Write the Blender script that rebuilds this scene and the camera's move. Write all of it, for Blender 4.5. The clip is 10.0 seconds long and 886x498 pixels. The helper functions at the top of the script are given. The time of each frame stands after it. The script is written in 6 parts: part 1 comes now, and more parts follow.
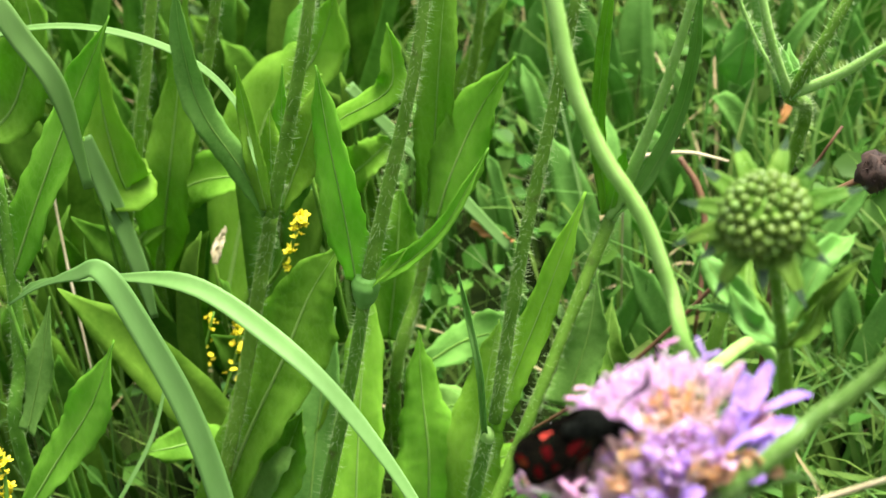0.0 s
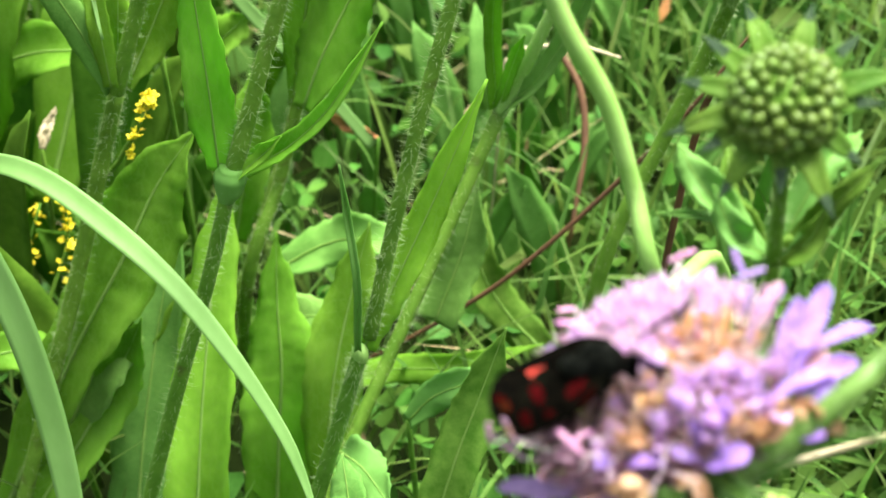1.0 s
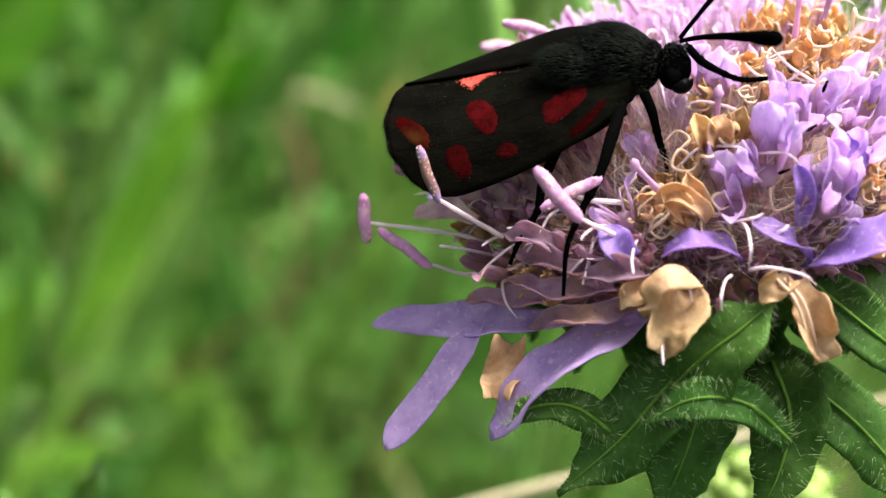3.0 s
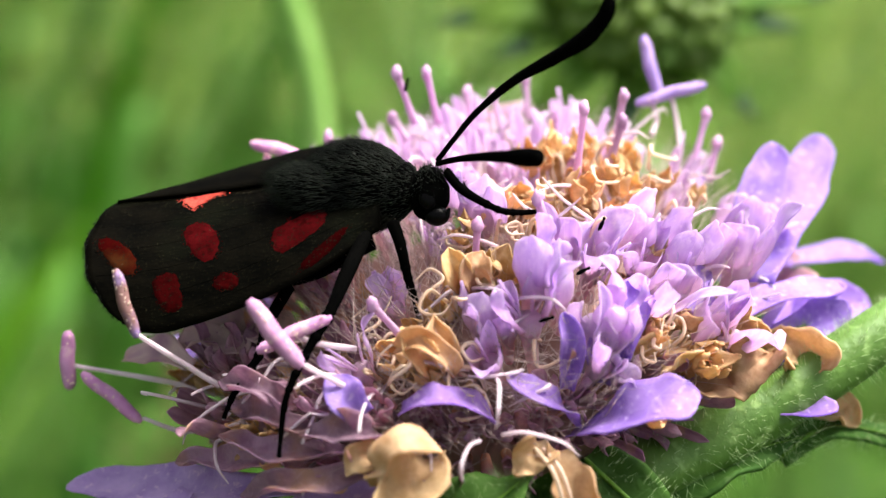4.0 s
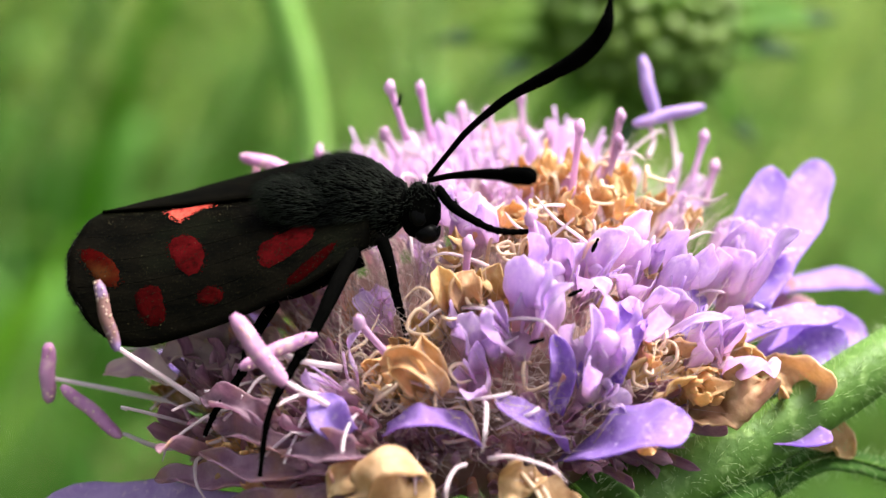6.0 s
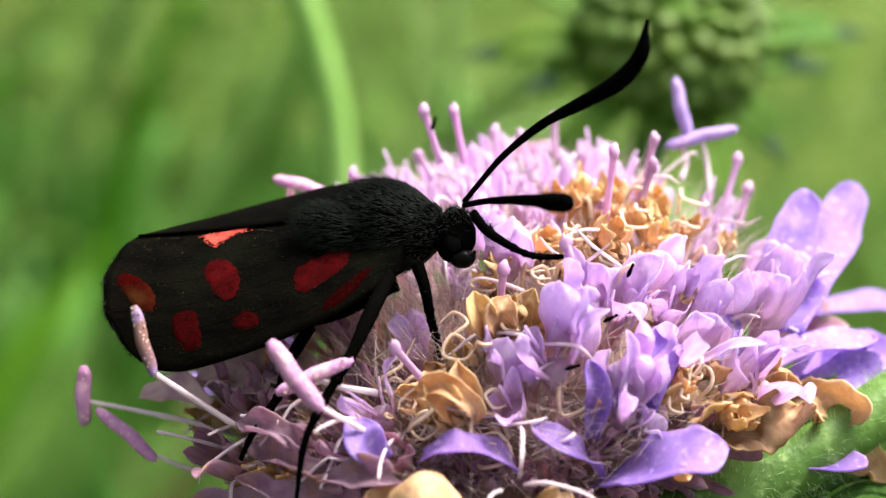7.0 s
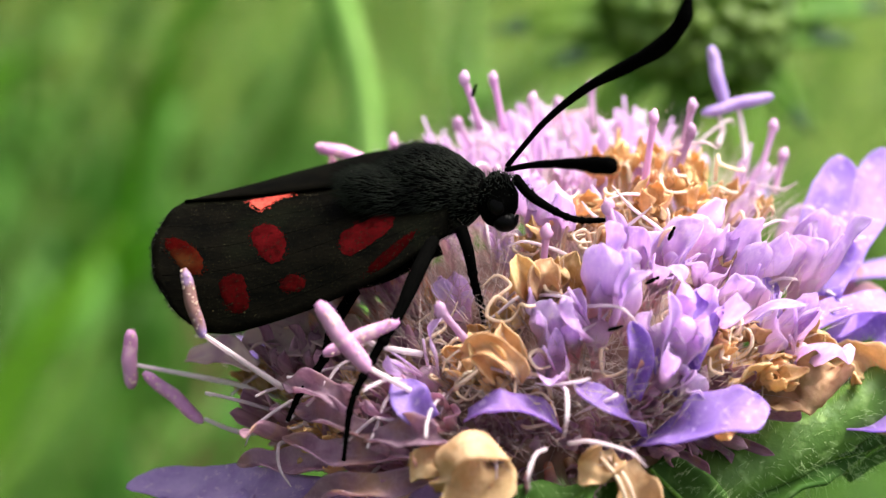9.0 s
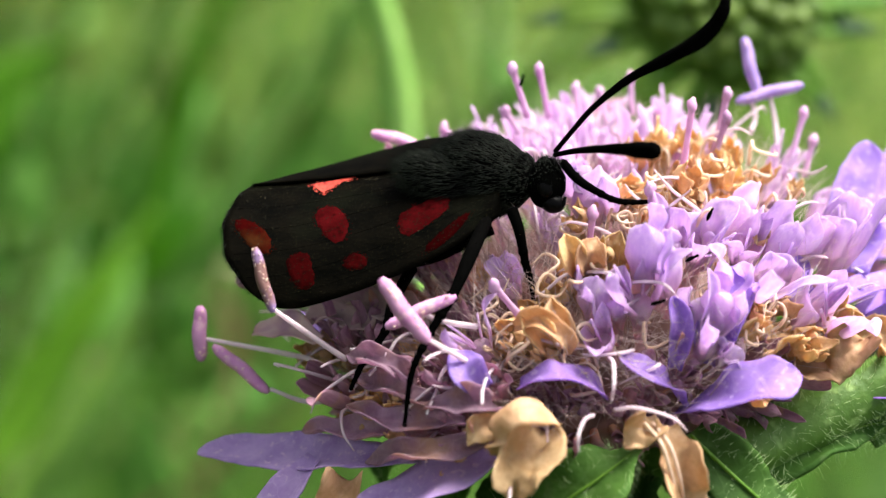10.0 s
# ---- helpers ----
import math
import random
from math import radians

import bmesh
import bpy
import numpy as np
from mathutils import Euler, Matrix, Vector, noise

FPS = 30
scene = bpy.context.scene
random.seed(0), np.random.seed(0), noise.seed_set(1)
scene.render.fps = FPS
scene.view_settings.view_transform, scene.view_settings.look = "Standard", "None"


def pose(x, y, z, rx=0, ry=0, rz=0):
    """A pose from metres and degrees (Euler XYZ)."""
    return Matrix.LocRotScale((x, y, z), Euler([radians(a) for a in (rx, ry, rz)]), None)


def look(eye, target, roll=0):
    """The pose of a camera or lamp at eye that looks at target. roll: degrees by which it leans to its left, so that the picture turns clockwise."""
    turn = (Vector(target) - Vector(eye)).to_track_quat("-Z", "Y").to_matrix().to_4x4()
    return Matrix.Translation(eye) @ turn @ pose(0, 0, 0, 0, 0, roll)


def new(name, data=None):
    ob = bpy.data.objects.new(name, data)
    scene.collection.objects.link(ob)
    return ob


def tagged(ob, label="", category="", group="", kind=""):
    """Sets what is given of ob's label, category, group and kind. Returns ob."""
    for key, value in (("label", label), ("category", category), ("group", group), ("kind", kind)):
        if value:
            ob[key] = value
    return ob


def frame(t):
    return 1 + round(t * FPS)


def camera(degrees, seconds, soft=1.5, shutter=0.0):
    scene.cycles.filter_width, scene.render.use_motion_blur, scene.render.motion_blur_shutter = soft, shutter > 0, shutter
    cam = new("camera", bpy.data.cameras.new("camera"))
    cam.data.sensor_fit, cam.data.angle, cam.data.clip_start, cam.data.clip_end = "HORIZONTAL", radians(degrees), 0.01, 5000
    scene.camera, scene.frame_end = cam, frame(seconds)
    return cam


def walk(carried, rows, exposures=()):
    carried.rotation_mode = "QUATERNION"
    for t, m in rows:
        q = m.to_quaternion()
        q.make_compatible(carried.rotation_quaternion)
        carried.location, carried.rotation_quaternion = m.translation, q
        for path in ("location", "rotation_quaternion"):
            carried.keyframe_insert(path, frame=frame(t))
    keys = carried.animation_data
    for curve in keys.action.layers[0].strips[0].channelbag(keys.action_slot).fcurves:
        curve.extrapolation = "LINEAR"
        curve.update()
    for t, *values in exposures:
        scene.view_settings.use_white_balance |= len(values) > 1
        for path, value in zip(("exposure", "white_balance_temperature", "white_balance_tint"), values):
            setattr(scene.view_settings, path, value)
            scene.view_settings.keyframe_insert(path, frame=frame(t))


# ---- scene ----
# ---------------------------------------------------------------- camera
cam = camera(28.35, 10.0, soft=1.4)
PATH = [
    (0, (0.07000, -0.21349, 0.63181), (0.04059, -0.14075, 0.56982), -7.39),
    (0.5, (0.04510, -0.18432, 0.60819), (0.02078, -0.11145, 0.54417), -4.34),
    (1, (0.02691, -0.16594, 0.58133), (0.00898, -0.09351, 0.51475), -0.16),
    (1.5, (0.01616, -0.14617, 0.54413), (0.00634, -0.07354, 0.47610), 4.98),
    (2, (0.00496, -0.13027, 0.52124), (-0.00006, -0.05557, 0.45494), 8.67),
    (2.2, (0.00145, -0.12947, 0.50970), (-0.00256, -0.05319, 0.44515), 9.74),
    (3.3, (-0.00000, -0.10095, 0.45881), (-0.00009, -0.01487, 0.40792), 13.65),
    (3.5, (0.00411, -0.09793, 0.45721), (0.00369, -0.01021, 0.40920), 14.61),
    (4, (0.01230, -0.09315, 0.45591), (0.01326, -0.00335, 0.41192), 16.10),
    (4.5, (0.00784, -0.09453, 0.45680), (0.00832, -0.00412, 0.41407), 16.61),
    (5, (0.00912, -0.09439, 0.45264), (0.00908, -0.00383, 0.41022), 16.89),
    (5.5, (0.01091, -0.09332, 0.45326), (0.01114, -0.00287, 0.41060), 17.20),
    (6, (0.01277, -0.09138, 0.45493), (0.01353, -0.00102, 0.41209), 17.29),
    (6.2, (0.01175, -0.09122, 0.45558), (0.01177, -0.00089, 0.41267), 17.21),
    (7.3, (0.01132, -0.09110, 0.45586), (0.01101, -0.00083, 0.41283), 17.01),
    (7.5, (0.00922, -0.09289, 0.45525), (0.00925, -0.00248, 0.41254), 17.12),
    (8, (0.00941, -0.09365, 0.45572), (0.00932, -0.00352, 0.41239), 16.84),
    (8.5, (0.01031, -0.09332, 0.45594), (0.00990, -0.00335, 0.41227), 16.85),
    (9, (0.01002, -0.09317, 0.45494), (0.00945, -0.00333, 0.41104), 16.86),
    (9.5, (0.00910, -0.09334, 0.45622), (0.00822, -0.00356, 0.41220), 16.78),
    (10, (0.00809, -0.09988, 0.45708), (0.00682, -0.01048, 0.41228), 16.57),
]
walk(cam, [(t, look(eye, target, roll)) for t, eye, target, roll in PATH],
     exposures=[(0, 1.68), (0.5, 1.77), (1.0, 1.75), (1.5, 1.64), (2.0, 1.58), (3.3, 1.49), (10.0, 1.49)])

# the point on which the lens is focused: first the stalks behind, then the flower
focus_point = new("focus_point")
cam.data.dof.use_dof = True
cam.data.dof.focus_object = focus_point
cam.data.dof.aperture_fstop = 24.0

# ---------------------------------------------------------------- world and light
world = bpy.data.worlds.new("overcast_sky")
scene.world = world
world.use_nodes = True
wn = world.node_tree.nodes
sky = wn.new("ShaderNodeTexSky")
sky.sky_type = "NISHITA"
sky.sun_disc = False
sky.sun_elevation, sky.sun_rotation = radians(69), radians(28)
sky.dust_density, sky.air_density = 4.0, 1.0
wn["Background"].inputs["Strength"].default_value = 0.088
cloud = wn.new("ShaderNodeHueSaturation")  # a thin cloud cover takes most of the blue
cloud.inputs["Saturation"].default_value = 0.35
world.node_tree.links.new(sky.outputs["Color"], cloud.inputs["Color"])
world.node_tree.links.new(cloud.outputs["Color"], wn["Background"].inputs["Color"])
sun = new("sun", bpy.data.lights.new("sun", "SUN"))
sun.data.energy, sun.data.angle, sun.data.color = 4.5, radians(38), (1.0, 0.95, 0.88)
sun.matrix_world = look((0.55, 1.05, 3.0), (0, 0, 0))


# ---------------------------------------------------------------- materials
def material(name, low, high, scale=300.0, rough=0.5, through_light=0.0, bump=0.0, vary=0.0, island=False,
             sheen=0.0, stretch=(1, 1, 1), spec=0.4, fine=6.0, tint=None, tint_at=(0.62, 0.75), tint_scale=None, metal=0.0, foot=None, foot_to=0.006, veins=0.0, vein=(0.27, 0.48, 0.10)):
    m = bpy.data.materials.new(name)
    m.use_nodes = True
    nodes, links = m.node_tree.nodes, m.node_tree.links
    bsdf, out = nodes["Principled BSDF"], nodes["Material Output"]
    coord, mapping = nodes.new("ShaderNodeTexCoord"), nodes.new("ShaderNodeMapping")
    mapping.inputs["Scale"].default_value = stretch
    links.new(coord.outputs["Object"], mapping.inputs["Vector"])
    big, small = nodes.new("ShaderNodeTexNoise"), nodes.new("ShaderNodeTexNoise")
    for tex, s, detail in ((big, scale, 3.0), (small, scale * fine, 4.0)):
        tex.inputs["Scale"].default_value, tex.inputs["Detail"].default_value = s, detail
        links.new(mapping.outputs["Vector"], tex.inputs["Vector"])
    blend = nodes.new("ShaderNodeMath")
    blend.operation = "MULTIPLY_ADD"
    blend.inputs[1].default_value = 0.35
    links.new(small.outputs["Fac"], blend.inputs[0])
    links.new(big.outputs["Fac"], blend.inputs[2])
    ramp = nodes.new("ShaderNodeValToRGB")
    ramp.color_ramp.elements[0].position, ramp.color_ramp.elements[1].position = 0.48, 0.90
    ramp.color_ramp.elements[0].color, ramp.color_ramp.elements[1].color = (*low, 1), (*high, 1)
    links.new(blend.outputs[0], ramp.inputs["Fac"])
    colour = ramp.outputs["Color"]
    if tint:
        patch, step, mix = nodes.new("ShaderNodeTexNoise"), nodes.new("ShaderNodeMapRange"), nodes.new("ShaderNodeMix")
        patch.inputs["Scale"].default_value = tint_scale or scale * 0.7
        patch.inputs["Detail"].default_value = 3.0
        links.new(coord.outputs["Object"], patch.inputs["Vector"])
        step.inputs["From Min"].default_value, step.inputs["From Max"].default_value = tint_at
        links.new(patch.outputs["Fac"], step.inputs["Value"])
        mix.data_type = "RGBA"
        links.new(step.outputs["Result"], mix.inputs["Factor"])
        links.new(colour, mix.inputs["A"])
        mix.inputs["B"].default_value = (*tint, 1)
        colour = mix.outputs["Result"]
    if foot:
        split, rise, mix = nodes.new("ShaderNodeSeparateXYZ"), nodes.new("ShaderNodeMapRange"), nodes.new("ShaderNodeMix")
        links.new(coord.outputs["Object"], split.inputs["Vector"])
        rise.inputs["From Min"].default_value, rise.inputs["From Max"].default_value = 0.001, foot_to
        links.new(split.outputs["Z"], rise.inputs["Value"])
        mix.data_type = "RGBA"
        links.new(rise.outputs["Result"], mix.inputs["Factor"])
        mix.inputs["A"].default_value = (*foot, 1)
        links.new(colour, mix.inputs["B"])
        colour = mix.outputs["Result"]
    if vary:
        if island:
            source = nodes.new("ShaderNodeNewGeometry").outputs["Random Per Island"]
        else:
            source = nodes.new("ShaderNodeObjectInfo").outputs["Random"]
        hue, spread, bright = nodes.new("ShaderNodeHueSaturation"), nodes.new("ShaderNodeMapRange"), nodes.new("ShaderNodeMapRange")
        spread.inputs["To Min"].default_value, spread.inputs["To Max"].default_value = 0.5 - 0.028 * vary, 0.5 + 0.028 * vary
        bright.inputs["To Min"].default_value, bright.inputs["To Max"].default_value = 1 - 0.5 * vary, 1 + 0.5 * vary
        links.new(source, spread.inputs["Value"])
        wob = nodes.new("ShaderNodeMath")
        wob.operation = "FRACT"
        mul = nodes.new("ShaderNodeMath")
        mul.operation = "MULTIPLY"
        mul.inputs[1].default_value = 7.31
        links.new(source, mul.inputs[0])
        links.new(mul.outputs[0], wob.inputs[0])
        links.new(wob.outputs[0], bright.inputs["Value"])
        links.new(spread.outputs["Result"], hue.inputs["Hue"])
        links.new(bright.outputs["Result"], hue.inputs["Value"])
        links.new(colour, hue.inputs["Color"])
        colour = hue.outputs["Color"]
    links.new(colour, bsdf.inputs["Base Color"])
    bsdf.inputs["Roughness"].default_value = rough
    bsdf.inputs["Specular IOR Level"].default_value = spec
    bsdf.inputs["Metallic"].default_value = metal
    if sheen:
        bsdf.inputs["Sheen Weight"].default_value = sheen
        bsdf.inputs["Sheen Roughness"].default_value = 0.4
    if veins:
        net, line = nodes.new("ShaderNodeTexVoronoi"), nodes.new("ShaderNodeMapRange")
        net.feature = "DISTANCE_TO_EDGE"
        net.inputs["Scale"].default_value = veins
        links.new(mapping.outputs["Vector"], net.inputs["Vector"])
        line.inputs["From Max"].default_value = 0.06
        line.inputs["To Min"].default_value, line.inputs["To Max"].default_value = 0.26, 0.0
        links.new(net.outputs["Distance"], line.inputs["Value"])
        pale = nodes.new("ShaderNodeMix")
        pale.data_type = "RGBA"
        links.new(line.outputs["Result"], pale.inputs["Factor"])
        links.new(colour, pale.inputs["A"])
        pale.inputs["B"].default_value = (*vein, 1)
        colour = pale.outputs["Result"]
        links.new(colour, bsdf.inputs["Base Color"])
    if bump:
        node = nodes.new("ShaderNodeBump")
        node.inputs["Strength"].default_value, node.inputs["Distance"].default_value = 0.6, bump
        links.new(blend.outputs[0], node.inputs["Height"])
        links.new(node.outputs["Normal"], bsdf.inputs["Normal"])
    if through_light:
        trans, mixer = nodes.new("ShaderNodeBsdfTranslucent"), nodes.new("ShaderNodeMixShader")
        links.new(colour, trans.inputs["Color"])
        mixer.inputs["Fac"].default_value = through_light
        links.new(bsdf.outputs["BSDF"], mixer.inputs[1])
        links.new(trans.outputs["BSDF"], mixer.inputs[2])
        links.new(mixer.outputs["Shader"], out.inputs["Surface"])
    return m


SOIL = material("soil_and_litter", (0.005, 0.010, 0.003), (0.020, 0.034, 0.007), 25, 1.0, bump=0.004, spec=0.0)
LEAF = material("leaf_green", (0.135, 0.345, 0.020), (0.265, 0.545, 0.055), 60, 0.65, 0.55, 0.0008, 0.30, stretch=(1, 1, 0.4), spec=0.12,
                tint=(0.22, 0.45, 0.05), tint_at=(0.55, 0.80), tint_scale=45, veins=420)
LEAF_PALE = material("leaf_pale_green", (0.150, 0.360, 0.060), (0.210, 0.450, 0.100), 70, 0.55, 0.4, 0.0003, 0.25, spec=0.25)
LEAF_DARK = material("leaf_blue_green", (0.130, 0.310, 0.052), (0.200, 0.420, 0.085), 90, 0.65, 0.35, 0.0006, 0.30, spec=0.12, veins=420)
# darker copy of the leaf green: shade between the plants is put into it
SHADED_LEAF = material("shaded_leaf_green", (0.060, 0.170, 0.012), (0.135, 0.300, 0.030), 60, 0.65, 0.40, 0.0006, 0.45, island=True, spec=0.10)
MIDRIB = material("leaf_midrib", (0.26, 0.47, 0.09), (0.34, 0.55, 0.13), 80, 0.5, 0.5)
BLADE = material("grass_blade", (0.170, 0.350, 0.085), (0.215, 0.410, 0.115), 60, 0.5, 0.50, 0.0002, 0.2, spec=0.3, stretch=(1, 1, 0.1))
STALK = material("stalk_green", (0.080, 0.195, 0.018), (0.145, 0.300, 0.036), 130, 0.5, 0.05, 0.0003, 0.3,
                 tint=(0.070, 0.075, 0.022), tint_at=(0.64, 0.78), tint_scale=90, spec=0.15)
STEM_PALE = material("stem_pale_green", (0.230, 0.450, 0.085), (0.320, 0.550, 0.140), 160, 0.5, 0.2, 0.0003)
HAIR = material("plant_hair", (0.50, 0.68, 0.32), (0.66, 0.80, 0.46), 200, 0.5, 0.45)
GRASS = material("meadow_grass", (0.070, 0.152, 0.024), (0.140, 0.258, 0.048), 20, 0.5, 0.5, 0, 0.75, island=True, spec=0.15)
# paler copy of the meadow grass; its sunlit look is put into the colour
LIT_GRASS = material("far_grass", (0.220, 0.320, 0.066), (0.370, 0.465, 0.130), 20, 0.5, 0.5, 0, 0.75, island=True, spec=0.15)
GRASS_DRY = material("dry_grass", (0.34, 0.27, 0.12), (0.50, 0.42, 0.22), 30, 0.7, 0.2, 0, 0.6, island=True)
CLOVER = material("clover_leaf", (0.046, 0.140, 0.015), (0.092, 0.225, 0.033), 60, 0.5, 0.35, 0, 0.6, island=True, spec=0.12)
STRAW = material("straw", (0.40, 0.34, 0.19), (0.56, 0.50, 0.32), 120, 0.6, 0.1, 0.0003, stretch=(1, 1, 0.2))
RUST = material("rusty_stem", (0.07, 0.034, 0.014), (0.14, 0.068, 0.028), 90, 0.65, 0, 0.0004)
ORANGE_LEAF = material("withered_orange_leaf", (0.38, 0.17, 0.05), (0.55, 0.30, 0.10), 140, 0.6, 0.2, 0.0005)
YELLOW = material("yellow_petal", (0.78, 0.68, 0.015), (0.86, 0.80, 0.05), 300, 0.5, 0.3, 0, 0.2, island=True)
DARK_HEAD = material("dark_seed_head", (0.016, 0.009, 0.006), (0.05, 0.026, 0.016), 300, 0.8, 0, 0.0006)
BUD = material("bud_green", (0.075, 0.150, 0.016), (0.165, 0.270, 0.036), 300, 0.5, 0.2, 0.0002, 0.35)
BUD_PALE = material("bud_pale_green", (0.210, 0.330, 0.060), (0.320, 0.440, 0.110), 300, 0.5, 0.15, 0.0002, 0.2)
# green of the bracts; two broad leaves wear it in place of shade
BRACT_AND_SHADED_LEAF = material("bract_and_shaded_leaf", (0.080, 0.200, 0.018), (0.165, 0.310, 0.045), 200, 0.55, 0.4, 0.0003, 0.3, spec=0.12)
BRACT_TIP = material("bract_tip", (0.022, 0.050, 0.022), (0.055, 0.100, 0.050), 300, 0.7, 0.15, spec=0.12)
FLOWER_STEM = material("flower_stem", (0.066, 0.152, 0.018), (0.128, 0.255, 0.042), 260, 0.5, 0.15, 0.0004, tint=(0.22, 0.36, 0.10), tint_at=(0.58, 0.70), tint_scale=900)


# ---------------------------------------------------------------- mesh helpers
def V(*p):
    return Vector(p[0]) if len(p) == 1 else Vector(p)


def spline(points, n):
    """n + 1 places along a smooth curve through the points."""
    p = [Vector(q) for q in points]
    p = [2 * p[0] - p[1], *p, 2 * p[-1] - p[-2]]
    out = []
    for k in range(n + 1):
        s = k / n * (len(p) - 3)
        i = min(int(s), len(p) - 4)
        t = s - i
        a, b, c, d = p[i:i + 4]
        out.append(0.5 * (2 * b + (c - a) * t + (2 * a - 5 * b + 4 * c - d) * t * t + (3 * b - a - 3 * c + d) * t ** 3))
    return out


def along(values, s):
    """The value at s, from 0 to 1, of evenly spaced values."""
    k = s * (len(values) - 1)
    i = min(int(k), len(values) - 2)
    f = k - i
    f = f * f * (3 - 2 * f)
    return values[i] * (1 - f) + values[i + 1] * f


def tube(bm, points, radii, n=20, sides=8, flat=1.0):
    line = spline(points, n)
    ring_before, side = None, None
    for k, p in enumerate(line):
        tangent = (line[min(k + 1, n)] - line[max(k - 1, 0)]).normalized()
        if side is None:
            side = tangent.orthogonal().normalized()
        side = (side - tangent * side.dot(tangent)).normalized()
        other = tangent.cross(side)
        r = max(along(radii, k / n), 1e-6)
        ring = [bm.verts.new(p + r * (math.cos(a) * side + flat * math.sin(a) * other))
                for a in (2 * math.pi * j / sides for j in range(sides))]
        if ring_before:
            for j in range(sides):
                bm.faces.new((ring_before[j], ring_before[(j + 1) % sides], ring[(j + 1) % sides], ring[j]))
        else:
            bm.faces.new(ring[::-1])
        ring_before = ring
    bm.faces.new(ring_before)


def sheet(bm, place, nu, nv, thick):
    """A thin closed skin: place(u, v) is its middle, u and v from 0 to 1."""
    grid = [[place(i / nu, j / nv) for j in range(nv + 1)] for i in range(nu + 1)]
    top, low = [], []
    for i in range(nu + 1):
        row_top, row_low = [], []
        for j in range(nv + 1):
            du = grid[min(i + 1, nu)][j] - grid[max(i - 1, 0)][j]
            dv = grid[i][min(j + 1, nv)] - grid[i][max(j - 1, 0)]
            nrm = du.cross(dv)
            nrm = nrm.normalized() if nrm.length > 1e-14 else Vector((0, 0, 1))
            row_top.append(bm.verts.new(grid[i][j] + nrm * thick / 2))
            row_low.append(bm.verts.new(grid[i][j] - nrm * thick / 2))
        top.append(row_top)
        low.append(row_low)
    for i in range(nu):
        for j in range(nv):
            bm.faces.new((top[i][j], top[i + 1][j], top[i + 1][j + 1], top[i][j + 1]))
            bm.faces.new((low[i][j], low[i][j + 1], low[i + 1][j + 1], low[i + 1][j]))
    for i in range(nu):
        for j in (0, nv):
            bm.faces.new((top[i][j], top[i + 1][j], low[i + 1][j], low[i][j]))
    for j in range(nv):
        for i in (0, nu):
            bm.faces.new((top[i][j], top[i][j + 1], low[i][j + 1], low[i][j]))


def ribbon(bm, points, widths, facing, n=18, across=6, fold=0.25, thick=0.0003, wave=0.0, seed=0, tooth=0.0, blunt=0.0, crumple=0.0, cup=0.0):
    """A leaf, petal or blade along a curve: half widths from base to tip, folded along its middle, wavy at its edges."""
    line = spline(points, n)
    facing = Vector(facing).normalized()
    frames = []
    for k, p in enumerate(line):
        tangent = (line[min(k + 1, n)] - line[max(k - 1, 0)]).normalized()
        side = tangent.cross(facing)
        side = side.normalized() if side.length > 1e-3 else tangent.orthogonal().normalized()
        frames.append((p, side, side.cross(tangent).normalized()))
    size = max(widths)

    def place(u, v):
        p, side, up = frames[round(u * n)]
        w = max(along(widths, u), size * 0.02)
        if blunt and u > 1 - blunt:
            w *= math.sqrt(max(0.02, 1 - ((u - 1 + blunt) / blunt) ** 2))
        e = 2 * v - 1
        lift = fold * abs(e) * w + cup * e * e * w + wave * w * e * abs(e) * math.sin(9 * u + seed * 1.7 + (1.5 if e > 0 else 0))
        edge = 1 + tooth * math.sin(61 * u + seed) * (abs(e) > 0.99)
        q = p + side * (e * w * edge) + up * lift
        if crumple:
            q = q + noise.noise_vector(q * 650 + Vector((seed, 0, 0))) * crumple * size * min(1, 4 * u)
            q = q + noise.noise_vector(q * 2100 + Vector((0, seed, 0))) * crumple * 0.35 * size * min(1, 4 * u)
        return q

    sheet(bm, place, n, across, thick)


def hairs(bm, points, radii, count, length, seed, lean=0.0, thick=0.000058):
    rng = random.Random(seed)
    line = spline(points, 60)
    for _ in range(count):
        s = rng.random() * 0.999
        k = int(s * 60)
        p, t = line[k].lerp(line[k + 1], s * 60 - k), (line[k + 1] - line[k]).normalized()
        a = t.orthogonal().normalized()
        a = Matrix.Rotation(rng.random() * 2 * math.pi, 3, t) @ a
        way = (a + t * (rng.uniform(-0.5, 0.5) + lean)).normalized()
        root = p + a * along(radii, s) * 0.95
        ln = length * rng.uniform(0.4, 1.15)
        b = way.orthogonal().normalized() * thick
        c = way.cross(b)
        v = [bm.verts.new(root + q) for q in (b, -0.5 * b + 0.87 * c, -0.5 * b - 0.87 * c)] + [bm.verts.new(root + way * ln)]
        for i in range(3):
            bm.faces.new((v[i], v[(i + 1) % 3], v[3]))


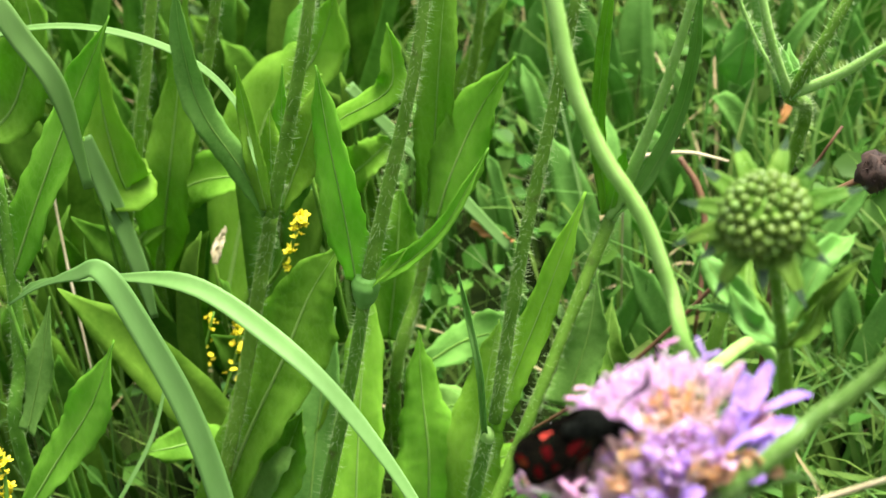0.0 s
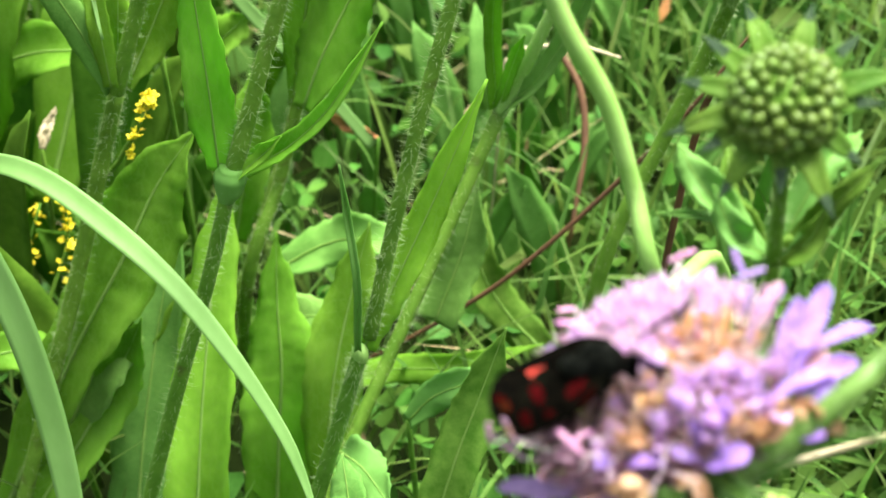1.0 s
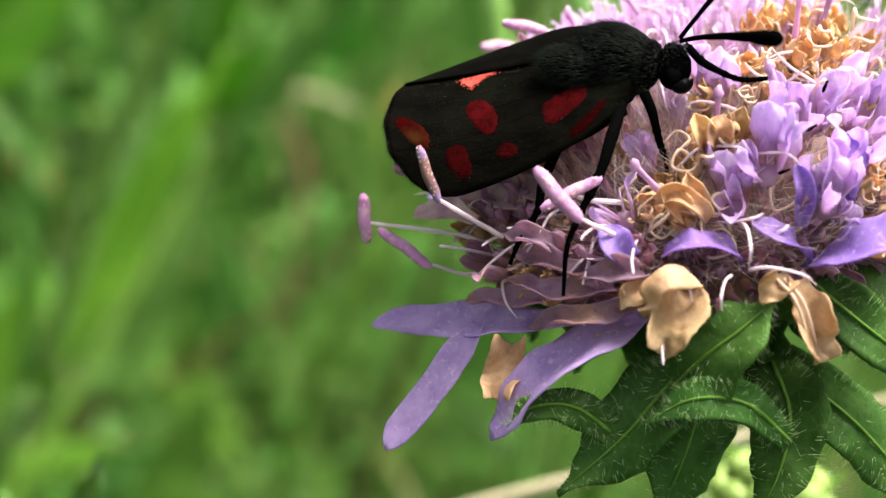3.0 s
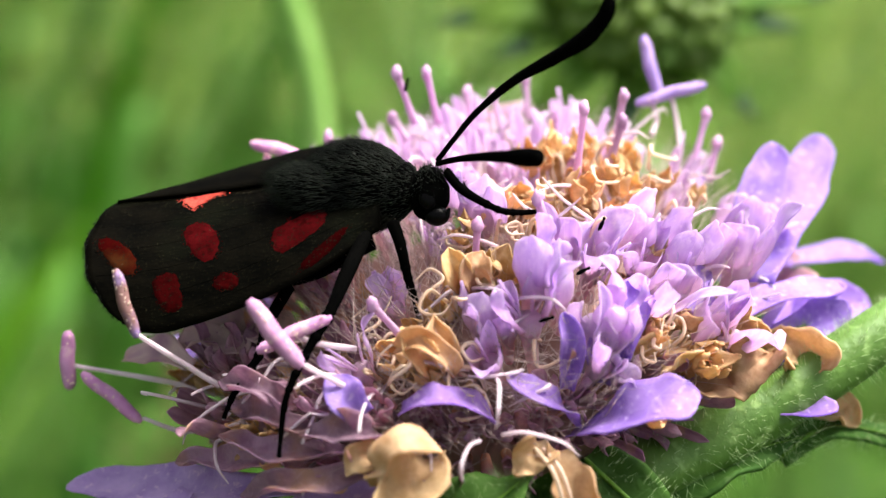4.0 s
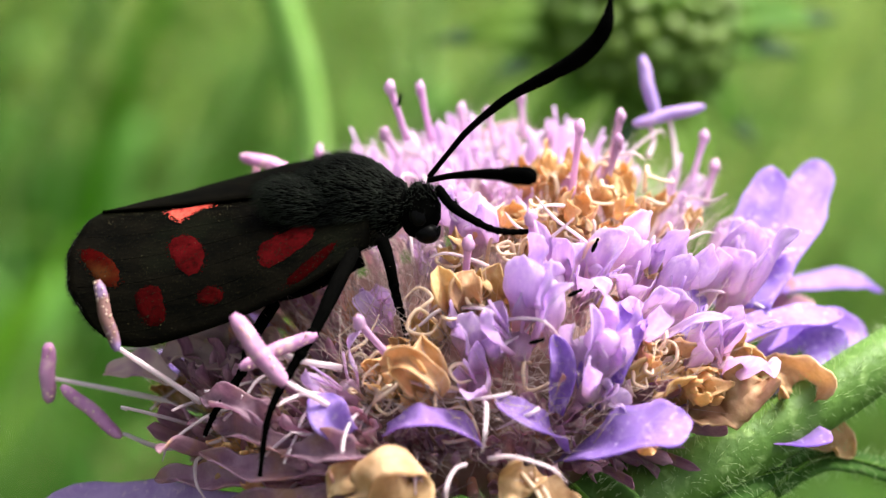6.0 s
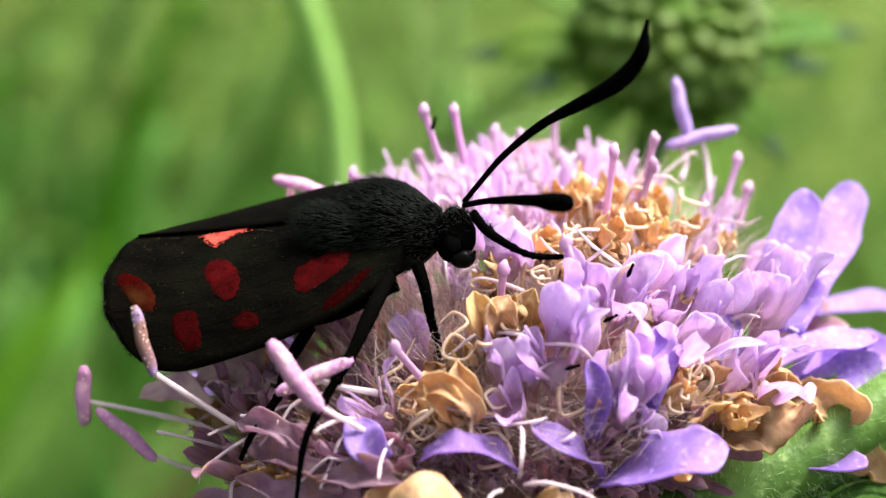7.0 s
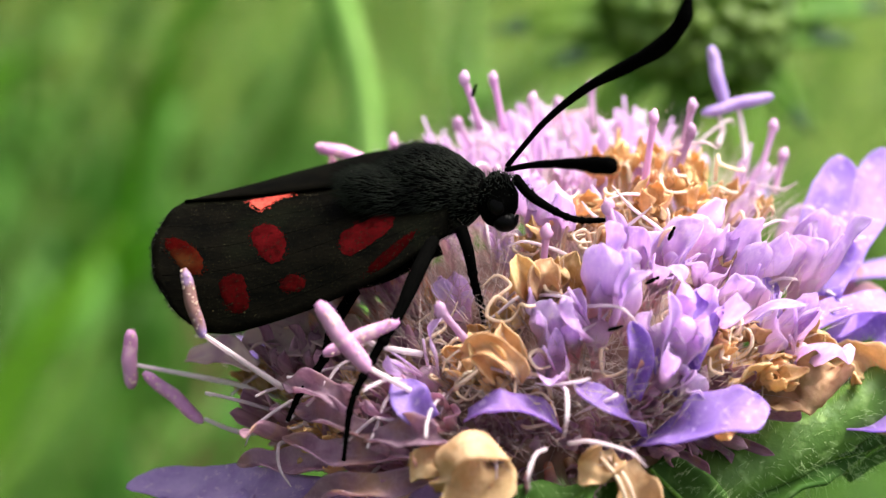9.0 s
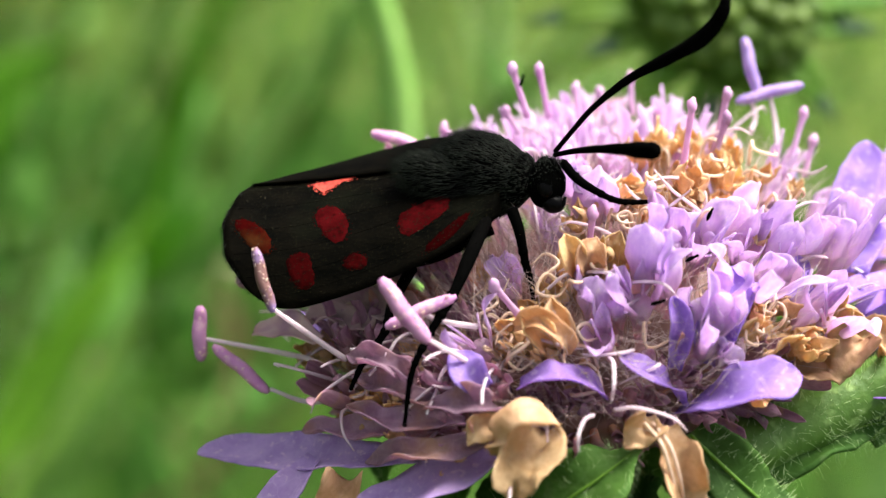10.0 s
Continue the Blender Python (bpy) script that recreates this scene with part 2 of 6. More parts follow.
def ball(bm, centre, radii, turn=None, rings=8, sides=12, lump=0.0, seed=0):
    """An egg-shaped body, lumpy where wished."""
    rows = []
    centre = Vector(centre)
    for i in range(rings + 1):
        a = math.pi * i / rings
        row = []
        for j in range(sides if 0 < i < rings else 1):
            b = 2 * math.pi * j / sides
            d = Vector((math.sin(a) * math.cos(b), math.sin(a) * math.sin(b), math.cos(a)))
            k = 1 + lump * noise.noise(d * 2.3 + Vector((seed, seed * 0.37, 0)))
            q = Vector((d.x * radii[0], d.y * radii[1], d.z * radii[2])) * k
            row.append(bm.verts.new(centre + (turn @ q if turn else q)))
        rows.append(row)
    for i in range(rings):
        for j in range(sides):
            a, b = rows[i], rows[i + 1]
            quad = [a[j % len(a)], b[j % len(b)], b[(j + 1) % len(b)], a[(j + 1) % len(a)]]
            quad = list(dict.fromkeys(quad))
            if len(quad) > 2:
                bm.faces.new(quad)


def mesh_of(name, bm, mat, smooth=True):
    bmesh.ops.recalc_face_normals(bm, faces=bm.faces)
    me = bpy.data.meshes.new(name)
    bm.to_mesh(me)
    bm.free()
    me.materials.append(mat)
    for f in me.polygons:
        f.use_smooth = smooth
    return me


def part(name, bm, mat, parent, label="", kind="", smooth=True):
    ob = new(name, bm if isinstance(bm, bpy.types.Mesh) else mesh_of(name, bm, mat, smooth))
    ob.parent = parent
    return tagged(ob, label, kind=kind)


def thing(name, label, category, group="", kind="", at=None):
    ob = new(name)
    if at is not None:
        ob.matrix_basis = at if isinstance(at, Matrix) else Matrix.Translation(at)
    return tagged(ob, label, category, group, kind)


# ---------------------------------------------------------------- ground and undergrowth
def ground():
    bm = bmesh.new()
    steps = [-120, -40, -12, -4] + [-2 + 0.1 * k for k in range(46)] + [4, 8, 20, 60, 160]
    xs = [-120, -40, -12, -4] + [-1.6 + 0.1 * k for k in range(33)] + [4, 12, 40, 120]
    rows = [[bm.verts.new((x, y, -0.012 + 0.02 * noise.noise(Vector((x * 3, y * 3, 0))))) for x in xs] for y in steps]
    for i in range(len(steps) - 1):
        for j in range(len(xs) - 1):
            bm.faces.new((rows[i][j], rows[i][j + 1], rows[i + 1][j + 1], rows[i + 1][j]))
    tagged(new("ground", mesh_of("ground", bm, SOIL)), "dark meadow soil covered with moss and litter", "ground", kind="structure")


def stuff_mesh(name, verts, faces, mat, label, category):
    me = bpy.data.meshes.new(name)
    me.from_pydata(verts, [], faces)
    me.materials.append(mat)
    for f in me.polygons:
        f.use_smooth = True
    return tagged(new(name, me), label, category, kind="stuff")


def grass(name, count, region, heights, widths, seed, mat, label, bend=0.9, keep=None):
    """Loose blades, each a bent strip that tapers to its tip."""
    rng = random.Random(seed)
    verts, faces = [], []
    x0, x1, y0, y1 = region
    made = 0
    while made < count:
        x, y = rng.uniform(x0, x1) + rng.gauss(0, 0.08 * (x1 - x0)), rng.uniform(y0, y1) + rng.gauss(0, 0.08 * (y1 - y0))
        if keep and not keep(x, y, rng):
            made += 1
            continue
        made += 1
        h, w = rng.uniform(*heights) * rng.uniform(0.7, 1.2), rng.uniform(*widths)
        a, lean = rng.uniform(0, 2 * math.pi), rng.uniform(0.1, bend) * h
        turn = a + math.pi / 2 + rng.uniform(-0.6, 0.6)
        sx, sy = math.cos(turn), math.sin(turn)
        base, n = len(verts), 5
        for k in range(n + 1):
            s = k / n
            r = lean * s * s
            z = h * (s - 0.35 * (lean / h) * s * s)
            hw = w * (1 - s ** 2.2) + 0.00008
            cx, cy = x + math.cos(a) * r, y + math.sin(a) * r
            verts += [(cx - sx * hw, cy - sy * hw, z), (cx, cy, z - hw * 0.35), (cx + sx * hw, cy + sy * hw, z)]
        for k in range(n):
            b = base + 3 * k
            faces += [(b, b + 1, b + 4, b + 3), (b + 1, b + 2, b + 5, b + 4)]
    return stuff_mesh(name, verts, faces, mat, label, "grass")


def clover(count, region, seed):
    rng = random.Random(seed)
    verts, faces = [], []
    for _ in range(count):
        x, y = rng.uniform(region[0], region[1]), rng.uniform(region[2], region[3])
        z, size, spin = rng.uniform(0.015, 0.065), rng.uniform(0.004, 0.009), rng.uniform(0, 6.3)
        tilt = Euler((rng.uniform(-0.6, 0.6), rng.uniform(-0.6, 0.6), 0)).to_matrix()
        centre = Vector((x, y, z))
        for leaf in range(3):
            a = spin + leaf * 2.094
            b = len(verts)
            outline = [(0, 0, 0), (0.45, 0.42, 0.10), (0.95, 0.62, 0.16), (1.35, 0.45, 0.12), (1.42, 0, -0.02), (1.35, -0.45, 0.12), (0.95, -0.62, 0.16), (0.45, -0.42, 0.10), (0.8, 0, -0.03)]
            for u, v, w in outline:
                q = Vector((math.cos(a) * u - math.sin(a) * v, math.sin(a) * u + math.cos(a) * v, w)) * size
                verts.append(tuple(centre + tilt @ q))
            faces += [(b + 8, b + i, b + (i + 1) % 8) for i in range(8)]
        b = len(verts)
        for dx, dy in ((0.0005, 0), (-0.0005, 0.0003), (0, -0.0005)):
            verts += [(x + dx + 0.01, y + dy, 0), (x + dx, y + dy, z)]
        faces += [(b, b + 2, b + 3, b + 1), (b + 2, b + 4, b + 5, b + 3), (b + 4, b, b + 1, b + 5)]
    stuff_mesh("clover", verts, faces, CLOVER, "low green clover leaves among the meadow grass", "clover")


def herbs(count, region, seed, heights, widths, mat, name, label, fill=False):
    """Broad upright leaves of the undergrowth."""
    rng = random.Random(seed)
    bm = bmesh.new()
    for k in range(count):
        x, y = rng.uniform(region[0], region[1]), rng.uniform(region[2], region[3])
        if fill and x > 0.0 - 0.334 * (y + 0.185):
            continue  # the ground is low and weedy on that side
        h, w, a = rng.uniform(*heights), rng.uniform(*widths), rng.uniform(0, 6.3)
        out = h * rng.uniform(0.1, 0.5)
        dx, dy = math.cos(a) * out, math.sin(a) * out
        ribbon(bm, [(x, y, 0), (x + dx * 0.3, y + dy * 0.3, h * 0.55), (x + dx * 0.7, y + dy * 0.7, h * 0.92), (x + dx, y + dy, h * rng.uniform(1.02, 1.18))],
               [w * 0.25, w * 0.8, w, w * 0.75, 0.0003], (rng.uniform(-0.5, 0.5), -0.5, 0.8), n=10, across=4, wave=0.25, seed=k)
    tagged(new(name, mesh_of(name, bm, mat)), label, "herbs", kind="stuff")


def weeds(count, region, heights, sizes, seed, mat, name, label):
    """Small pointed leaves in every direction, as low weeds carry them."""
    rng = random.Random(seed)
    verts, faces = [], []
    for _ in range(count):
        c = Vector((rng.uniform(region[0], region[1]), rng.uniform(region[2], region[3]), rng.uniform(*heights)))
        turn = Euler((rng.gauss(0, 0.6), rng.gauss(0, 0.6), rng.uniform(0, 6.3))).to_matrix()
        ln, wd = rng.uniform(*sizes), rng.uniform(0.22, 0.5)
        b = len(verts)
        for x, y, z in ((0, 0, 0), (0.3, wd * 0.8, 0.08), (0.3, 0, 0), (0.3, -wd * 0.8, 0.08), (0.65, wd * 0.75, 0.06), (0.65, 0, -0.02), (0.65, -wd * 0.75, 0.06), (1, 0, -0.10)):
            verts.append(tuple(c + turn @ Vector((x, y, z)) * ln))
        faces += [(b, b + 2, b + 1), (b, b + 3, b + 2), (b + 1, b + 2, b + 5, b + 4), (b + 2, b + 3, b + 6, b + 5), (b + 4, b + 5, b + 7), (b + 5, b + 6, b + 7)]
    stuff_mesh(name, verts, faces, mat, label, "weeds")


# ---------------------------------------------------------------- meadow plants
FACING = (0.12, -0.55, 0.80)


def leaf(plant, points, widths, facing=FACING, mat=None, seed=0, fold=0.11, wave=0.24, rib=True, label="", tooth=0.0, n=20):
    bm = bmesh.new()
    ribbon(bm, points, widths, facing, n=2 * n, across=8, fold=fold, wave=wave * 1.7, seed=seed, tooth=max(tooth, 0.05), crumple=0.05)
    ob = part("leaf", bm, mat or LEAF, plant, label)
    if rib:
        bm = bmesh.new()
        f = Vector(facing).normalized() * 0.0003
        tube(bm, [Vector(p) + f for p in points], [max(widths) * 0.06, max(widths) * 0.04, 0.00008], n=n, sides=5)
        part("midrib", bm, MIDRIB, ob)
    return ob


def stalk(plant, points, radii, seed=0, hair=160, length=0.0035, mat=None, label="", n=24):
    if hair > 100 and length > 0.0025:
        radii, hair, length = [r * 0.90 for r in radii], hair * 3, length * 0.95
    bm = bmesh.new()
    tube(bm, points, radii, n=n, sides=10)
    ob = part("stalk", bm, mat or STALK, plant, label)
    if hair:
        bm = bmesh.new()
        hairs(bm, points, radii, hair, length, seed)
        part("hair", bm, HAIR, ob, "fine pale bristles", kind="stuff")
    return ob


def down(p, dx=0.0, dy=0.0):
    """The place on the ground below p."""
    return (p[0] + dx, p[1] + dy, 0.0)


def knautia(label="tall meadow plant with a hairy dark green stalk and long leaves", group="hairy stalks of the meadow"):
    return thing("meadow_plant", label, "plant", group)


def plants():
    # stalk with paired leaves at a swollen node
    p = knautia("tall hairy stalk with narrow paired leaves at a swollen node")
    n1 = (-0.1299, 0.2052, 0.2507)
    stalk(p, [(-0.1039, 0.2358, 0.3629), (-0.1098, 0.2254, 0.3293), (-0.1199, 0.2155, 0.2903), n1], [0.0020, 0.0022, 0.0026, 0.0032], 1, 260)
    base = (-0.1556, 0.1950, 0.1541)
    stalk(p, [n1, (-0.1398, 0.2011, 0.2102), base, (-0.1966, 0.1852, 0.0)], [0.0026, 0.0026, 0.0028, 0.003], 2, 300)
    leaf(p, [(-0.1327, 0.2059, 0.2560), (-0.1344, 0.2090, 0.2814), (-0.1373, 0.2129, 0.3083), (-0.1396, 0.2178, 0.3345)], [0.0035, 0.0068, 0.0065, 0.0045, 0.0003], seed=1)
    leaf(p, [(-0.1273, 0.2092, 0.2541), (-0.1129, 0.2123, 0.2638), (-0.0992, 0.2154, 0.2803), (-0.0871, 0.2257, 0.3027)], [0.003, 0.0038, 0.0032, 0.002, 0.0003], seed=2, fold=0.8)
    leaf(p, [(-0.1279, 0.2053, 0.2547), (-0.1184, 0.2077, 0.2642), (-0.1134, 0.2083, 0.2706)], [0.002, 0.0022, 0.0003], seed=3, fold=0.6)
    bm = bmesh.new()
    tube(bm, [V(n1) + V(-0.0012, -0.0004, -0.0046), V(n1), V(n1) + V(0.0006, 0.0004, 0.0040), V(n1) + V(0.0012, 0.0008, 0.0075)], [0.0026, 0.0044, 0.0050, 0.0036], n=12, sides=12)
    part("leaf_base", bm, LEAF_PALE, p, "pale cup of joined leaf bases")
    bm = bmesh.new()
    ball(bm, n1, (0.0040, 0.0040, 0.0046), lump=0.2)
    part("node", bm, STALK, p, "swollen joint")
    leaf(p, [(-0.1937, 0.2343, 0.0040), (-0.1880, 0.2604, 0.0709), (-0.1800, 0.2695, 0.1126), (-0.1709, 0.2772, 0.1434), (-0.1649, 0.2844, 0.1665)], [0.004, 0.010, 0.0125, 0.0105, 0.006, 0.0003], seed=4, n=28)
    leaf(p, [(-0.1428, 0.2365, 0.0040), (-0.1438, 0.2596, 0.0750), (-0.1441, 0.2706, 0.1055), (-0.1476, 0.2810, 0.1280), (-0.1507, 0.2941, 0.1536)], [0.004, 0.0125, 0.0145, 0.0125, 0.007, 0.0003], seed=5, n=28)
    leaf(p, [(-0.2420, 0.2135, 0.0555), (-0.2105, 0.2352, 0.1306), (-0.1917, 0.2483, 0.1693), (-0.1805, 0.2615, 0.1956), (-0.1668, 0.2714, 0.2168)], [0.004, 0.0110, 0.0155, 0.0165, 0.010, 0.0003], n=28, seed=6, wave=0.25)

    # second stalk, its node with a tuft of leaves
    p = knautia("tall hairy stalk with a tuft of narrow upright leaves")
    n2 = (-0.1866, 0.2552, 0.2394)
    stalk(p, [(-0.1589, 0.2706, 0.3411), (-0.1673, 0.2643, 0.3054), n2], [0.0024, 0.0026, 0.0030], 5, 200)
    base = (-0.2166, 0.2241, 0.1205)
    stalk(p, [n2, (-0.1936, 0.2510, 0.2136), (-0.2056, 0.2380, 0.1638), base, (-0.2470, 0.1900, 0.0)], [0.003, 0.0032, 0.0032, 0.003], 6, 300)
    leaf(p, [(-0.1877, 0.2553, 0.2400), (-0.1944, 0.2522, 0.2638), (-0.2035, 0.2498, 0.2895), (-0.2059, 0.2514, 0.3168), (-0.2040, 0.2524, 0.3413)], [0.003, 0.0050, 0.0052, 0.0040, 0.0006], seed=7, mat=LEAF_DARK)
    leaf(p, [(-0.1867, 0.2521, 0.2439), (-0.1885, 0.2541, 0.2632), (-0.1921, 0.2608, 0.2808), (-0.1933, 0.2630, 0.3001)], [0.0025, 0.0036, 0.003, 0.0003], seed=8)
    leaf(p, [(-0.1895, 0.2628, 0.2368), (-0.1878, 0.2669, 0.2618), (-0.1879, 0.2722, 0.2761)], [0.003, 0.0042, 0.0003], seed=9)
    leaf(p, [(-0.1890, 0.2646, 0.2355), (-0.1866, 0.2744, 0.2619), (-0.1833, 0.2799, 0.2910)], [0.003, 0.0042, 0.0003], seed=10)
    leaf(p, [(-0.1884, 0.2658, 0.2333), (-0.1812, 0.2734, 0.2502), (-0.1736, 0.2797, 0.2701), (-0.1711, 0.2857, 0.2840)], [0.003, 0.0078, 0.0065, 0.0003], seed=11)
    leaf(p, [(-0.2161, 0.2431, 0.1183), (-0.2303, 0.2379, 0.1270), (-0.2413, 0.2291, 0.1300), (-0.2499, 0.2212, 0.1328)], [0.006, 0.0085, 0.006, 0.0003], seed=12)

    # pair of stalks that join at a pale fork
    p = knautia("slender hairy stalks that fork low above a leaf pair")
    fork = (-0.0927, 0.2077, 0.1876)
    stalk(p, [(-0.0603, 0.2508, 0.3517), (-0.0684, 0.2414, 0.3123), (-0.0774, 0.2288, 0.2695), (-0.0846, 0.2187, 0.2288), (-0.0902, 0.2106, 0.1929)], [0.0021, 0.0023, 0.0025, 0.0026, 0.0026], 9, 420, 0.0042)
    base = (-0.1004, 0.2042, 0.1548)
    stalk(p, [fork, base, (-0.1370, 0.1880, 0.0)], [0.0028, 0.0030, 0.0032], 10, 240)
    bm = bmesh.new()
    ball(bm, fork, (0.0028, 0.0028, 0.0046), lump=0.2)
    part("node", bm, STEM_PALE, p, "pale swollen joint")
    leaf(p, [(-0.0915, 0.2090, 0.1897), (-0.0839, 0.2200, 0.2094), (-0.0740, 0.2320, 0.2361), (-0.0619, 0.2480, 0.2715)], [0.0035, 0.0055, 0.0062, 0.0045, 0.0004], facing=(-0.15, -0.92, 0.15), seed=13)
    leaf(p, [(-0.0926, 0.2057, 0.1916), (-0.0924, 0.2072, 0.2190), (-0.0956, 0.2111, 0.2412), (-0.0979, 0.2123, 0.2599)], [0.0011, 0.0013, 0.0011, 0.0003], seed=14, fold=0.8, mat=LEAF_PALE)
    n3 = (-0.0716, 0.3156, 0.2072)
    stalk(p, [(-0.0375, 0.3212, 0.3105), (-0.0503, 0.3186, 0.2652), (-0.0653, 0.3173, 0.2224), n3], [0.0018, 0.0022, 0.0028, 0.0030], 12, 120, mat=STEM_PALE)
    stalk(p, [n3, (-0.0815, 0.2934, 0.1805), (-0.0913, 0.2713, 0.1539), (-0.1012, 0.2491, 0.1272), (-0.1484, 0.1430, 0.0)], [0.0029, 0.0028, 0.0028, 0.0028, 0.0030], 11, 240, 0.0042)
    leaf(p, [(-0.0707, 0.3167, 0.2082), (-0.0582, 0.3153, 0.2248), (-0.0459, 0.3218, 0.2508), (-0.0390, 0.3229, 0.2810), (-0.0362, 0.3229, 0.3119)], [0.003, 0.0032, 0.0030, 0.0024, 0.001], seed=15, fold=0.8, mat=LEAF_PALE)
    leaf(p, [(-0.0728, 0.3164, 0.2087), (-0.0752, 0.3170, 0.2429), (-0.0728, 0.3183, 0.2755), (-0.0684, 0.3205, 0.3083)], [0.003, 0.0030, 0.0028, 0.0018], seed=16, fold=0.7)
    leaf(p, [(-0.0720, 0.3147, 0.2096), (-0.0661, 0.3128, 0.2337), (-0.0626, 0.3103, 0.2451)], [0.002, 0.0026, 0.0003], seed=17)
    leaf(p, [(-0.0914, 0.2989, 0.1164), (-0.0835, 0.3122, 0.1444), (-0.0803, 0.3235, 0.1723)], [0.009, 0.0085, 0.0003], seed=18, mat=LEAF_DARK)

    # stalks further back
    for k, (pts, r) in enumerate((
            ([(-0.2574, 0.3277, 0.2936), (-0.2655, 0.3193, 0.2553), (-0.2742, 0.3102, 0.2165), (-0.2851, 0.3007, 0.1622)], 0.0026),
            ([(-0.2499, 0.3670, 0.2716), (-0.2592, 0.3600, 0.2356), (-0.2752, 0.3485, 0.1812), (-0.2947, 0.3332, 0.1243)], 0.0026),
            ([(-0.1378, 0.3841, 0.2707), (-0.1440, 0.3772, 0.2333), (-0.1533, 0.3729, 0.2003), (-0.1709, 0.3450, 0.1276), (-0.1834, 0.3230, 0.0755)], 0.0022),
            ([(-0.1410, 0.3101, 0.2177), (-0.1490, 0.2987, 0.1758), (-0.1603, 0.2832, 0.1308)], 0.0026),
            ([(-0.2654, 0.2070, 0.2849), (-0.2668, 0.2006, 0.2458), (-0.2703, 0.1922, 0.2053), (-0.2758, 0.1831, 0.1650)], 0.0028))):
        p = knautia("hairy dark green stalk among broad leaves")
        stalk(p, [*pts, down(pts[-1], -0.02, 0.03)], [r, r, r * 1.1, r * 1.2], 20 + k, 220)
        if k in (0, 1):
            leaf(p, [pts[2], (-0.2751, 0.2971, 0.2096), (-0.2806, 0.3039, 0.2444), (-0.2772, 0.3074, 0.2792)] if k == 0 else
                 [pts[3], (-0.2783, 0.3340, 0.1819), (-0.2700, 0.3470, 0.2254), (-0.2625, 0.3614, 0.2710)], [0.004, 0.0125, 0.0115, 0.006, 0.0003], seed=30 + k)
        if k == 3:
            leaf(p, [(-0.1394, 0.3018, 0.2071), (-0.1332, 0.3071, 0.2265), (-0.1227, 0.3177, 0.2501), (-0.1064, 0.3193, 0.2765)], [0.004, 0.0105, 0.010, 0.0005], seed=33)
            leaf(p, [(-0.1424, 0.3050, 0.2043), (-0.1407, 0.3134, 0.2375), (-0.1365, 0.3201, 0.2756), (-0.1344, 0.3285, 0.3006)], [0.004, 0.0078, 0.007, 0.004], seed=34)
        if k == 4:
            leaf(p, [(-0.2659, 0.1989, 0.2434), (-0.2526, 0.2088, 0.2727), (-0.2380, 0.2201, 0.3033), (-0.2186, 0.2305, 0.3386)], [0.004, 0.0080, 0.0095, 0.0065, 0.0003], seed=35)
            leaf(p, [(-0.2603, 0.1606, 0.1635), (-0.2466, 0.1700, 0.1842), (-0.2331, 0.1790, 0.2044), (-0.2237, 0.1890, 0.2277)], [0.004, 0.0085, 0.0085, 0.0003], seed=36)
            leaf(p, [(-0.2646, 0.1774, 0.1852), (-0.2574, 0.1885, 0.2110), (-0.2523, 0.1985, 0.2364)], [0.004, 0.0052, 0.0003], seed=37, mat=LEAF_DARK)

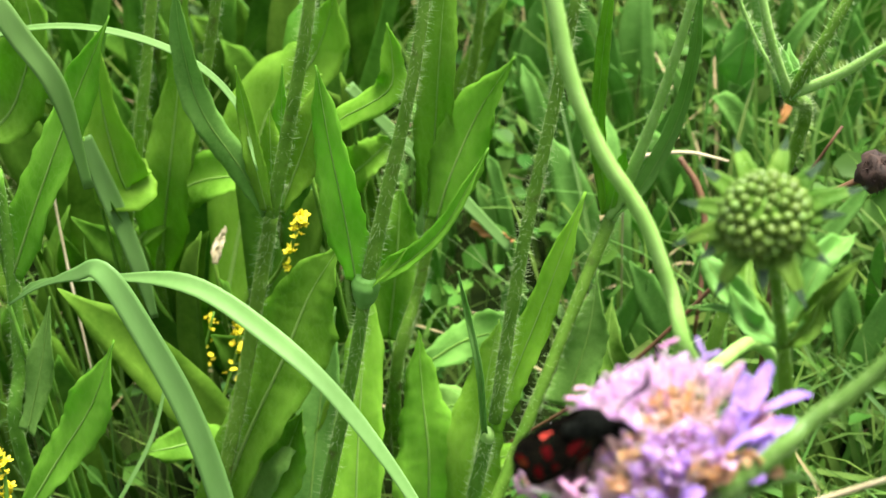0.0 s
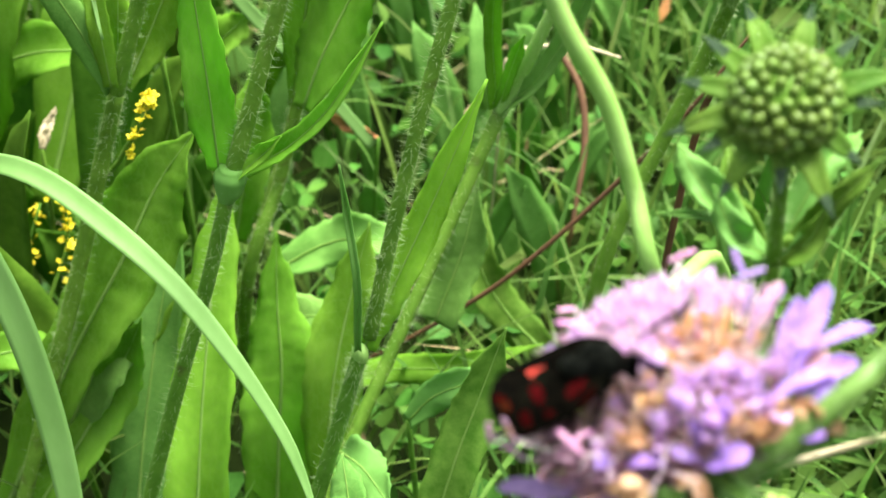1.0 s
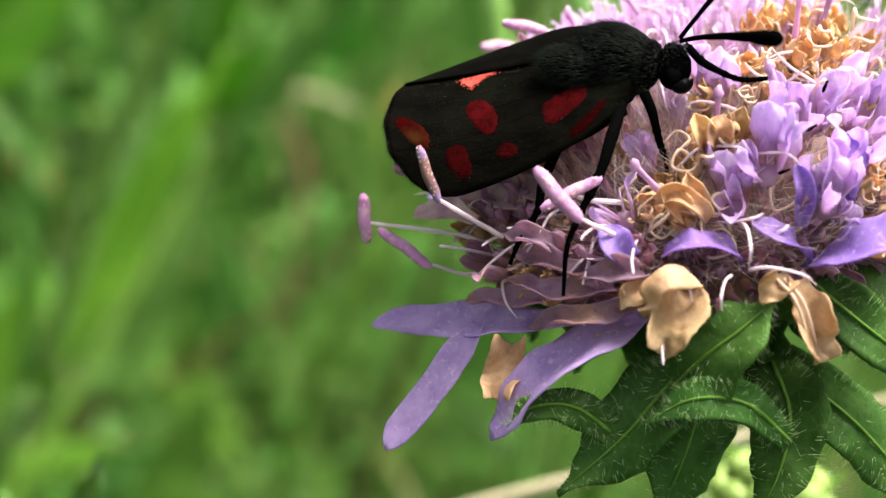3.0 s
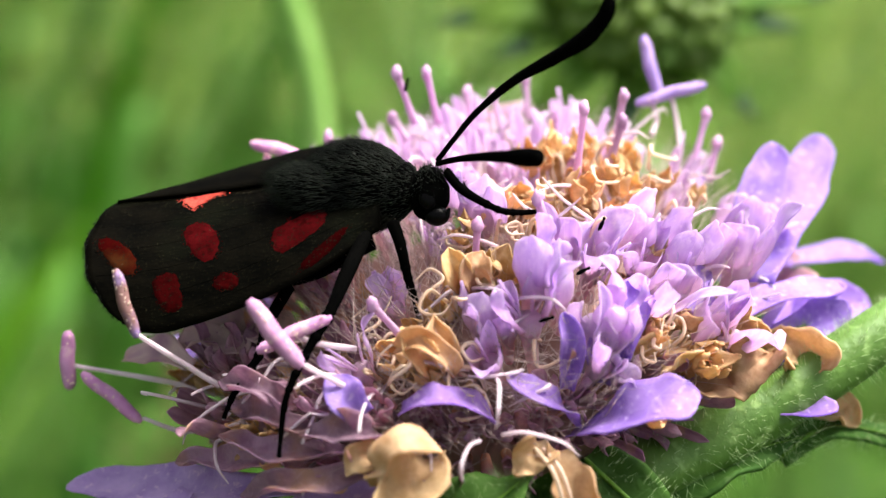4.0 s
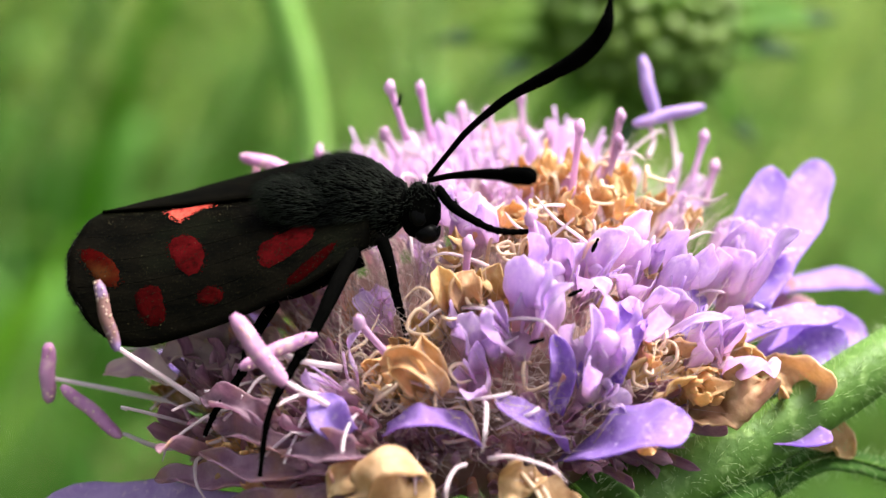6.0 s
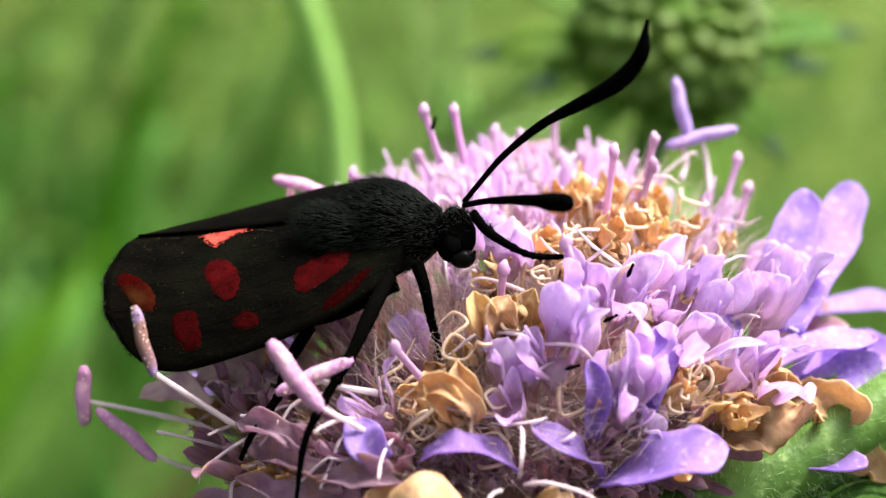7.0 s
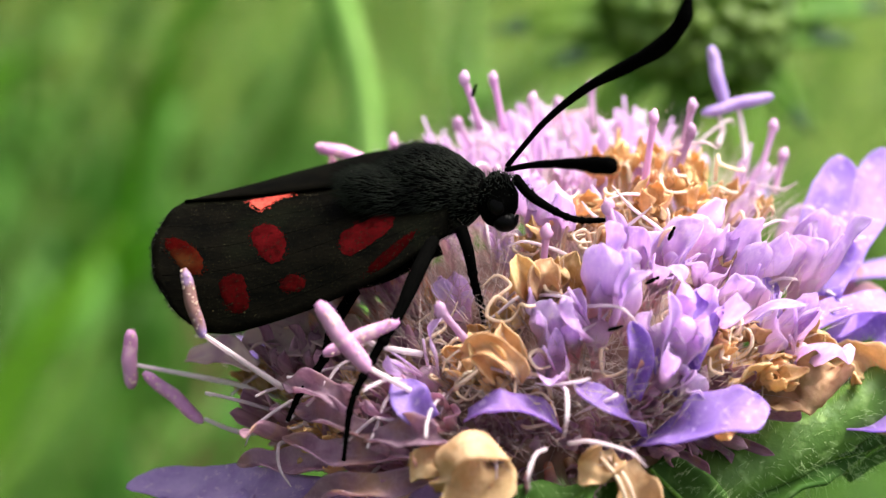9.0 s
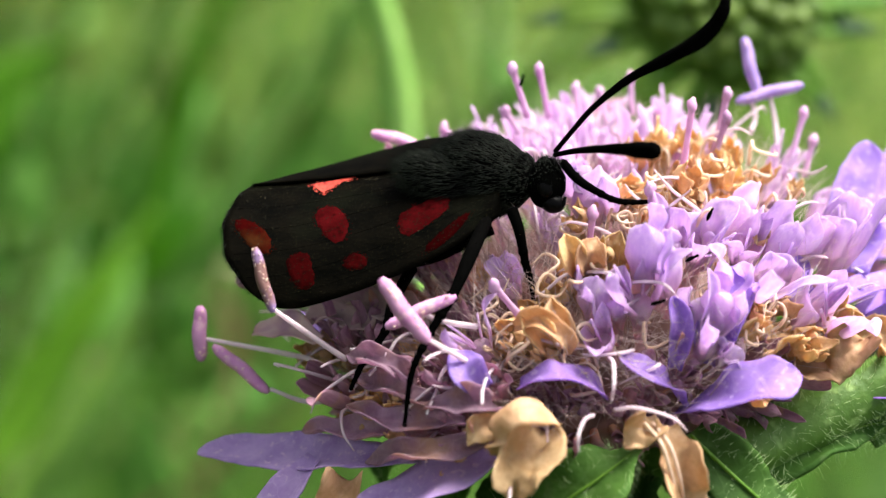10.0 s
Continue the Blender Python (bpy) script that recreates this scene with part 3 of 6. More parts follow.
    # broad leaves of the undergrowth that stand out singly
    for k, (pts, w, m) in enumerate((
            ([(-0.1916, 0.3022, 0.2324), (-0.1743, 0.2991, 0.2529), (-0.1536, 0.3048, 0.2658), (-0.1521, 0.3100, 0.2792), (-0.1536, 0.3127, 0.2912)], 0.006, LEAF),
            ([(-0.2968, 0.3299, 0.1536), (-0.2755, 0.3434, 0.1754), (-0.2479, 0.3470, 0.1827), (-0.2315, 0.3405, 0.1834)], 0.011, LEAF),
            ([(-0.2735, 0.3455, 0.0963), (-0.2570, 0.3936, 0.1771), (-0.2306, 0.4048, 0.2100), (-0.2170, 0.4110, 0.2431)], 0.018, LEAF),
            ([(-0.2153, 0.2315, 0.0962), (-0.2052, 0.2428, 0.1208), (-0.1989, 0.2533, 0.1382), (-0.1890, 0.2572, 0.1461)], 0.013, LEAF_DARK),
            ([(-0.1655, 0.3345, 0.0967), (-0.1469, 0.3393, 0.1095), (-0.1277, 0.3392, 0.1164), (-0.1117, 0.3370, 0.1144)], 0.010, LEAF_DARK),
            ([(-0.1766, 0.3108, 0.0741), (-0.1530, 0.3174, 0.0868), (-0.1360, 0.3160, 0.0932)], 0.010, LEAF_DARK),
            ([(-0.0655, 0.6031, 0.1223), (-0.0699, 0.6035, 0.0925), (-0.0732, 0.6056, 0.0643)], 0.012, LEAF_DARK),
            ([(-0.1902, 0.3492, 0.0933), (-0.1847, 0.3604, 0.1362), (-0.1836, 0.3742, 0.1679)], 0.010, LEAF),
            ([(-0.3408, 0.3031, 0.2237), (-0.3257, 0.3086, 0.2391), (-0.3116, 0.3138, 0.2707), (-0.3133, 0.3192, 0.2940)], 0.013, LEAF),
            ([(-0.2281, 0.4006, 0.1394), (-0.2075, 0.3989, 0.1599), (-0.1954, 0.4010, 0.1728)], 0.010, LEAF),
            ([(-0.1040, 0.2160, 0.1293), (-0.0925, 0.2046, 0.1364), (-0.0784, 0.1891, 0.1382)], 0.008, LEAF_PALE),
            ([(-0.1522, 0.3043, 0.0581), (-0.1135, 0.3050, 0.0786), (-0.0858, 0.3055, 0.0867), (-0.0516, 0.3128, 0.1005)], 0.006, LEAF),
            ([(-0.0868, 0.2416, 0.1225), (-0.0769, 0.2431, 0.1366), (-0.0609, 0.2426, 0.1468), (-0.0540, 0.2391, 0.1410)], 0.006, LEAF_PALE),
            ([(-0.1523, 0.1782, 0.0350), (-0.1568, 0.2144, 0.1075), (-0.1588, 0.2459, 0.1581), (-0.1577, 0.2728, 0.2033)], 0.0115, LEAF),
            # shade put into the colour by the deeper bract green
            ([(-0.0717, 0.1909, 0.0920), (-0.0632, 0.2078, 0.1382), (-0.0559, 0.2214, 0.1665), (-0.0501, 0.2293, 0.1888)], 0.0085, BRACT_AND_SHADED_LEAF),
            ([(-0.1927, 0.2113, 0.0096), (-0.1924, 0.2383, 0.0718), (-0.1911, 0.2684, 0.1203), (-0.1863, 0.2924, 0.1620)], 0.0130, LEAF_DARK),
            ([(-0.1198, 0.2400, 0.0631), (-0.1202, 0.2589, 0.1127), (-0.1168, 0.2761, 0.1454), (-0.1121, 0.2876, 0.1718)], 0.0110, LEAF),
            ([(-0.1800, 0.2385, 0.0162), (-0.1905, 0.2591, 0.0583), (-0.1990, 0.2731, 0.0929), (-0.2064, 0.2893, 0.1126)], 0.0120, LEAF_DARK),
            ([(-0.2250, 0.2127, 0.0680), (-0.2076, 0.2304, 0.0977), (-0.1951, 0.2435, 0.1237), (-0.1874, 0.2493, 0.1429)], 0.0110, LEAF),
            # darkened with the bract green too, as if shaded
            ([(-0.0527, 0.3515, 0.0528), (-0.0730, 0.3521, 0.0739), (-0.0863, 0.3557, 0.0964), (-0.0882, 0.3727, 0.1155)], 0.0090, BRACT_AND_SHADED_LEAF),
            ([(-0.0668, 0.0952, 0.2243), (-0.0653, 0.1062, 0.2359), (-0.0694, 0.1161, 0.2471)], 0.006, LEAF_DARK))):
        p = thing("broad_leaf", "broad green leaf of the meadow undergrowth", "leaf", "broad leaves of the undergrowth")
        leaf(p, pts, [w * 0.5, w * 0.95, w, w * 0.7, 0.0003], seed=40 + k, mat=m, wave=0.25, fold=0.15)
        root = pts[0] if pts[0][2] < pts[-1][2] else pts[-1]
        bm = bmesh.new()
        tube(bm, [root, (root[0], root[1] + 0.01, root[2] * 0.5), down(root, 0, 0.015)], [0.0010, 0.0013, 0.0015], n=8, sides=6)
        part("leaf_stalk", bm, STALK, p)

    # arching grass blades
    for k, (pts, w) in enumerate((
            ([(-0.2661, 0.1921, 0.2355), (-0.2499, 0.1892, 0.2485), (-0.2272, 0.1832, 0.2630), (-0.2133, 0.1797, 0.2684), (-0.1983, 0.1734, 0.2458), (-0.1856, 0.1673, 0.2165), (-0.1745, 0.1562, 0.1821), (-0.1622, 0.1355, 0.1359)], [0.0006, 0.0010, 0.0034, 0.0048, 0.0052, 0.0050, 0.004]),
            ([(-0.2735, 0.2023, 0.2187), (-0.2638, 0.2056, 0.2341), (-0.2292, 0.2061, 0.2424), (-0.1953, 0.2029, 0.2467), (-0.1649, 0.1938, 0.2378), (-0.1345, 0.1804, 0.2237), (-0.1027, 0.1599, 0.2007), (-0.0863, 0.1429, 0.1811)], [0.001, 0.0012, 0.0016, 0.0040, 0.0042, 0.0034, 0.0022, 0.0008]),
            ([(-0.3125, 0.2611, 0.2981), (-0.2792, 0.2721, 0.3032), (-0.2493, 0.2761, 0.3018), (-0.2200, 0.2746, 0.2942), (-0.1980, 0.2660, 0.2817), (-0.1856, 0.2493, 0.2644)], [0.0010, 0.0014, 0.0016, 0.0014, 0.0005]),
            ([(-0.2670, 0.1979, 0.3717), (-0.2458, 0.2011, 0.3654), (-0.2345, 0.2019, 0.3448), (-0.2263, 0.2019, 0.3248), (-0.2236, 0.1995, 0.2884)], [0.0042, 0.0045, 0.0042, 0.002]),
            ([(-0.2144, 0.4015, 0.1985), (-0.1956, 0.4018, 0.1738), (-0.1709, 0.4019, 0.1460), (-0.1438, 0.3997, 0.1144)], [0.003, 0.0034, 0.0034, 0.003]),
            ([(-0.2870, 0.2943, 0.2362), (-0.2792, 0.2900, 0.2114), (-0.2693, 0.2829, 0.1822), (-0.2642, 0.2769, 0.1566)], [0.0042, 0.0048, 0.0042, 0.002]),
            ([(-0.2572, 0.2044, 0.1167), (-0.2463, 0.2268, 0.1378), (-0.2429, 0.2461, 0.1588)], [0.001, 0.001, 0.0006]))):
        p = thing("grass_blade", "long arching pale green blade of grass", "grass", "arching grass blades")
        bm = bmesh.new()
        ribbon(bm, pts, [x * 0.88 for x in w], (0.25, -0.5, 0.8), n=36, across=6, fold=0.10, wave=0.10, seed=k)
        part("blade", bm, BLADE, p)
        low = pts[0]
        bm = bmesh.new()
        tube(bm, [low, (low[0] - 0.004, low[1] + 0.004, low[2] * 0.5), down(low, -0.01, 0.008)], [0.0008, 0.001, 0.0012], n=8, sides=6)
        part("sheath", bm, STALK, p)

    # thin withered and rusty stems
    for name, label, mat, pts, r in (
            ("dry_stem", "pale dry fallen grass stem", STRAW, [(-0.0245, 0.0312, 0.3117), (-0.0174, 0.0323, 0.3192), (0.0021, 0.0356, 0.3347), (0.0289, 0.0434, 0.3465), (0.0509, 0.0489, 0.3566), (0.0627, 0.0500, 0.3634)], 0.0017),
            ("rusty_stem", "thin reddish brown withered stem", RUST, [(-0.1271, 0.3185, 0.0668), (-0.1028, 0.3178, 0.0896), (-0.0724, 0.3234, 0.1176), (-0.0463, 0.3301, 0.1479), (-0.0238, 0.3357, 0.1780), (-0.0077, 0.3360, 0.2041), (0.0128, 0.3458, 0.2394)], 0.0016),
            ("rusty_stem", "thin reddish brown withered stem", RUST, [(-0.0967, 0.4077, -0.0115), (-0.0918, 0.4510, 0.0369), (-0.0910, 0.4778, 0.0680)], 0.0014),
            ("dry_stem", "thin withered pinkish stem between leaves", STRAW, [(-0.3374, 0.3322, 0.1755), (-0.3323, 0.3200, 0.1428), (-0.3199, 0.2976, 0.0944)], 0.0010),
            ("withered_grass", "curved yellowish withered grass blade", STRAW, [(-0.0873, 0.3996, 0.1681), (-0.0796, 0.4057, 0.1716), (-0.0599, 0.4087, 0.1738), (-0.0416, 0.4076, 0.1719)], 0.0014),
            ("withered_grass", "grey violet withered grass blade", RUST, [(-0.0744, 0.4583, 0.1340), (-0.0635, 0.4511, 0.1205), (-0.0581, 0.4369, 0.1012), (-0.0579, 0.4140, 0.0742)], 0.0028),
            ("withered_leaf", "withered orange leaf tip", ORANGE_LEAF, [(-0.1629, 0.4015, 0.1256), (-0.1523, 0.4019, 0.1211), (-0.1424, 0.4023, 0.1168)], 0.0030),
            ("withered_leaf", "withered orange leaf tip", ORANGE_LEAF, [(-0.0487, 0.6022, 0.0553), (-0.0444, 0.6116, 0.0644), (-0.0404, 0.6219, 0.0746)], 0.0022),
            ("withered_leaf", "pale withered leaf scrap", STRAW, [(-0.2548, 0.3193, 0.1535), (-0.2540, 0.3253, 0.1602), (-0.2520, 0.3309, 0.1657)], 0.0024)):
        p = thing(name, label, "withered plant")
        bm = bmesh.new()
        r *= 0.62
        if name == "withered_leaf":
            ribbon(bm, pts, [r * 0.8, r * 1.7, r * 1.2, r * 0.2], (0.2, -0.8, 0.5), n=16, across=6, fold=0.5, wave=0.6, seed=len(label), crumple=0.5)
        else:
            tube(bm, pts, [r * 0.8, r, r, r * 0.6], n=24, sides=8, flat=0.7)
        part("stem", bm, mat, p)
        low = min((pts[0], pts[-1]), key=lambda q: q[2])
        bm = bmesh.new()
        tube(bm, [low, (low[0] - 0.005, low[1] + 0.004, low[2] * 0.5), down(low, -0.01, 0.008)], [r * 0.6, r * 0.5, r * 0.5], n=8, sides=6)
        part("stem_foot", bm, STALK if name == "withered_leaf" else mat, p)


def yellow_spike(stem, count, size, spread, seed):
    """A loose spike of small yellow flowers round the upper half of a stem."""
    p = thing("yellow_flower", "small spike of bright yellow flowers between the leaves", "flower", "yellow flowers")
    bm = bmesh.new()
    tube(bm, [*stem, down(stem[-1], 0, 0.02)], [0.0006, 0.0009, 0.0012], n=16, sides=6)
    part("stem", bm, STALK, p)
    rng = random.Random(seed)
    line = spline(stem, 40)
    shared = []
    for v in range(4):
        bm = bmesh.new()
        for k in range(5):
            a = k * 1.2566 + rng.uniform(-0.2, 0.2)
            d = Vector((math.cos(a), math.sin(a), rng.uniform(0.2, 0.7)))
            ribbon(bm, [(0, 0, 0), d * 0.55, d + Vector((0, 0, 0.15))], [0.12, 0.40, 0.18], (0, 0, 1), n=5, across=2, thick=0.06)
        ball(bm, (0, 0, 0.3), (0.28, 0.28, 0.4), rings=4, sides=6)
        shared.append(mesh_of("blossom", bm, YELLOW))
    for k in range(count):
        s = rng.random() ** 1.4
        c = line[int(s * 24)] + Vector((rng.uniform(-1, 1), rng.uniform(-1, 1), rng.uniform(-0.6, 0.6))) * spread * (0.35 + 0.65 * s)
        ob = part("blossom", shared[k % 4], None, p)
        ob.matrix_basis = Matrix.Translation(c) @ Euler((rng.uniform(-0.9, 0.9), rng.uniform(-0.9, 0.9), rng.uniform(0, 6))).to_matrix().to_4x4() @ Matrix.Scale(size * rng.uniform(0.6, 1.15), 4)


def bud_head():
    """A round green bud in a star of pointed bracts, on a hairy stem with a forked leaf pair."""
    p = thing("flower_bud", "round green flower bud in a star of pointed bracts", "flower bud")
    c = V((0.0262, 0.0706, 0.4096))
    node = V((0.0283, 0.0873, 0.3590))
    axis = V(0.02, -0.62, 0.78).normalized()
    turn = axis.to_track_quat("Z", "Y").to_matrix()
    bm = bmesh.new()
    ball(bm, c - axis * 0.003, (0.0074, 0.0074, 0.0056), turn, lump=0.05)
    part("bud_core", bm, STALK, p)
    rng = random.Random(4)
    count = 64
    proto = []
    for v in range(3):
        bm = bmesh.new()
        ball(bm, (0, 0, 0), (0.00155, 0.00155, 0.0017), rings=6, sides=8, lump=0.25, seed=v)
        proto.append(mesh_of("floret_bud", bm, BUD))
    for k in range(count):
        s = (k + 0.5) / count
        a, polar = k * 2.39996, math.acos(1 - s * 1.05)
        d = Vector((math.sin(polar) * math.cos(a), math.sin(polar) * math.sin(a), math.cos(polar)))
        q = c - axis * 0.003 + turn @ Vector((d.x * 0.0080, d.y * 0.0080, d.z * 0.0062))
        ob = part("floret_bud", proto[k % 3], None, p)
        size = 0.75 + 0.45 * s + rng.uniform(-0.1, 0.1)
        ob.matrix_basis = Matrix.Translation(q) @ (turn @ d).to_track_quat("Z", "Y").to_matrix().to_4x4() @ Matrix.Scale(size, 4)
    for k in range(13):
        a = k * 2 * math.pi / 13 + rng.uniform(-0.15, 0.15)
        d = turn @ Vector((math.cos(a), math.sin(a), 0))
        ln = rng.uniform(0.0125, 0.0165) * (1.0 if k % 2 else 0.82)
        b0 = c - axis * 0.006 + d * 0.0045
        sag = rng.uniform(-0.05, 0.40)
        pts = [b0, b0 + d * ln * 0.5 + axis * ln * 0.12, b0 + d * ln + axis * ln * (0.12 - sag * 0.5)]
        bm = bmesh.new()
        ribbon(bm, pts, [0.0018, 0.0024, 0.0017, 0.0001], axis, n=12, across=4, fold=0.3, seed=k)
        ob = part("bract", bm, BRACT_AND_SHADED_LEAF, p)
        bm = bmesh.new()
        f = axis * 0.00015
        tip = [pts[1].lerp(pts[2], 0.30) + f, pts[1].lerp(pts[2], 0.65) + f, pts[2] + d * 0.0012 + f]
        ribbon(bm, tip, [0.0011, 0.0009, 0.0001], axis, n=8, across=4, fold=0.3)
        part("bract_tip", bm, BRACT_TIP, ob, "blue-green pointed tip")
        bm = bmesh.new()
        hairs(bm, pts, [0.0004, 0.0004, 0.0001], 40, 0.0016, 70 + k, thick=0.00004)
        part("hair", bm, HAIR, ob, kind="stuff")
    bm = bmesh.new()
    hairs(bm, [c - axis * 0.006, c + axis * 0.003], [0.008, 0.008, 0.004], 260, 0.0016, 12, thick=0.00004)
    part("hair", bm, HAIR, p, "fine pale down", kind="stuff")
    stem = [c - axis * 0.006, c.lerp(node, 0.45) + V(0.0005, 0, -0.001), node]
    stalk(p, stem, [0.0013, 0.0013, 0.0015], 81, 240, 0.0016)
    foot = [node, V(0.0288, 0.0930, 0.335), V(0.03, 0.120, 0.2), V(0.035, 0.14, 0.0)]
    stalk(p, foot, [0.0016, 0.0018, 0.002, 0.0022], 82, 120, 0.002)
    # leaf pair and side shoots at the node
    for k, (tip, mid, w) in enumerate((((0.0147, 0.0974, 0.3673), (0.0197, 0.0945, 0.3589), 0.0030), ((0.0357, 0.0971, 0.3668), (0.0332, 0.0956, 0.3582), 0.0030),
                                       ((0.0047, 0.0989, 0.3571), (0.0161, 0.0997, 0.3569), 0.0012), ((0.0436, 0.1008, 0.3758), (0.0378, 0.0985, 0.3675), 0.0024),
                                       ((0.0063, 0.1086, 0.3676), (0.0123, 0.1031, 0.3622), 0.0034), ((0.0155, 0.1193, 0.3607), (0.0183, 0.1055, 0.3564), 0.0026),
                                       ((0.0404, 0.1199, 0.3675), (0.0341, 0.1053, 0.3689), 0.0034))):
        shift = V(0.0007, -0.0083, 0.0065)
        leaf(p, [node, V(mid) + shift, V(tip) + shift], [0.0012, w, w * 0.8, 0.0002], seed=60 + k, mat=BRACT_AND_SHADED_LEAF if k % 2 else LEAF_PALE, wave=0.5, fold=0.45)
    return p


def other_stems():
    # smooth pale stem that curves down behind the flower
    p = thing("pale_stem", "smooth pale green stem curving behind the flower", "stem")
    stalk(p, [(-0.0351, 0.1255, 0.4467), (-0.0292, 0.1176, 0.4266), (-0.0250, 0.1123, 0.4103), (-0.0179, 0.1080, 0.3938), (-0.0075, 0.1050, 0.3773), (-0.0003, 0.1002, 0.3602), (0.0077, 0.0941, 0.3412), (0.02, 0.15, 0.28), (0.03, 0.17, 0.0)],
          [0.0020, 0.0020, 0.0020, 0.0020, 0.0019, 0.0019, 0.0019], 90, 160, 0.0008, STEM_PALE, n=60)
    # star of stems from one node
    p = knautia("hairy stalk that forks into a star of stems", "")
    n4 = V((0.0053, 0.2535, 0.3141))
    for k, (q, r) in enumerate((([(-0.0048, 0.2512, 0.3580), (0.0004, 0.2484, 0.3362)], 0.0018), ([(0.0252, 0.2607, 0.3550), (0.0152, 0.2531, 0.3347)], 0.0022), ([(0.0387, 0.2527, 0.3392), (0.0224, 0.2541, 0.3244)], 0.0020), ([(-0.0134, 0.2565, 0.3523), (-0.0051, 0.2556, 0.3311)], 0.0008))):
        stalk(p, [*q, n4], [r * 0.8, r * 0.9, r], 95 + k, 130, 0.003, STEM_PALE if k != 1 else None)
    for k, q in enumerate(((-0.0013, 0.2591, 0.3335), (0.0123, 0.2577, 0.3253), (0.0029, 0.2671, 0.3247))):
        leaf(p, [n4, n4.lerp(V(q), 0.5), V(q)], [0.0025, 0.003, 0.0003], seed=80 + k, mat=LEAF_PALE, fold=0.6)
    stalk(p, [n4, V((0.0024, 0.3157, 0.2620)), V((-0.0128, 0.3130, 0.2104)), V((-0.0305, 0.2954, 0.1510)), down((-0.0455, 0.2836, 0.0971))], [0.0028, 0.0028, 0.003, 0.003], 99, 360, 0.003)
    # withered seed head
    p = thing("seed_head", "dark withered seed head on a brown stem", "seed head")
    h = V((0.0311, 0.2832, 0.2656))
    bm = bmesh.new()
    ball(bm, h, (0.0065, 0.0065, 0.0065), lump=0.5, rings=10, sides=14)
    hairs(bm, [h - V(0.004, 0, 0), h + V(0.004, 0, 0)], [0.005, 0.006, 0.005], 160, 0.003, 3, thick=0.0003)
    part("head", bm, DARK_HEAD, p)
    bm = bmesh.new()
    tube(bm, [h, V((0.0126, 0.2793, 0.2538)), V((-0.0013, 0.2835, 0.2330)), down((-0.0180, 0.2879, 0.1655))], [0.0011, 0.0012, 0.0014], n=16, sides=6)
    part("stem", bm, RUST, p)
    # second bud below the flower, and the tip of a spiky calyx
    p = thing("flower_bud", "pale green closed flower bud below the flower", "flower bud")
    c = V((0.0345, 0.0205, 0.3590))
    rng = random.Random(8)
    bm = bmesh.new()
    ball(bm, c, (0.0056, 0.0056, 0.0068), lump=0.15)
    part("bud_core", bm, BUD_PALE, p)
    bm = bmesh.new()
    ball(bm, (0, 0, 0), (0.0017, 0.0014, 0.0012), rings=6, sides=9, lump=0.3)
    me = mesh_of("floret_bud", bm, BUD_PALE)
    for k in range(36):
        a, polar = k * 2.39996, math.acos(1 - (k + 0.5) / 36 * 1.2)
        d = Vector((math.sin(polar) * math.cos(a), math.sin(polar) * math.sin(a), math.cos(polar)))
        ob = part("floret_bud", me, None, p)
        ob.matrix_basis = Matrix.Translation(c + V(d.x * 0.0056, d.y * 0.0056, d.z * 0.0068)) @ d.to_track_quat("Z", "Y").to_matrix().to_4x4()
    for k in range(9):
        a = k * 0.698
        d = Vector((math.cos(a), math.sin(a), 0.35))
        bm = bmesh.new()
        ribbon(bm, [c - V(0, 0, 0.004), c - V(0, 0, 0.002) + d * 0.005, c + d * 0.0095], [0.0012, 0.0014, 0.0001], (0, 0, 1), n=8, across=3)
        ob = part("bract", bm, BRACT_AND_SHADED_LEAF, p)
        bm = bmesh.new()
        hairs(bm, [c - V(0, 0, 0.002) + d * 0.003, c + d * 0.0085], [0.0013, 0.0005], 60, 0.0024, 300 + k, thick=0.00003)
        part("hair", bm, HAIR, ob, kind="stuff")
    stalk(p, [c - V(0, 0, 0.004), c + V(0.002, 0.004, -0.06), c + V(0.004, 0.02, -0.16), down(c, 0.01, 0.03)], [0.0012, 0.0013, 0.0016], 101, 120, 0.002)
    p = thing("spiky_calyx", "green spiky calyx with dark pointed tips", "flower bud")
    c = V((-0.0333, 0.0228, 0.3330))
    bm = bmesh.new()
    ball(bm, c + V(0, 0, -0.0095), (0.0066, 0.0060, 0.0052), lump=0.25, rings=10, sides=14)
    core = part("base", bm, BRACT_AND_SHADED_LEAF, p, "pale green hairy base")
    bm = bmesh.new()
    hairs(bm, [c + V(-0.004, 0, -0.0100), c + V(0.004, 0, -0.0085)], [0.0055, 0.0058, 0.0050], 420, 0.0026, 310, thick=0.00005)
    part("hair", bm, HAIR, core, kind="stuff")
    for k, (foot, mid, tip, w) in enumerate((
            ((1.5, -5.0, -7.0), (1.9, -6.0, 1.5), (2.0, -4.5, 9.2), 2.3), ((-1.4, -4.5, -4.0), (-3.2, -5.5, 3.0), (-6.0, -4.5, 8.6), 1.6),
            ((5.5, -3.5, -9.0), (8.4, -4.5, -3.5), (10.8, -4.5, -0.2), 1.6), ((-4.5, -3.0, -5.0), (-8.5, -4.0, -1.8), (-14.0, -3.5, 0.8), 0.7),
            ((-5.0, -3.0, -9.0), (-10.0, -4.0, -5.0), (-17.0, -4.0, -2.0), 0.8), ((0.0, 5.0, -7.0), (0.5, 6.0, 1.0), (1.5, 6.0, 6.0), 1.9),
            ((6.0, 2.0, -9.0), (10.0, 2.0, -6.5), (14.0, 1.0, -6.0), 1.0))):
        line = [c + V(*q) * 0.001 for q in (foot, mid, tip)]
        bm = bmesh.new()
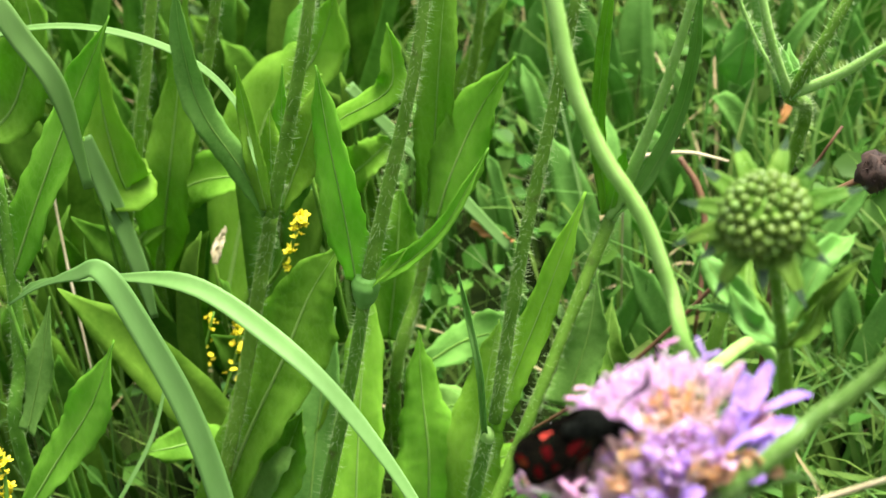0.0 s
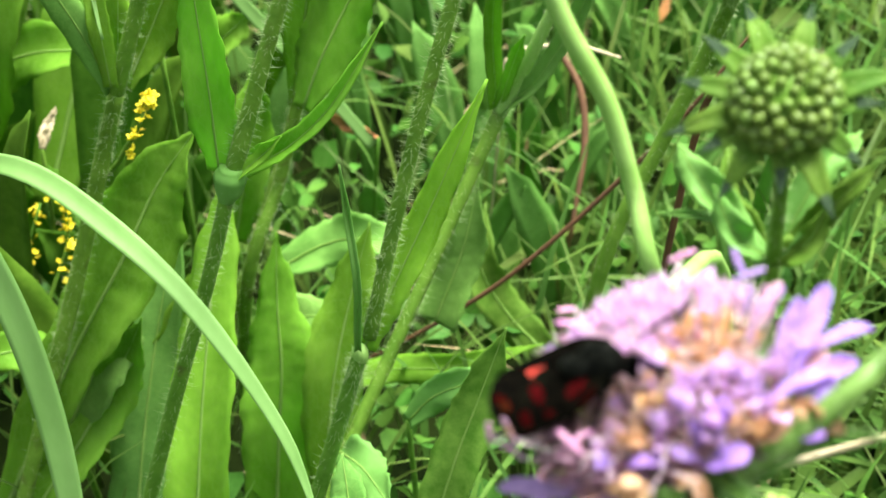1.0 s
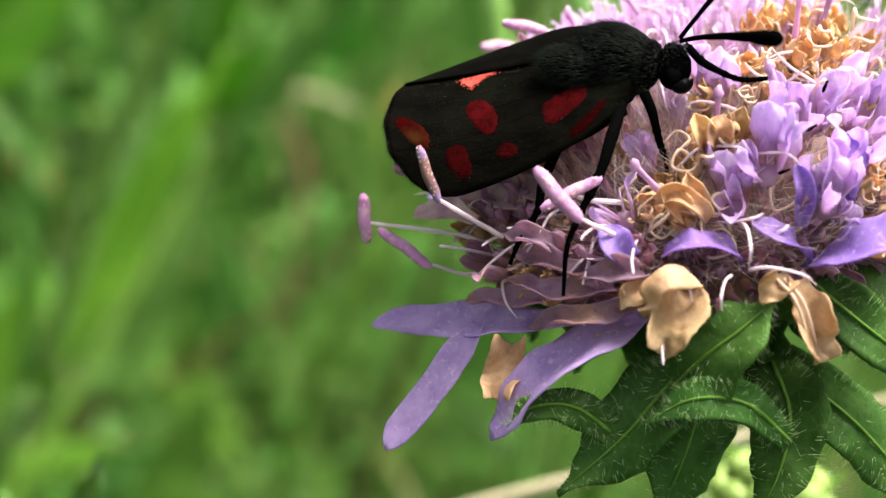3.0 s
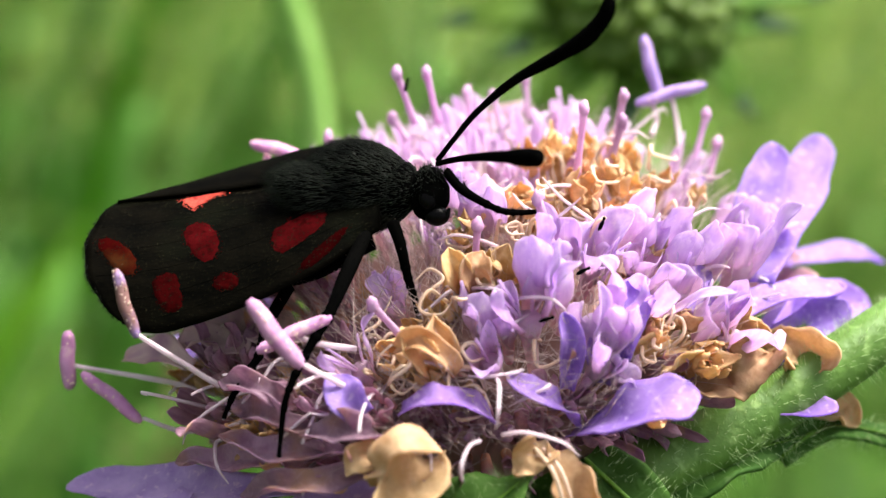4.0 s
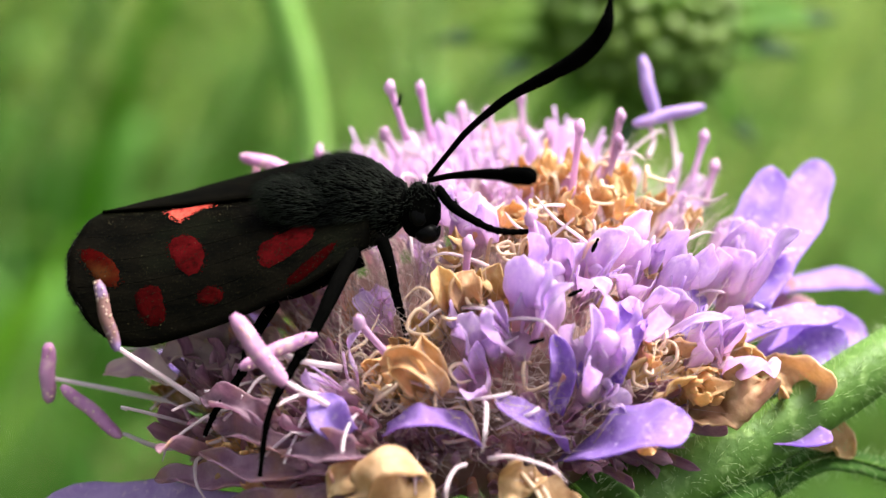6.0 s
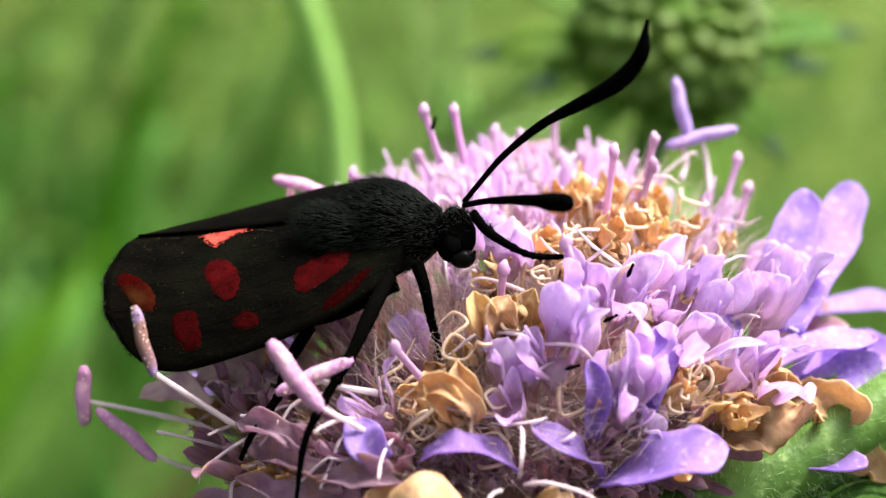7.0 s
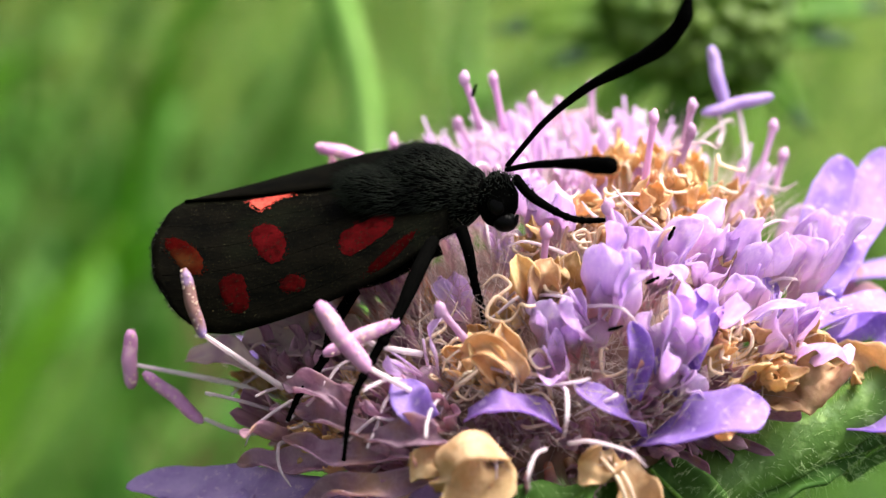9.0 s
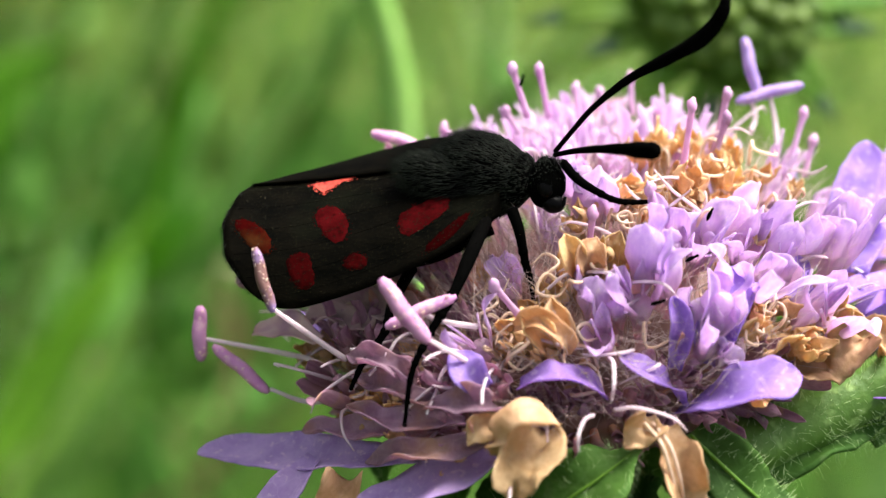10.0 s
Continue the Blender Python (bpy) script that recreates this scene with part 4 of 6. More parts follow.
        ribbon(bm, line, [0.8 * w * 0.001, w * 0.001, 0.62 * w * 0.001, 0.00012], (0.1, -0.85, 0.5), n=16, across=8, fold=0.5, thick=0.0003, wave=0.15, seed=k)
        ob = part("bract", bm, BRACT_AND_SHADED_LEAF, p)
        bm = bmesh.new()
        end = line[1].lerp(line[2], 0.88) + V(0, -0.0003, 0)
        tube(bm, [end, line[2] + V(0, -0.0002, 0), line[2] + (line[2] - line[1]).normalized() * 0.0016], [0.00022 * w, 0.00022 * w, 0.00005], n=8, sides=6)
        part("bract_tip", bm, BRACT_TIP, ob, "dark pointed tip")
        bm = bmesh.new()
        hairs(bm, line, [w * 0.0009, w * 0.0009, 0.0002], 70, 0.0015, 320 + k, thick=0.00004)
        part("hair", bm, HAIR, ob, kind="stuff")
    stalk(p, [c + V(0, 0, -0.010), c + V(0.003, 0.01, -0.08), down(c, 0.005, 0.03)], [0.0018, 0.0016, 0.0018], 103, 100, 0.002)


# ---------------------------------------------------------------- flower and moth
DUST = dict(tint_at=(0.58, 0.70), tint_scale=2200)
PETAL = material("lilac_floret", (0.67, 0.48, 0.81), (0.87, 0.72, 0.93), 1300, 0.65, 0.64, 0.00010, 0.22, foot=(0.87, 0.61, 0.64), foot_to=0.0056, tint=(0.86, 0.72, 0.90), fine=4, stretch=(1, 1, 0.16), spec=0.2, veins=1500, vein=(0.90, 0.78, 0.93), **DUST)
PETAL_PALE = material("pale_pink_floret", (0.77, 0.57, 0.81), (0.89, 0.74, 0.92), 1300, 0.65, 0.64, 0.0001, 0.20, foot=(0.89, 0.70, 0.72), foot_to=0.0045, tint=(0.92, 0.82, 0.92), fine=4, stretch=(1, 1, 0.16), spec=0.2, veins=1500, vein=(0.92, 0.82, 0.94), **DUST)
# mauve of fading florets, darkened further to hold the flower's shaded side
MAUVE = material("fading_shaded_floret", (0.40, 0.21, 0.31), (0.67, 0.43, 0.54), 1300, 0.62, 0.55, 0.00014, 0.40, foot=(0.56, 0.31, 0.22), foot_to=0.0050, tint=(0.64, 0.40, 0.28), fine=4, stretch=(1, 1, 0.16), tint_at=(0.58, 0.70), tint_scale=420, spec=0.2)
RAY = material("violet_petal", (0.34, 0.19, 0.64), (0.56, 0.36, 0.82), 420, 0.5, 0.52, 0.00014, 0.25, tint=(0.72, 0.54, 0.88), spec=0.28, veins=900, vein=(0.66, 0.50, 0.86), **DUST)
RAY_PALE = material("pale_violet_petal", (0.38, 0.23, 0.69), (0.60, 0.41, 0.83), 420, 0.55, 0.62, 0.00012, 0.15, tint=(0.78, 0.62, 0.89), spec=0.25, **DUST)
LILAC_RAY = material("dull_lilac_petal", (0.40, 0.27, 0.58), (0.62, 0.46, 0.75), 420, 0.55, 0.50, 0.00014, 0.25, tint=(0.70, 0.55, 0.74), spec=0.2, veins=900, vein=(0.68, 0.54, 0.78), **DUST)
MAUVE_RAY = material("fading_petal", (0.38, 0.22, 0.31), (0.62, 0.43, 0.54), 600, 0.6, 0.60, 0.0002, 0.35, tint=(0.54, 0.32, 0.22), tint_at=(0.52, 0.70), tint_scale=330, spec=0.2, veins=1100, vein=(0.66, 0.48, 0.50))
CREAM = material("cream_thread", (0.80, 0.60, 0.44), (0.90, 0.76, 0.62), 400, 0.5, 0.35, 0, 0.3)
CREAM_PETAL = material("cream_petal", (0.70, 0.48, 0.50), (0.86, 0.70, 0.66), 500, 0.6, 0.5, 0.0002, 0.3, tint=(0.56, 0.34, 0.46), tint_at=(0.55, 0.70), tint_scale=330, spec=0.2)
FILAMENT = material("filament_white", (0.78, 0.64, 0.70), (0.90, 0.80, 0.85), 400, 0.5, 0.45, 0, 0.15)
ANTHER = material("anther_pink", (0.50, 0.20, 0.42), (0.66, 0.34, 0.56), 700, 0.7, 0.15, 0.00010, 0.3, tint=(0.74, 0.50, 0.54), tint_at=(0.56, 0.72), tint_scale=1100)
ANTHER_DUSTY = material("dusty_anther", (0.26, 0.17, 0.42), (0.40, 0.28, 0.55), 500, 0.7, 0.1, 0.00014, 0.1, tint=(0.20, 0.10, 0.09), tint_at=(0.44, 0.56), tint_scale=420)
ANTHER_VIOLET = material("violet_anther", (0.40, 0.26, 0.66), (0.56, 0.40, 0.76), 700, 0.6, 0.2, 0.0001, 0.2, tint=(0.72, 0.40, 0.20), tint_at=(0.60, 0.66), tint_scale=330)
STYLE = material("style_pink", (0.62, 0.33, 0.58), (0.82, 0.58, 0.78), 400, 0.5, 0.40, 0, 0.45)
TAN = material("withered_floret", (0.64, 0.38, 0.17), (0.88, 0.63, 0.37), 700, 0.6, 0.38, 0.0003, 0.4)
TAN_PALE = material("withered_petal", (0.58, 0.36, 0.18), (0.83, 0.60, 0.37), 500, 0.65, 0.40, 0.0003, 0.25, tint=(0.36, 0.17, 0.07), tint_at=(0.62, 0.76), tint_scale=260, spec=0.2, veins=900, vein=(0.52, 0.30, 0.14))
# cushion brown, deepened to paint the shadow between the florets
CALYX = material("calyx_mauve", (0.20, 0.11, 0.09), (0.38, 0.24, 0.20), 300, 0.6, 0.3, 0.0001, 0.3)
INVOLUCRE = material("involucre_green", (0.032, 0.090, 0.012), (0.074, 0.170, 0.030), 300, 0.65, 0.20, 0.0004, 0.35, tint=(0.10, 0.18, 0.05), tint_at=(0.60, 0.72), tint_scale=700, veins=700, vein=(0.12, 0.22, 0.06), spec=0.12)
BRISTLE = material("calyx_bristle", (0.55, 0.42, 0.40), (0.70, 0.58, 0.55), 300, 0.5, 0.5)
BLACK = material("moth_black", (0.0005, 0.0005, 0.0005), (0.0014, 0.0014, 0.0012), 500, 0.9, 0, 0.00008, spec=0.008)
# tint patches put the wing's green sheen and brownish highlights into the colour
WING = material("moth_wing", (0.0006, 0.0006, 0.0004), (0.0026, 0.0022, 0.0013), 420, 0.6, 0, 0.00007, spec=0.008, stretch=(1, 1, 3), fine=8, tint=(0.0036, 0.0046, 0.0022), tint_at=(0.55, 0.76), tint_scale=170)
SCALE = material("moth_scale", (0.0020, 0.0022, 0.0010), (0.0120, 0.0115, 0.0050), 300, 0.6, 0, 0, 0.8, island=True, spec=0.04)
# greyer and lighter than the body, to paint the sheen of the fur
FUR = material("moth_fur", (0.006, 0.0075, 0.006), (0.030, 0.035, 0.026), 500, 0.5, spec=0.08)
RED = material("moth_red", (0.020, 0.0012, 0.0015), (0.042, 0.0022, 0.0028), 900, 0.85, 0, 0.00010, spec=0.0, tint=(0.011, 0.001, 0.001), tint_at=(0.54, 0.72), tint_scale=2200)
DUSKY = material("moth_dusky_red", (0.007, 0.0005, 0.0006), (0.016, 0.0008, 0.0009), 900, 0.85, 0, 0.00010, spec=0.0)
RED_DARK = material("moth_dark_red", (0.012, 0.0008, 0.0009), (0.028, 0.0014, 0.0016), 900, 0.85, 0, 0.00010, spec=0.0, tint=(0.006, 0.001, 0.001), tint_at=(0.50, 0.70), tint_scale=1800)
# red of the ridge wedge with the light from above painted in as coral
LIT_RED = material("moth_lit_red", (0.36, 0.026, 0.018), (0.55, 0.08, 0.05), 1200, 0.65, 0, 0.00010, spec=0.15, tint=(0.20, 0.012, 0.010), tint_at=(0.56, 0.70), tint_scale=2400)
RUSTY = material("moth_rust", (0.012, 0.0006, 0.0007), (0.024, 0.0012, 0.0010), 500, 0.8, 0, 0.00010, spec=0.0, tint=(0.030, 0.009, 0.003), tint_at=(0.50, 0.66), tint_scale=420)
EYE = material("moth_eye", (0.0010, 0.0010, 0.0010), (0.0024, 0.0022, 0.0020), 600, 0.35, spec=0.06)
GLINT = material("moth_bright_scale", (0.05, 0.045, 0.025), (0.14, 0.12, 0.06), 300, 0.5, 0, 0, 0.6, island=True, spec=0.2)

# both stand in one frame: x along the moth, y away from it, z across
TURNED = Matrix(((0.96080, 0.0, -0.27723), (0.12253, 0.89703, 0.42465), (0.24868, -0.44198, 0.86187)))
PERCH = Matrix.Translation((0.00022, -0.00004, 0.40992)) @ TURNED.to_4x4()
MM = 0.001
AXIS = Vector((-0.169, -0.507, 0.845)).normalized()
ACROSS = Vector((0.971, -0.086, 0.143)).normalized()
AWAY = AXIS.cross(ACROSS).normalized()
HEART = Vector((14.5, 9.0, -7.7))


def mm(*points):
    return [Vector(p) * MM for p in points]


def dome(a, b):
    """A place on the flower's cushion, in millimetres, and the way out of it."""
    r = math.hypot(a, b) / 17.0
    h = 9.0 * math.sqrt(max(0.0, 1 - min(r, 1) ** 2)) - 5.0 * max(0.0, r - 0.85)
    out = (AXIS * (1.15 - 0.55 * min(r, 1.2)) + (ACROSS * a + AWAY * b) / 17.0 * 0.75).normalized()
    return HEART + ACROSS * a + AWAY * b + AXIS * (h - 3.5), out


def floret(seed, lobes=4, long=1.0, wide=1.0, openness=0.5, mat=None):
    """A lilac floret: a narrow trumpet whose cupped tongues stand upright."""
    rng = random.Random(seed)
    bm = bmesh.new()
    lean = Vector((rng.uniform(-0.5, 0.5), rng.uniform(-0.5, 0.5), 0))
    tube(bm, mm((0, 0, -1.5), lean * 0.5 + Vector((0, 0, 1.2)), lean + Vector((0, 0, 3.6))), [0.34 * MM, 0.46 * MM, 0.80 * MM], n=6, sides=8)
    for k in range(lobes):
        a = k * 2 * math.pi / lobes + rng.uniform(-0.35, 0.35)
        o = Vector((math.cos(a), math.sin(a), 0))
        ln, w = 3.7 * long * rng.uniform(0.55, 1.25), 0.68 * wide * rng.uniform(0.55, 1.25)
        spread = openness * rng.uniform(0.2, 1.3)
        tip = rng.uniform(-0.25, 0.30)
        p0 = lean + o * 0.55 + Vector((0, 0, 2.6))
        p1 = p0 + o * ln * (0.10 + 0.22 * spread) + Vector((0, 0, ln * 0.42))
        p2 = p1 + o * ln * 0.30 * spread + Vector((0, 0, ln * 0.42))
        p3 = p2 + o * ln * tip + Vector((0, 0, ln * rng.uniform(0.12, 0.30)))
        ribbon(bm, [p * MM for p in (p0, p1, p2, p3)], [w * 0.55 * MM, w * 0.85 * MM, w * MM, w * 0.90 * MM, w * 0.50 * MM], -o + Vector((rng.uniform(-0.4, 0.4), rng.uniform(-0.4, 0.4), 0.1)),
               n=14, across=8, fold=0.05, cup=rng.uniform(0.2, 0.8), thick=0.00005, wave=0.12, seed=seed + k, blunt=0.30, crumple=0.12)
    for k in range(rng.randint(1, 3)):
        e = lean + Vector((rng.uniform(-1.8, 1.8), rng.uniform(-1.8, 1.8), rng.uniform(4.5, 7.0)))
        tube(bm, mm(lean + Vector((0, 0, 2)), lean.lerp(e, 0.4) + Vector((0, 0, 1.8)), e), [0.12 * MM, 0.11 * MM, 0.09 * MM], n=6, sides=5)
    return mesh_of("floret", bm, mat or PETAL)


def pouch(seed):
    """A closed floret: a slender tube that swells to a rounded, notched bag."""
    rng = random.Random(seed + 300)
    bm = bmesh.new()
    tall, fat, lean = rng.uniform(5.8, 7.6), rng.uniform(0.85, 1.2), rng.uniform(-0.8, 0.8)
    tube(bm, mm((0, 0, 0), (0.1 * lean, 0, tall * 0.35), (0.35 * lean, 0, tall * 0.7), (lean, 0.2, tall)), [0.45 * MM, 0.5 * MM, 0.7 * fat * MM, 1.15 * fat * MM, 1.05 * fat * MM, 0.12 * MM], n=22, sides=12, flat=0.75)
    for side in (-1, 1):
        ribbon(bm, mm((0.3 * lean + 0.5 * side * fat, -0.1, tall * 0.62), (0.7 * lean + 1.0 * side * fat, -0.5, tall * 0.85), (lean + 0.8 * side * fat, -0.9, tall * rng.uniform(1.0, 1.14))), [0.5 * MM, 0.95 * MM, 0.7 * MM, 0.1 * MM], (0.3 * side, -0.9, 0.3), n=10, across=5, fold=0.45, thick=0.00012, wave=0.3, seed=seed)
    return mesh_of("floret", bm, PETAL if seed % 3 else PETAL_PALE)


def withered(seed):
    """A dry tan floret: a husk split into a few cupped points."""
    rng = random.Random(seed)
    bm = bmesh.new()
    tube(bm, mm((0, 0, -1), (0, 0, 1), (0, 0, 2.2)), [0.4 * MM, 0.6 * MM, 0.7 * MM], n=5, sides=7)
    for k in range(4):
        a = k * 1.57 + rng.uniform(-0.4, 0.4)
        o = Vector((math.cos(a), math.sin(a), 0))
        ln = rng.uniform(1.4, 3.0)
        p0 = o * 0.35 + Vector((0, 0, 1.8))
        pts = [p0, p0 + o * 0.35 * ln + Vector((0, 0, ln * 0.5)), p0 + o * ln * rng.uniform(0.1, 0.5) + Vector((0, 0, ln))]
        ribbon(bm, [p * MM for p in pts], [0.5 * MM, 0.75 * MM, 0.12 * MM], -o + Vector((0, 0, 0.2)), n=10, across=6, fold=0.1, cup=0.5, thick=0.00008, wave=0.5, seed=seed + k, crumple=0.34)
    return mesh_of("withered_floret", bm, TAN)


def petal(head, points, w, facing, label="", mat=None, wave=0.15, fold=0.25, seed=0):
    bm = bmesh.new()
    dry = mat in (TAN, TAN_PALE, MAUVE_RAY)
    w = [*w[:-1], w[-1] if dry else max(w[-1], 0.7 * max(w))]
    ribbon(bm, mm(*points), [x * MM for x in w], facing, n=34 if dry else 22, across=18 if dry else 10, fold=fold * 0.3, cup=fold * (2.0 if dry else 1.0), thick=0.00010, wave=wave * (1.5 if dry else 1.0), seed=seed, blunt=0.12 if dry else 0.28, crumple=(0.42 if seed in (54, 55, 56) else 0.22) if dry else 0.10)
    return part("petal", bm, mat or RAY, head, label)


def stamen(head, line, ends, r=0.45, mat=None, label=""):
    """A pale thread with a pink anther lying across its end."""
    a, b = (Vector(e) for e in ends)
    bm = bmesh.new()
    tube(bm, mm(*line), [0.19 * MM, 0.17 * MM, 0.13 * MM], n=14, sides=6)
    ob = part("stamen", bm, FILAMENT, head)
    bm = bmesh.new()
    bow = (a + b) / 2 + (b - a).orthogonal().normalized() * 0.12
    tube(bm, mm(a, a.lerp(b, 0.25), bow, a.lerp(b, 0.78), b), [r * k * MM for k in (0.42, 0.80, 0.88, 0.92, 0.95, 0.97, 0.96, 0.92, 0.86, 0.76, 0.36)], n=30, sides=10, flat=0.85)
    rng = random.Random(int(97 * abs(a.x + b.z)))
    anther = part("anther", bm, mat or ANTHER, ob, label or "dusty pink anther")
    bm = bmesh.new()
    for _ in range(34 if "pollen" in label else 9):
        q = a.lerp(b, rng.uniform(0.06, 0.94)) + Vector((rng.uniform(-1, 1), -1, rng.uniform(-0.6, 0.8))).normalized() * r * 0.9
        ball(bm, q * MM, (rng.uniform(0.04, 0.075) * MM,) * 3, rings=4, sides=6)
    part("pollen", bm, CREAM, anther, "pale grains of pollen", kind="stuff")


def flower():
    head = thing("scabious_flower", "lilac scabious flower head, partly withered, on an arching stem", "flower", at=PERCH)
    rng = random.Random(11)
    # cushion
    bm = bmesh.new()
    turn = Matrix((ACROSS, AWAY, AXIS)).transposed()
    ball(bm, (HEART - AXIS * 2.6) * MM, (13.2 * MM, 13.2 * MM, 4.8 * MM), turn, rings=12, sides=24, lump=0.08)
    part("cushion", bm, CALYX, head, "brownish cushion of bristly calyces")
    # florets in a spiral
    lively = [floret(k, 2 + k % 3, rng.uniform(0.95, 1.50), rng.uniform(1.25, 1.85), rng.uniform(0.10, 0.50)) for k in range(18)]
    small = [floret(40 + k, 4, rng.uniform(0.6, 1.0), rng.uniform(0.75, 1.05), rng.uniform(0.1, 0.5), PETAL_PALE) for k in range(10)]
    dry = [withered(k) for k in range(5)]
    closed = [pouch(k) for k in range(9)]
    fading = [floret(70 + k, 3 + k % 2, rng.uniform(0.9, 1.4), rng.uniform(0.9, 1.3), rng.uniform(0.2, 0.7), MAUVE) for k in range(8)]
    count = 215
    for k in range(count):
        r = 16.6 * math.sqrt((k + 0.5) / count)
        ang = k * 2.39996
        a, b = r * math.cos(ang) + rng.uniform(-0.6, 0.6), r * math.sin(ang) + rng.uniform(-0.6, 0.6)
        if b < -12.5 and a > -4 and rng.random() < 0.7:
            continue  # the rim is bare in front
        if a > 11.5 and -8 < b < 8 and rng.random() < 0.6:
            continue  # large petals stand here
        p, out = dome(a, b)
        out = (out + AXIS * 0.45 + Vector((rng.uniform(-0.3, 0.3), rng.uniform(-0.3, 0.3), rng.uniform(-0.2, 0.2)))).normalized()
        if (p + out * 5 - Vector((16.4, -8.6, -13.4))).length < 3.5:
            continue  # the dark bracts show here
        core = min(math.hypot(a - 8.6, b - 0.6) / 3.4, math.hypot(a - 4.0, b + 3.0) / 2.0, math.hypot(a - 1.2, b + 6.3) / 2.8, math.hypot(a + 2.0, b + 11.0) / 2.4,
                   math.hypot(a + 10.0, b + 8.0) / 3.0, math.hypot(a - 11.5, b + 11.5) / 2.2)
        spin = Matrix.Rotation(rng.uniform(0, 6.28), 4, "Z")
        tan = core < rng.uniform(0.75, 1.2) or (b < -3 and rng.random() < 0.12)
        back = 0.04 * b + 0.50 + rng.uniform(-0.25, 0.25) - 0.02 * abs(a)
        # fading florets at lower left and front rim, with shade in their mauve
        shy = a < -4.5 + rng.uniform(-2.5, 2.5) and b < 2.5 or math.hypot(a, b) > 13.5 and b < -3 and a < 5 and rng.random() < 0.6
        ob = part("withered_floret" if tan else "floret", dry[k % 5] if tan else fading[k % 8] if shy else small[(k * 3) % 10] if back > 0.2 else closed[k % 9] if k % 5 < 2 and a < 12 else lively[(k * 5) % 18], None, head)
        if tan and a > 4 and b > -4:
            p = p + out * 2.6  # the dry heart stands up
        size = rng.uniform(0.75, 1.05) * (0.85 if tan else 0.98 if back > 0.2 else 1.12) * (0.85 if b < -11 else 1.0)
        reach = p + out * 7.5 * size
        if (reach - Vector((12.02, -2.00, 0.40))).length < 3.2 or -9 < reach.x < 11 and reach.y < 4 and reach.z > -9.0 + 0.3 * max(reach.x, 0):
            size *= 0.55  # pressed down under the moth
        ob.matrix_basis = Matrix.Translation(p * MM) @ out.to_track_quat("Z", "Y").to_matrix().to_4x4() @ spin @ Matrix.Scale(size, 4)
    # cream threads and small husks in the dry hearts
    for k in range(135):
        ha, hb, hr, up = ((8.6, 0.6, 3.8, 4.2), (4.0, -3.0, 2.6, 3.6), (1.2, -6.3, 3.0, 3.2), (-2.0, -11.0, 2.6, 2.6), (10.0, -9.0, 1.8, 2.4))[k % 5]
        p, out = dome(ha + rng.gauss(0, hr * 0.55), hb + rng.gauss(0, hr * 0.55))
        p = p + out * (up + rng.uniform(-0.8, 1.0))
        if k % 3 == 0:
            ob = part("withered_floret", dry[k % 5], None, head)
            way = out + Vector((rng.uniform(-0.8, 0.8), rng.uniform(-0.8, 0.4), rng.uniform(-0.5, 0.5)))
            ob.matrix_basis = Matrix.Translation((p - out * 1.6) * MM) @ way.to_track_quat("Z", "Y").to_matrix().to_4x4() @ Matrix.Scale(rng.uniform(0.45, 0.75), 4)
            continue
        side = Vector((rng.uniform(-1, 1), rng.uniform(-1, 0.4), rng.uniform(-0.6, 0.6))).normalized()
        over, ln = out.cross(side), rng.uniform(0.9, 2.0)
        bm = bmesh.new()
        tube(bm, mm(p - out * 1.2, p + side * ln * 0.5 + out * 0.3, p + side * ln + over * ln * 0.6, p + side * ln * 0.4 + over * ln * 1.1 + out * 0.4, p - side * ln * 0.2 + over * ln * 0.6 + out * 0.6),
             [0.13 * MM, 0.12 * MM, 0.10 * MM, 0.05 * MM], n=18, sides=5)
        part("filament", bm, CREAM, head)
    # pink styles with knobs
    for tip, foot in (
            ((9.85, 6.50, 7.76), (10.97, 8.00, 4.71)), ((11.73, 9.00, 8.02), (12.51, 10.00, 4.80)), ((14.40, 12.00, 6.98), (14.78, 12.00, 4.51)), ((18.37, 14.00, 8.00), (18.60, 14.00, 5.37)),
            ((21.18, 1.20, 5.09), (20.84, 3.00, 0.97)), ((24.10, 6.00, 6.24), (23.26, 7.00, 2.11)), ((23.79, 4.00, 4.53), (22.85, 5.00, 0.99)), ((29.93, 10.00, 5.36), (29.07, 10.00, 2.18)),
            ((30.79, 11.00, 3.53), (30.19, 11.00, 1.07)), ((18.04, -4.00, -0.44), (19.69, -3.00, -5.42)), ((14.58, -4.00, -1.95), (14.45, -3.00, -4.42)), ((5.30, 11.00, 4.02), (6.11, 12.00, 2.23)),
            ((9.52, 10.00, 5.17), (10.56, 10.00, 3.68)), ((16.18, 13.00, 6.85), (16.75, 13.00, 4.55)), ((8.66, -6.00, -6.40), (10.29, -5.00, -8.25)), ((20.30, 14.00, 5.37), (20.11, 14.00, 3.43))):
        a, b = Vector(foot), Vector(tip)
        bm = bmesh.new()
        tube(bm, mm(a, a.lerp(b, 0.5), b), [0.26 * MM, 0.20 * MM, 0.25 * MM], n=8, sides=7)
        ball(bm, b * MM, (0.34 * MM, 0.31 * MM, 0.50 * MM), rings=6, sides=8, lump=0.5, seed=a.x)
        part("style", bm, STYLE, head, "pink style with a knobbed tip")
    # stamens
    stamen(head, ((-1.46, 0.00, -12.00), (-3.37, 2.00, -11.35), (-7.09, 4.00, -10.86), (-9.98, 4.30, -10.39)), ((-10.42, 4.30, -8.23), (-10.32, 4.30, -11.86)), 0.52)
    stamen(head, ((-0.55, 0.00, -13.76), (-3.16, 2.00, -14.19), (-5.58, 3.00, -13.51)), ((-9.41, 3.50, -10.78), (-5.70, 3.00, -13.72)), 0.46)
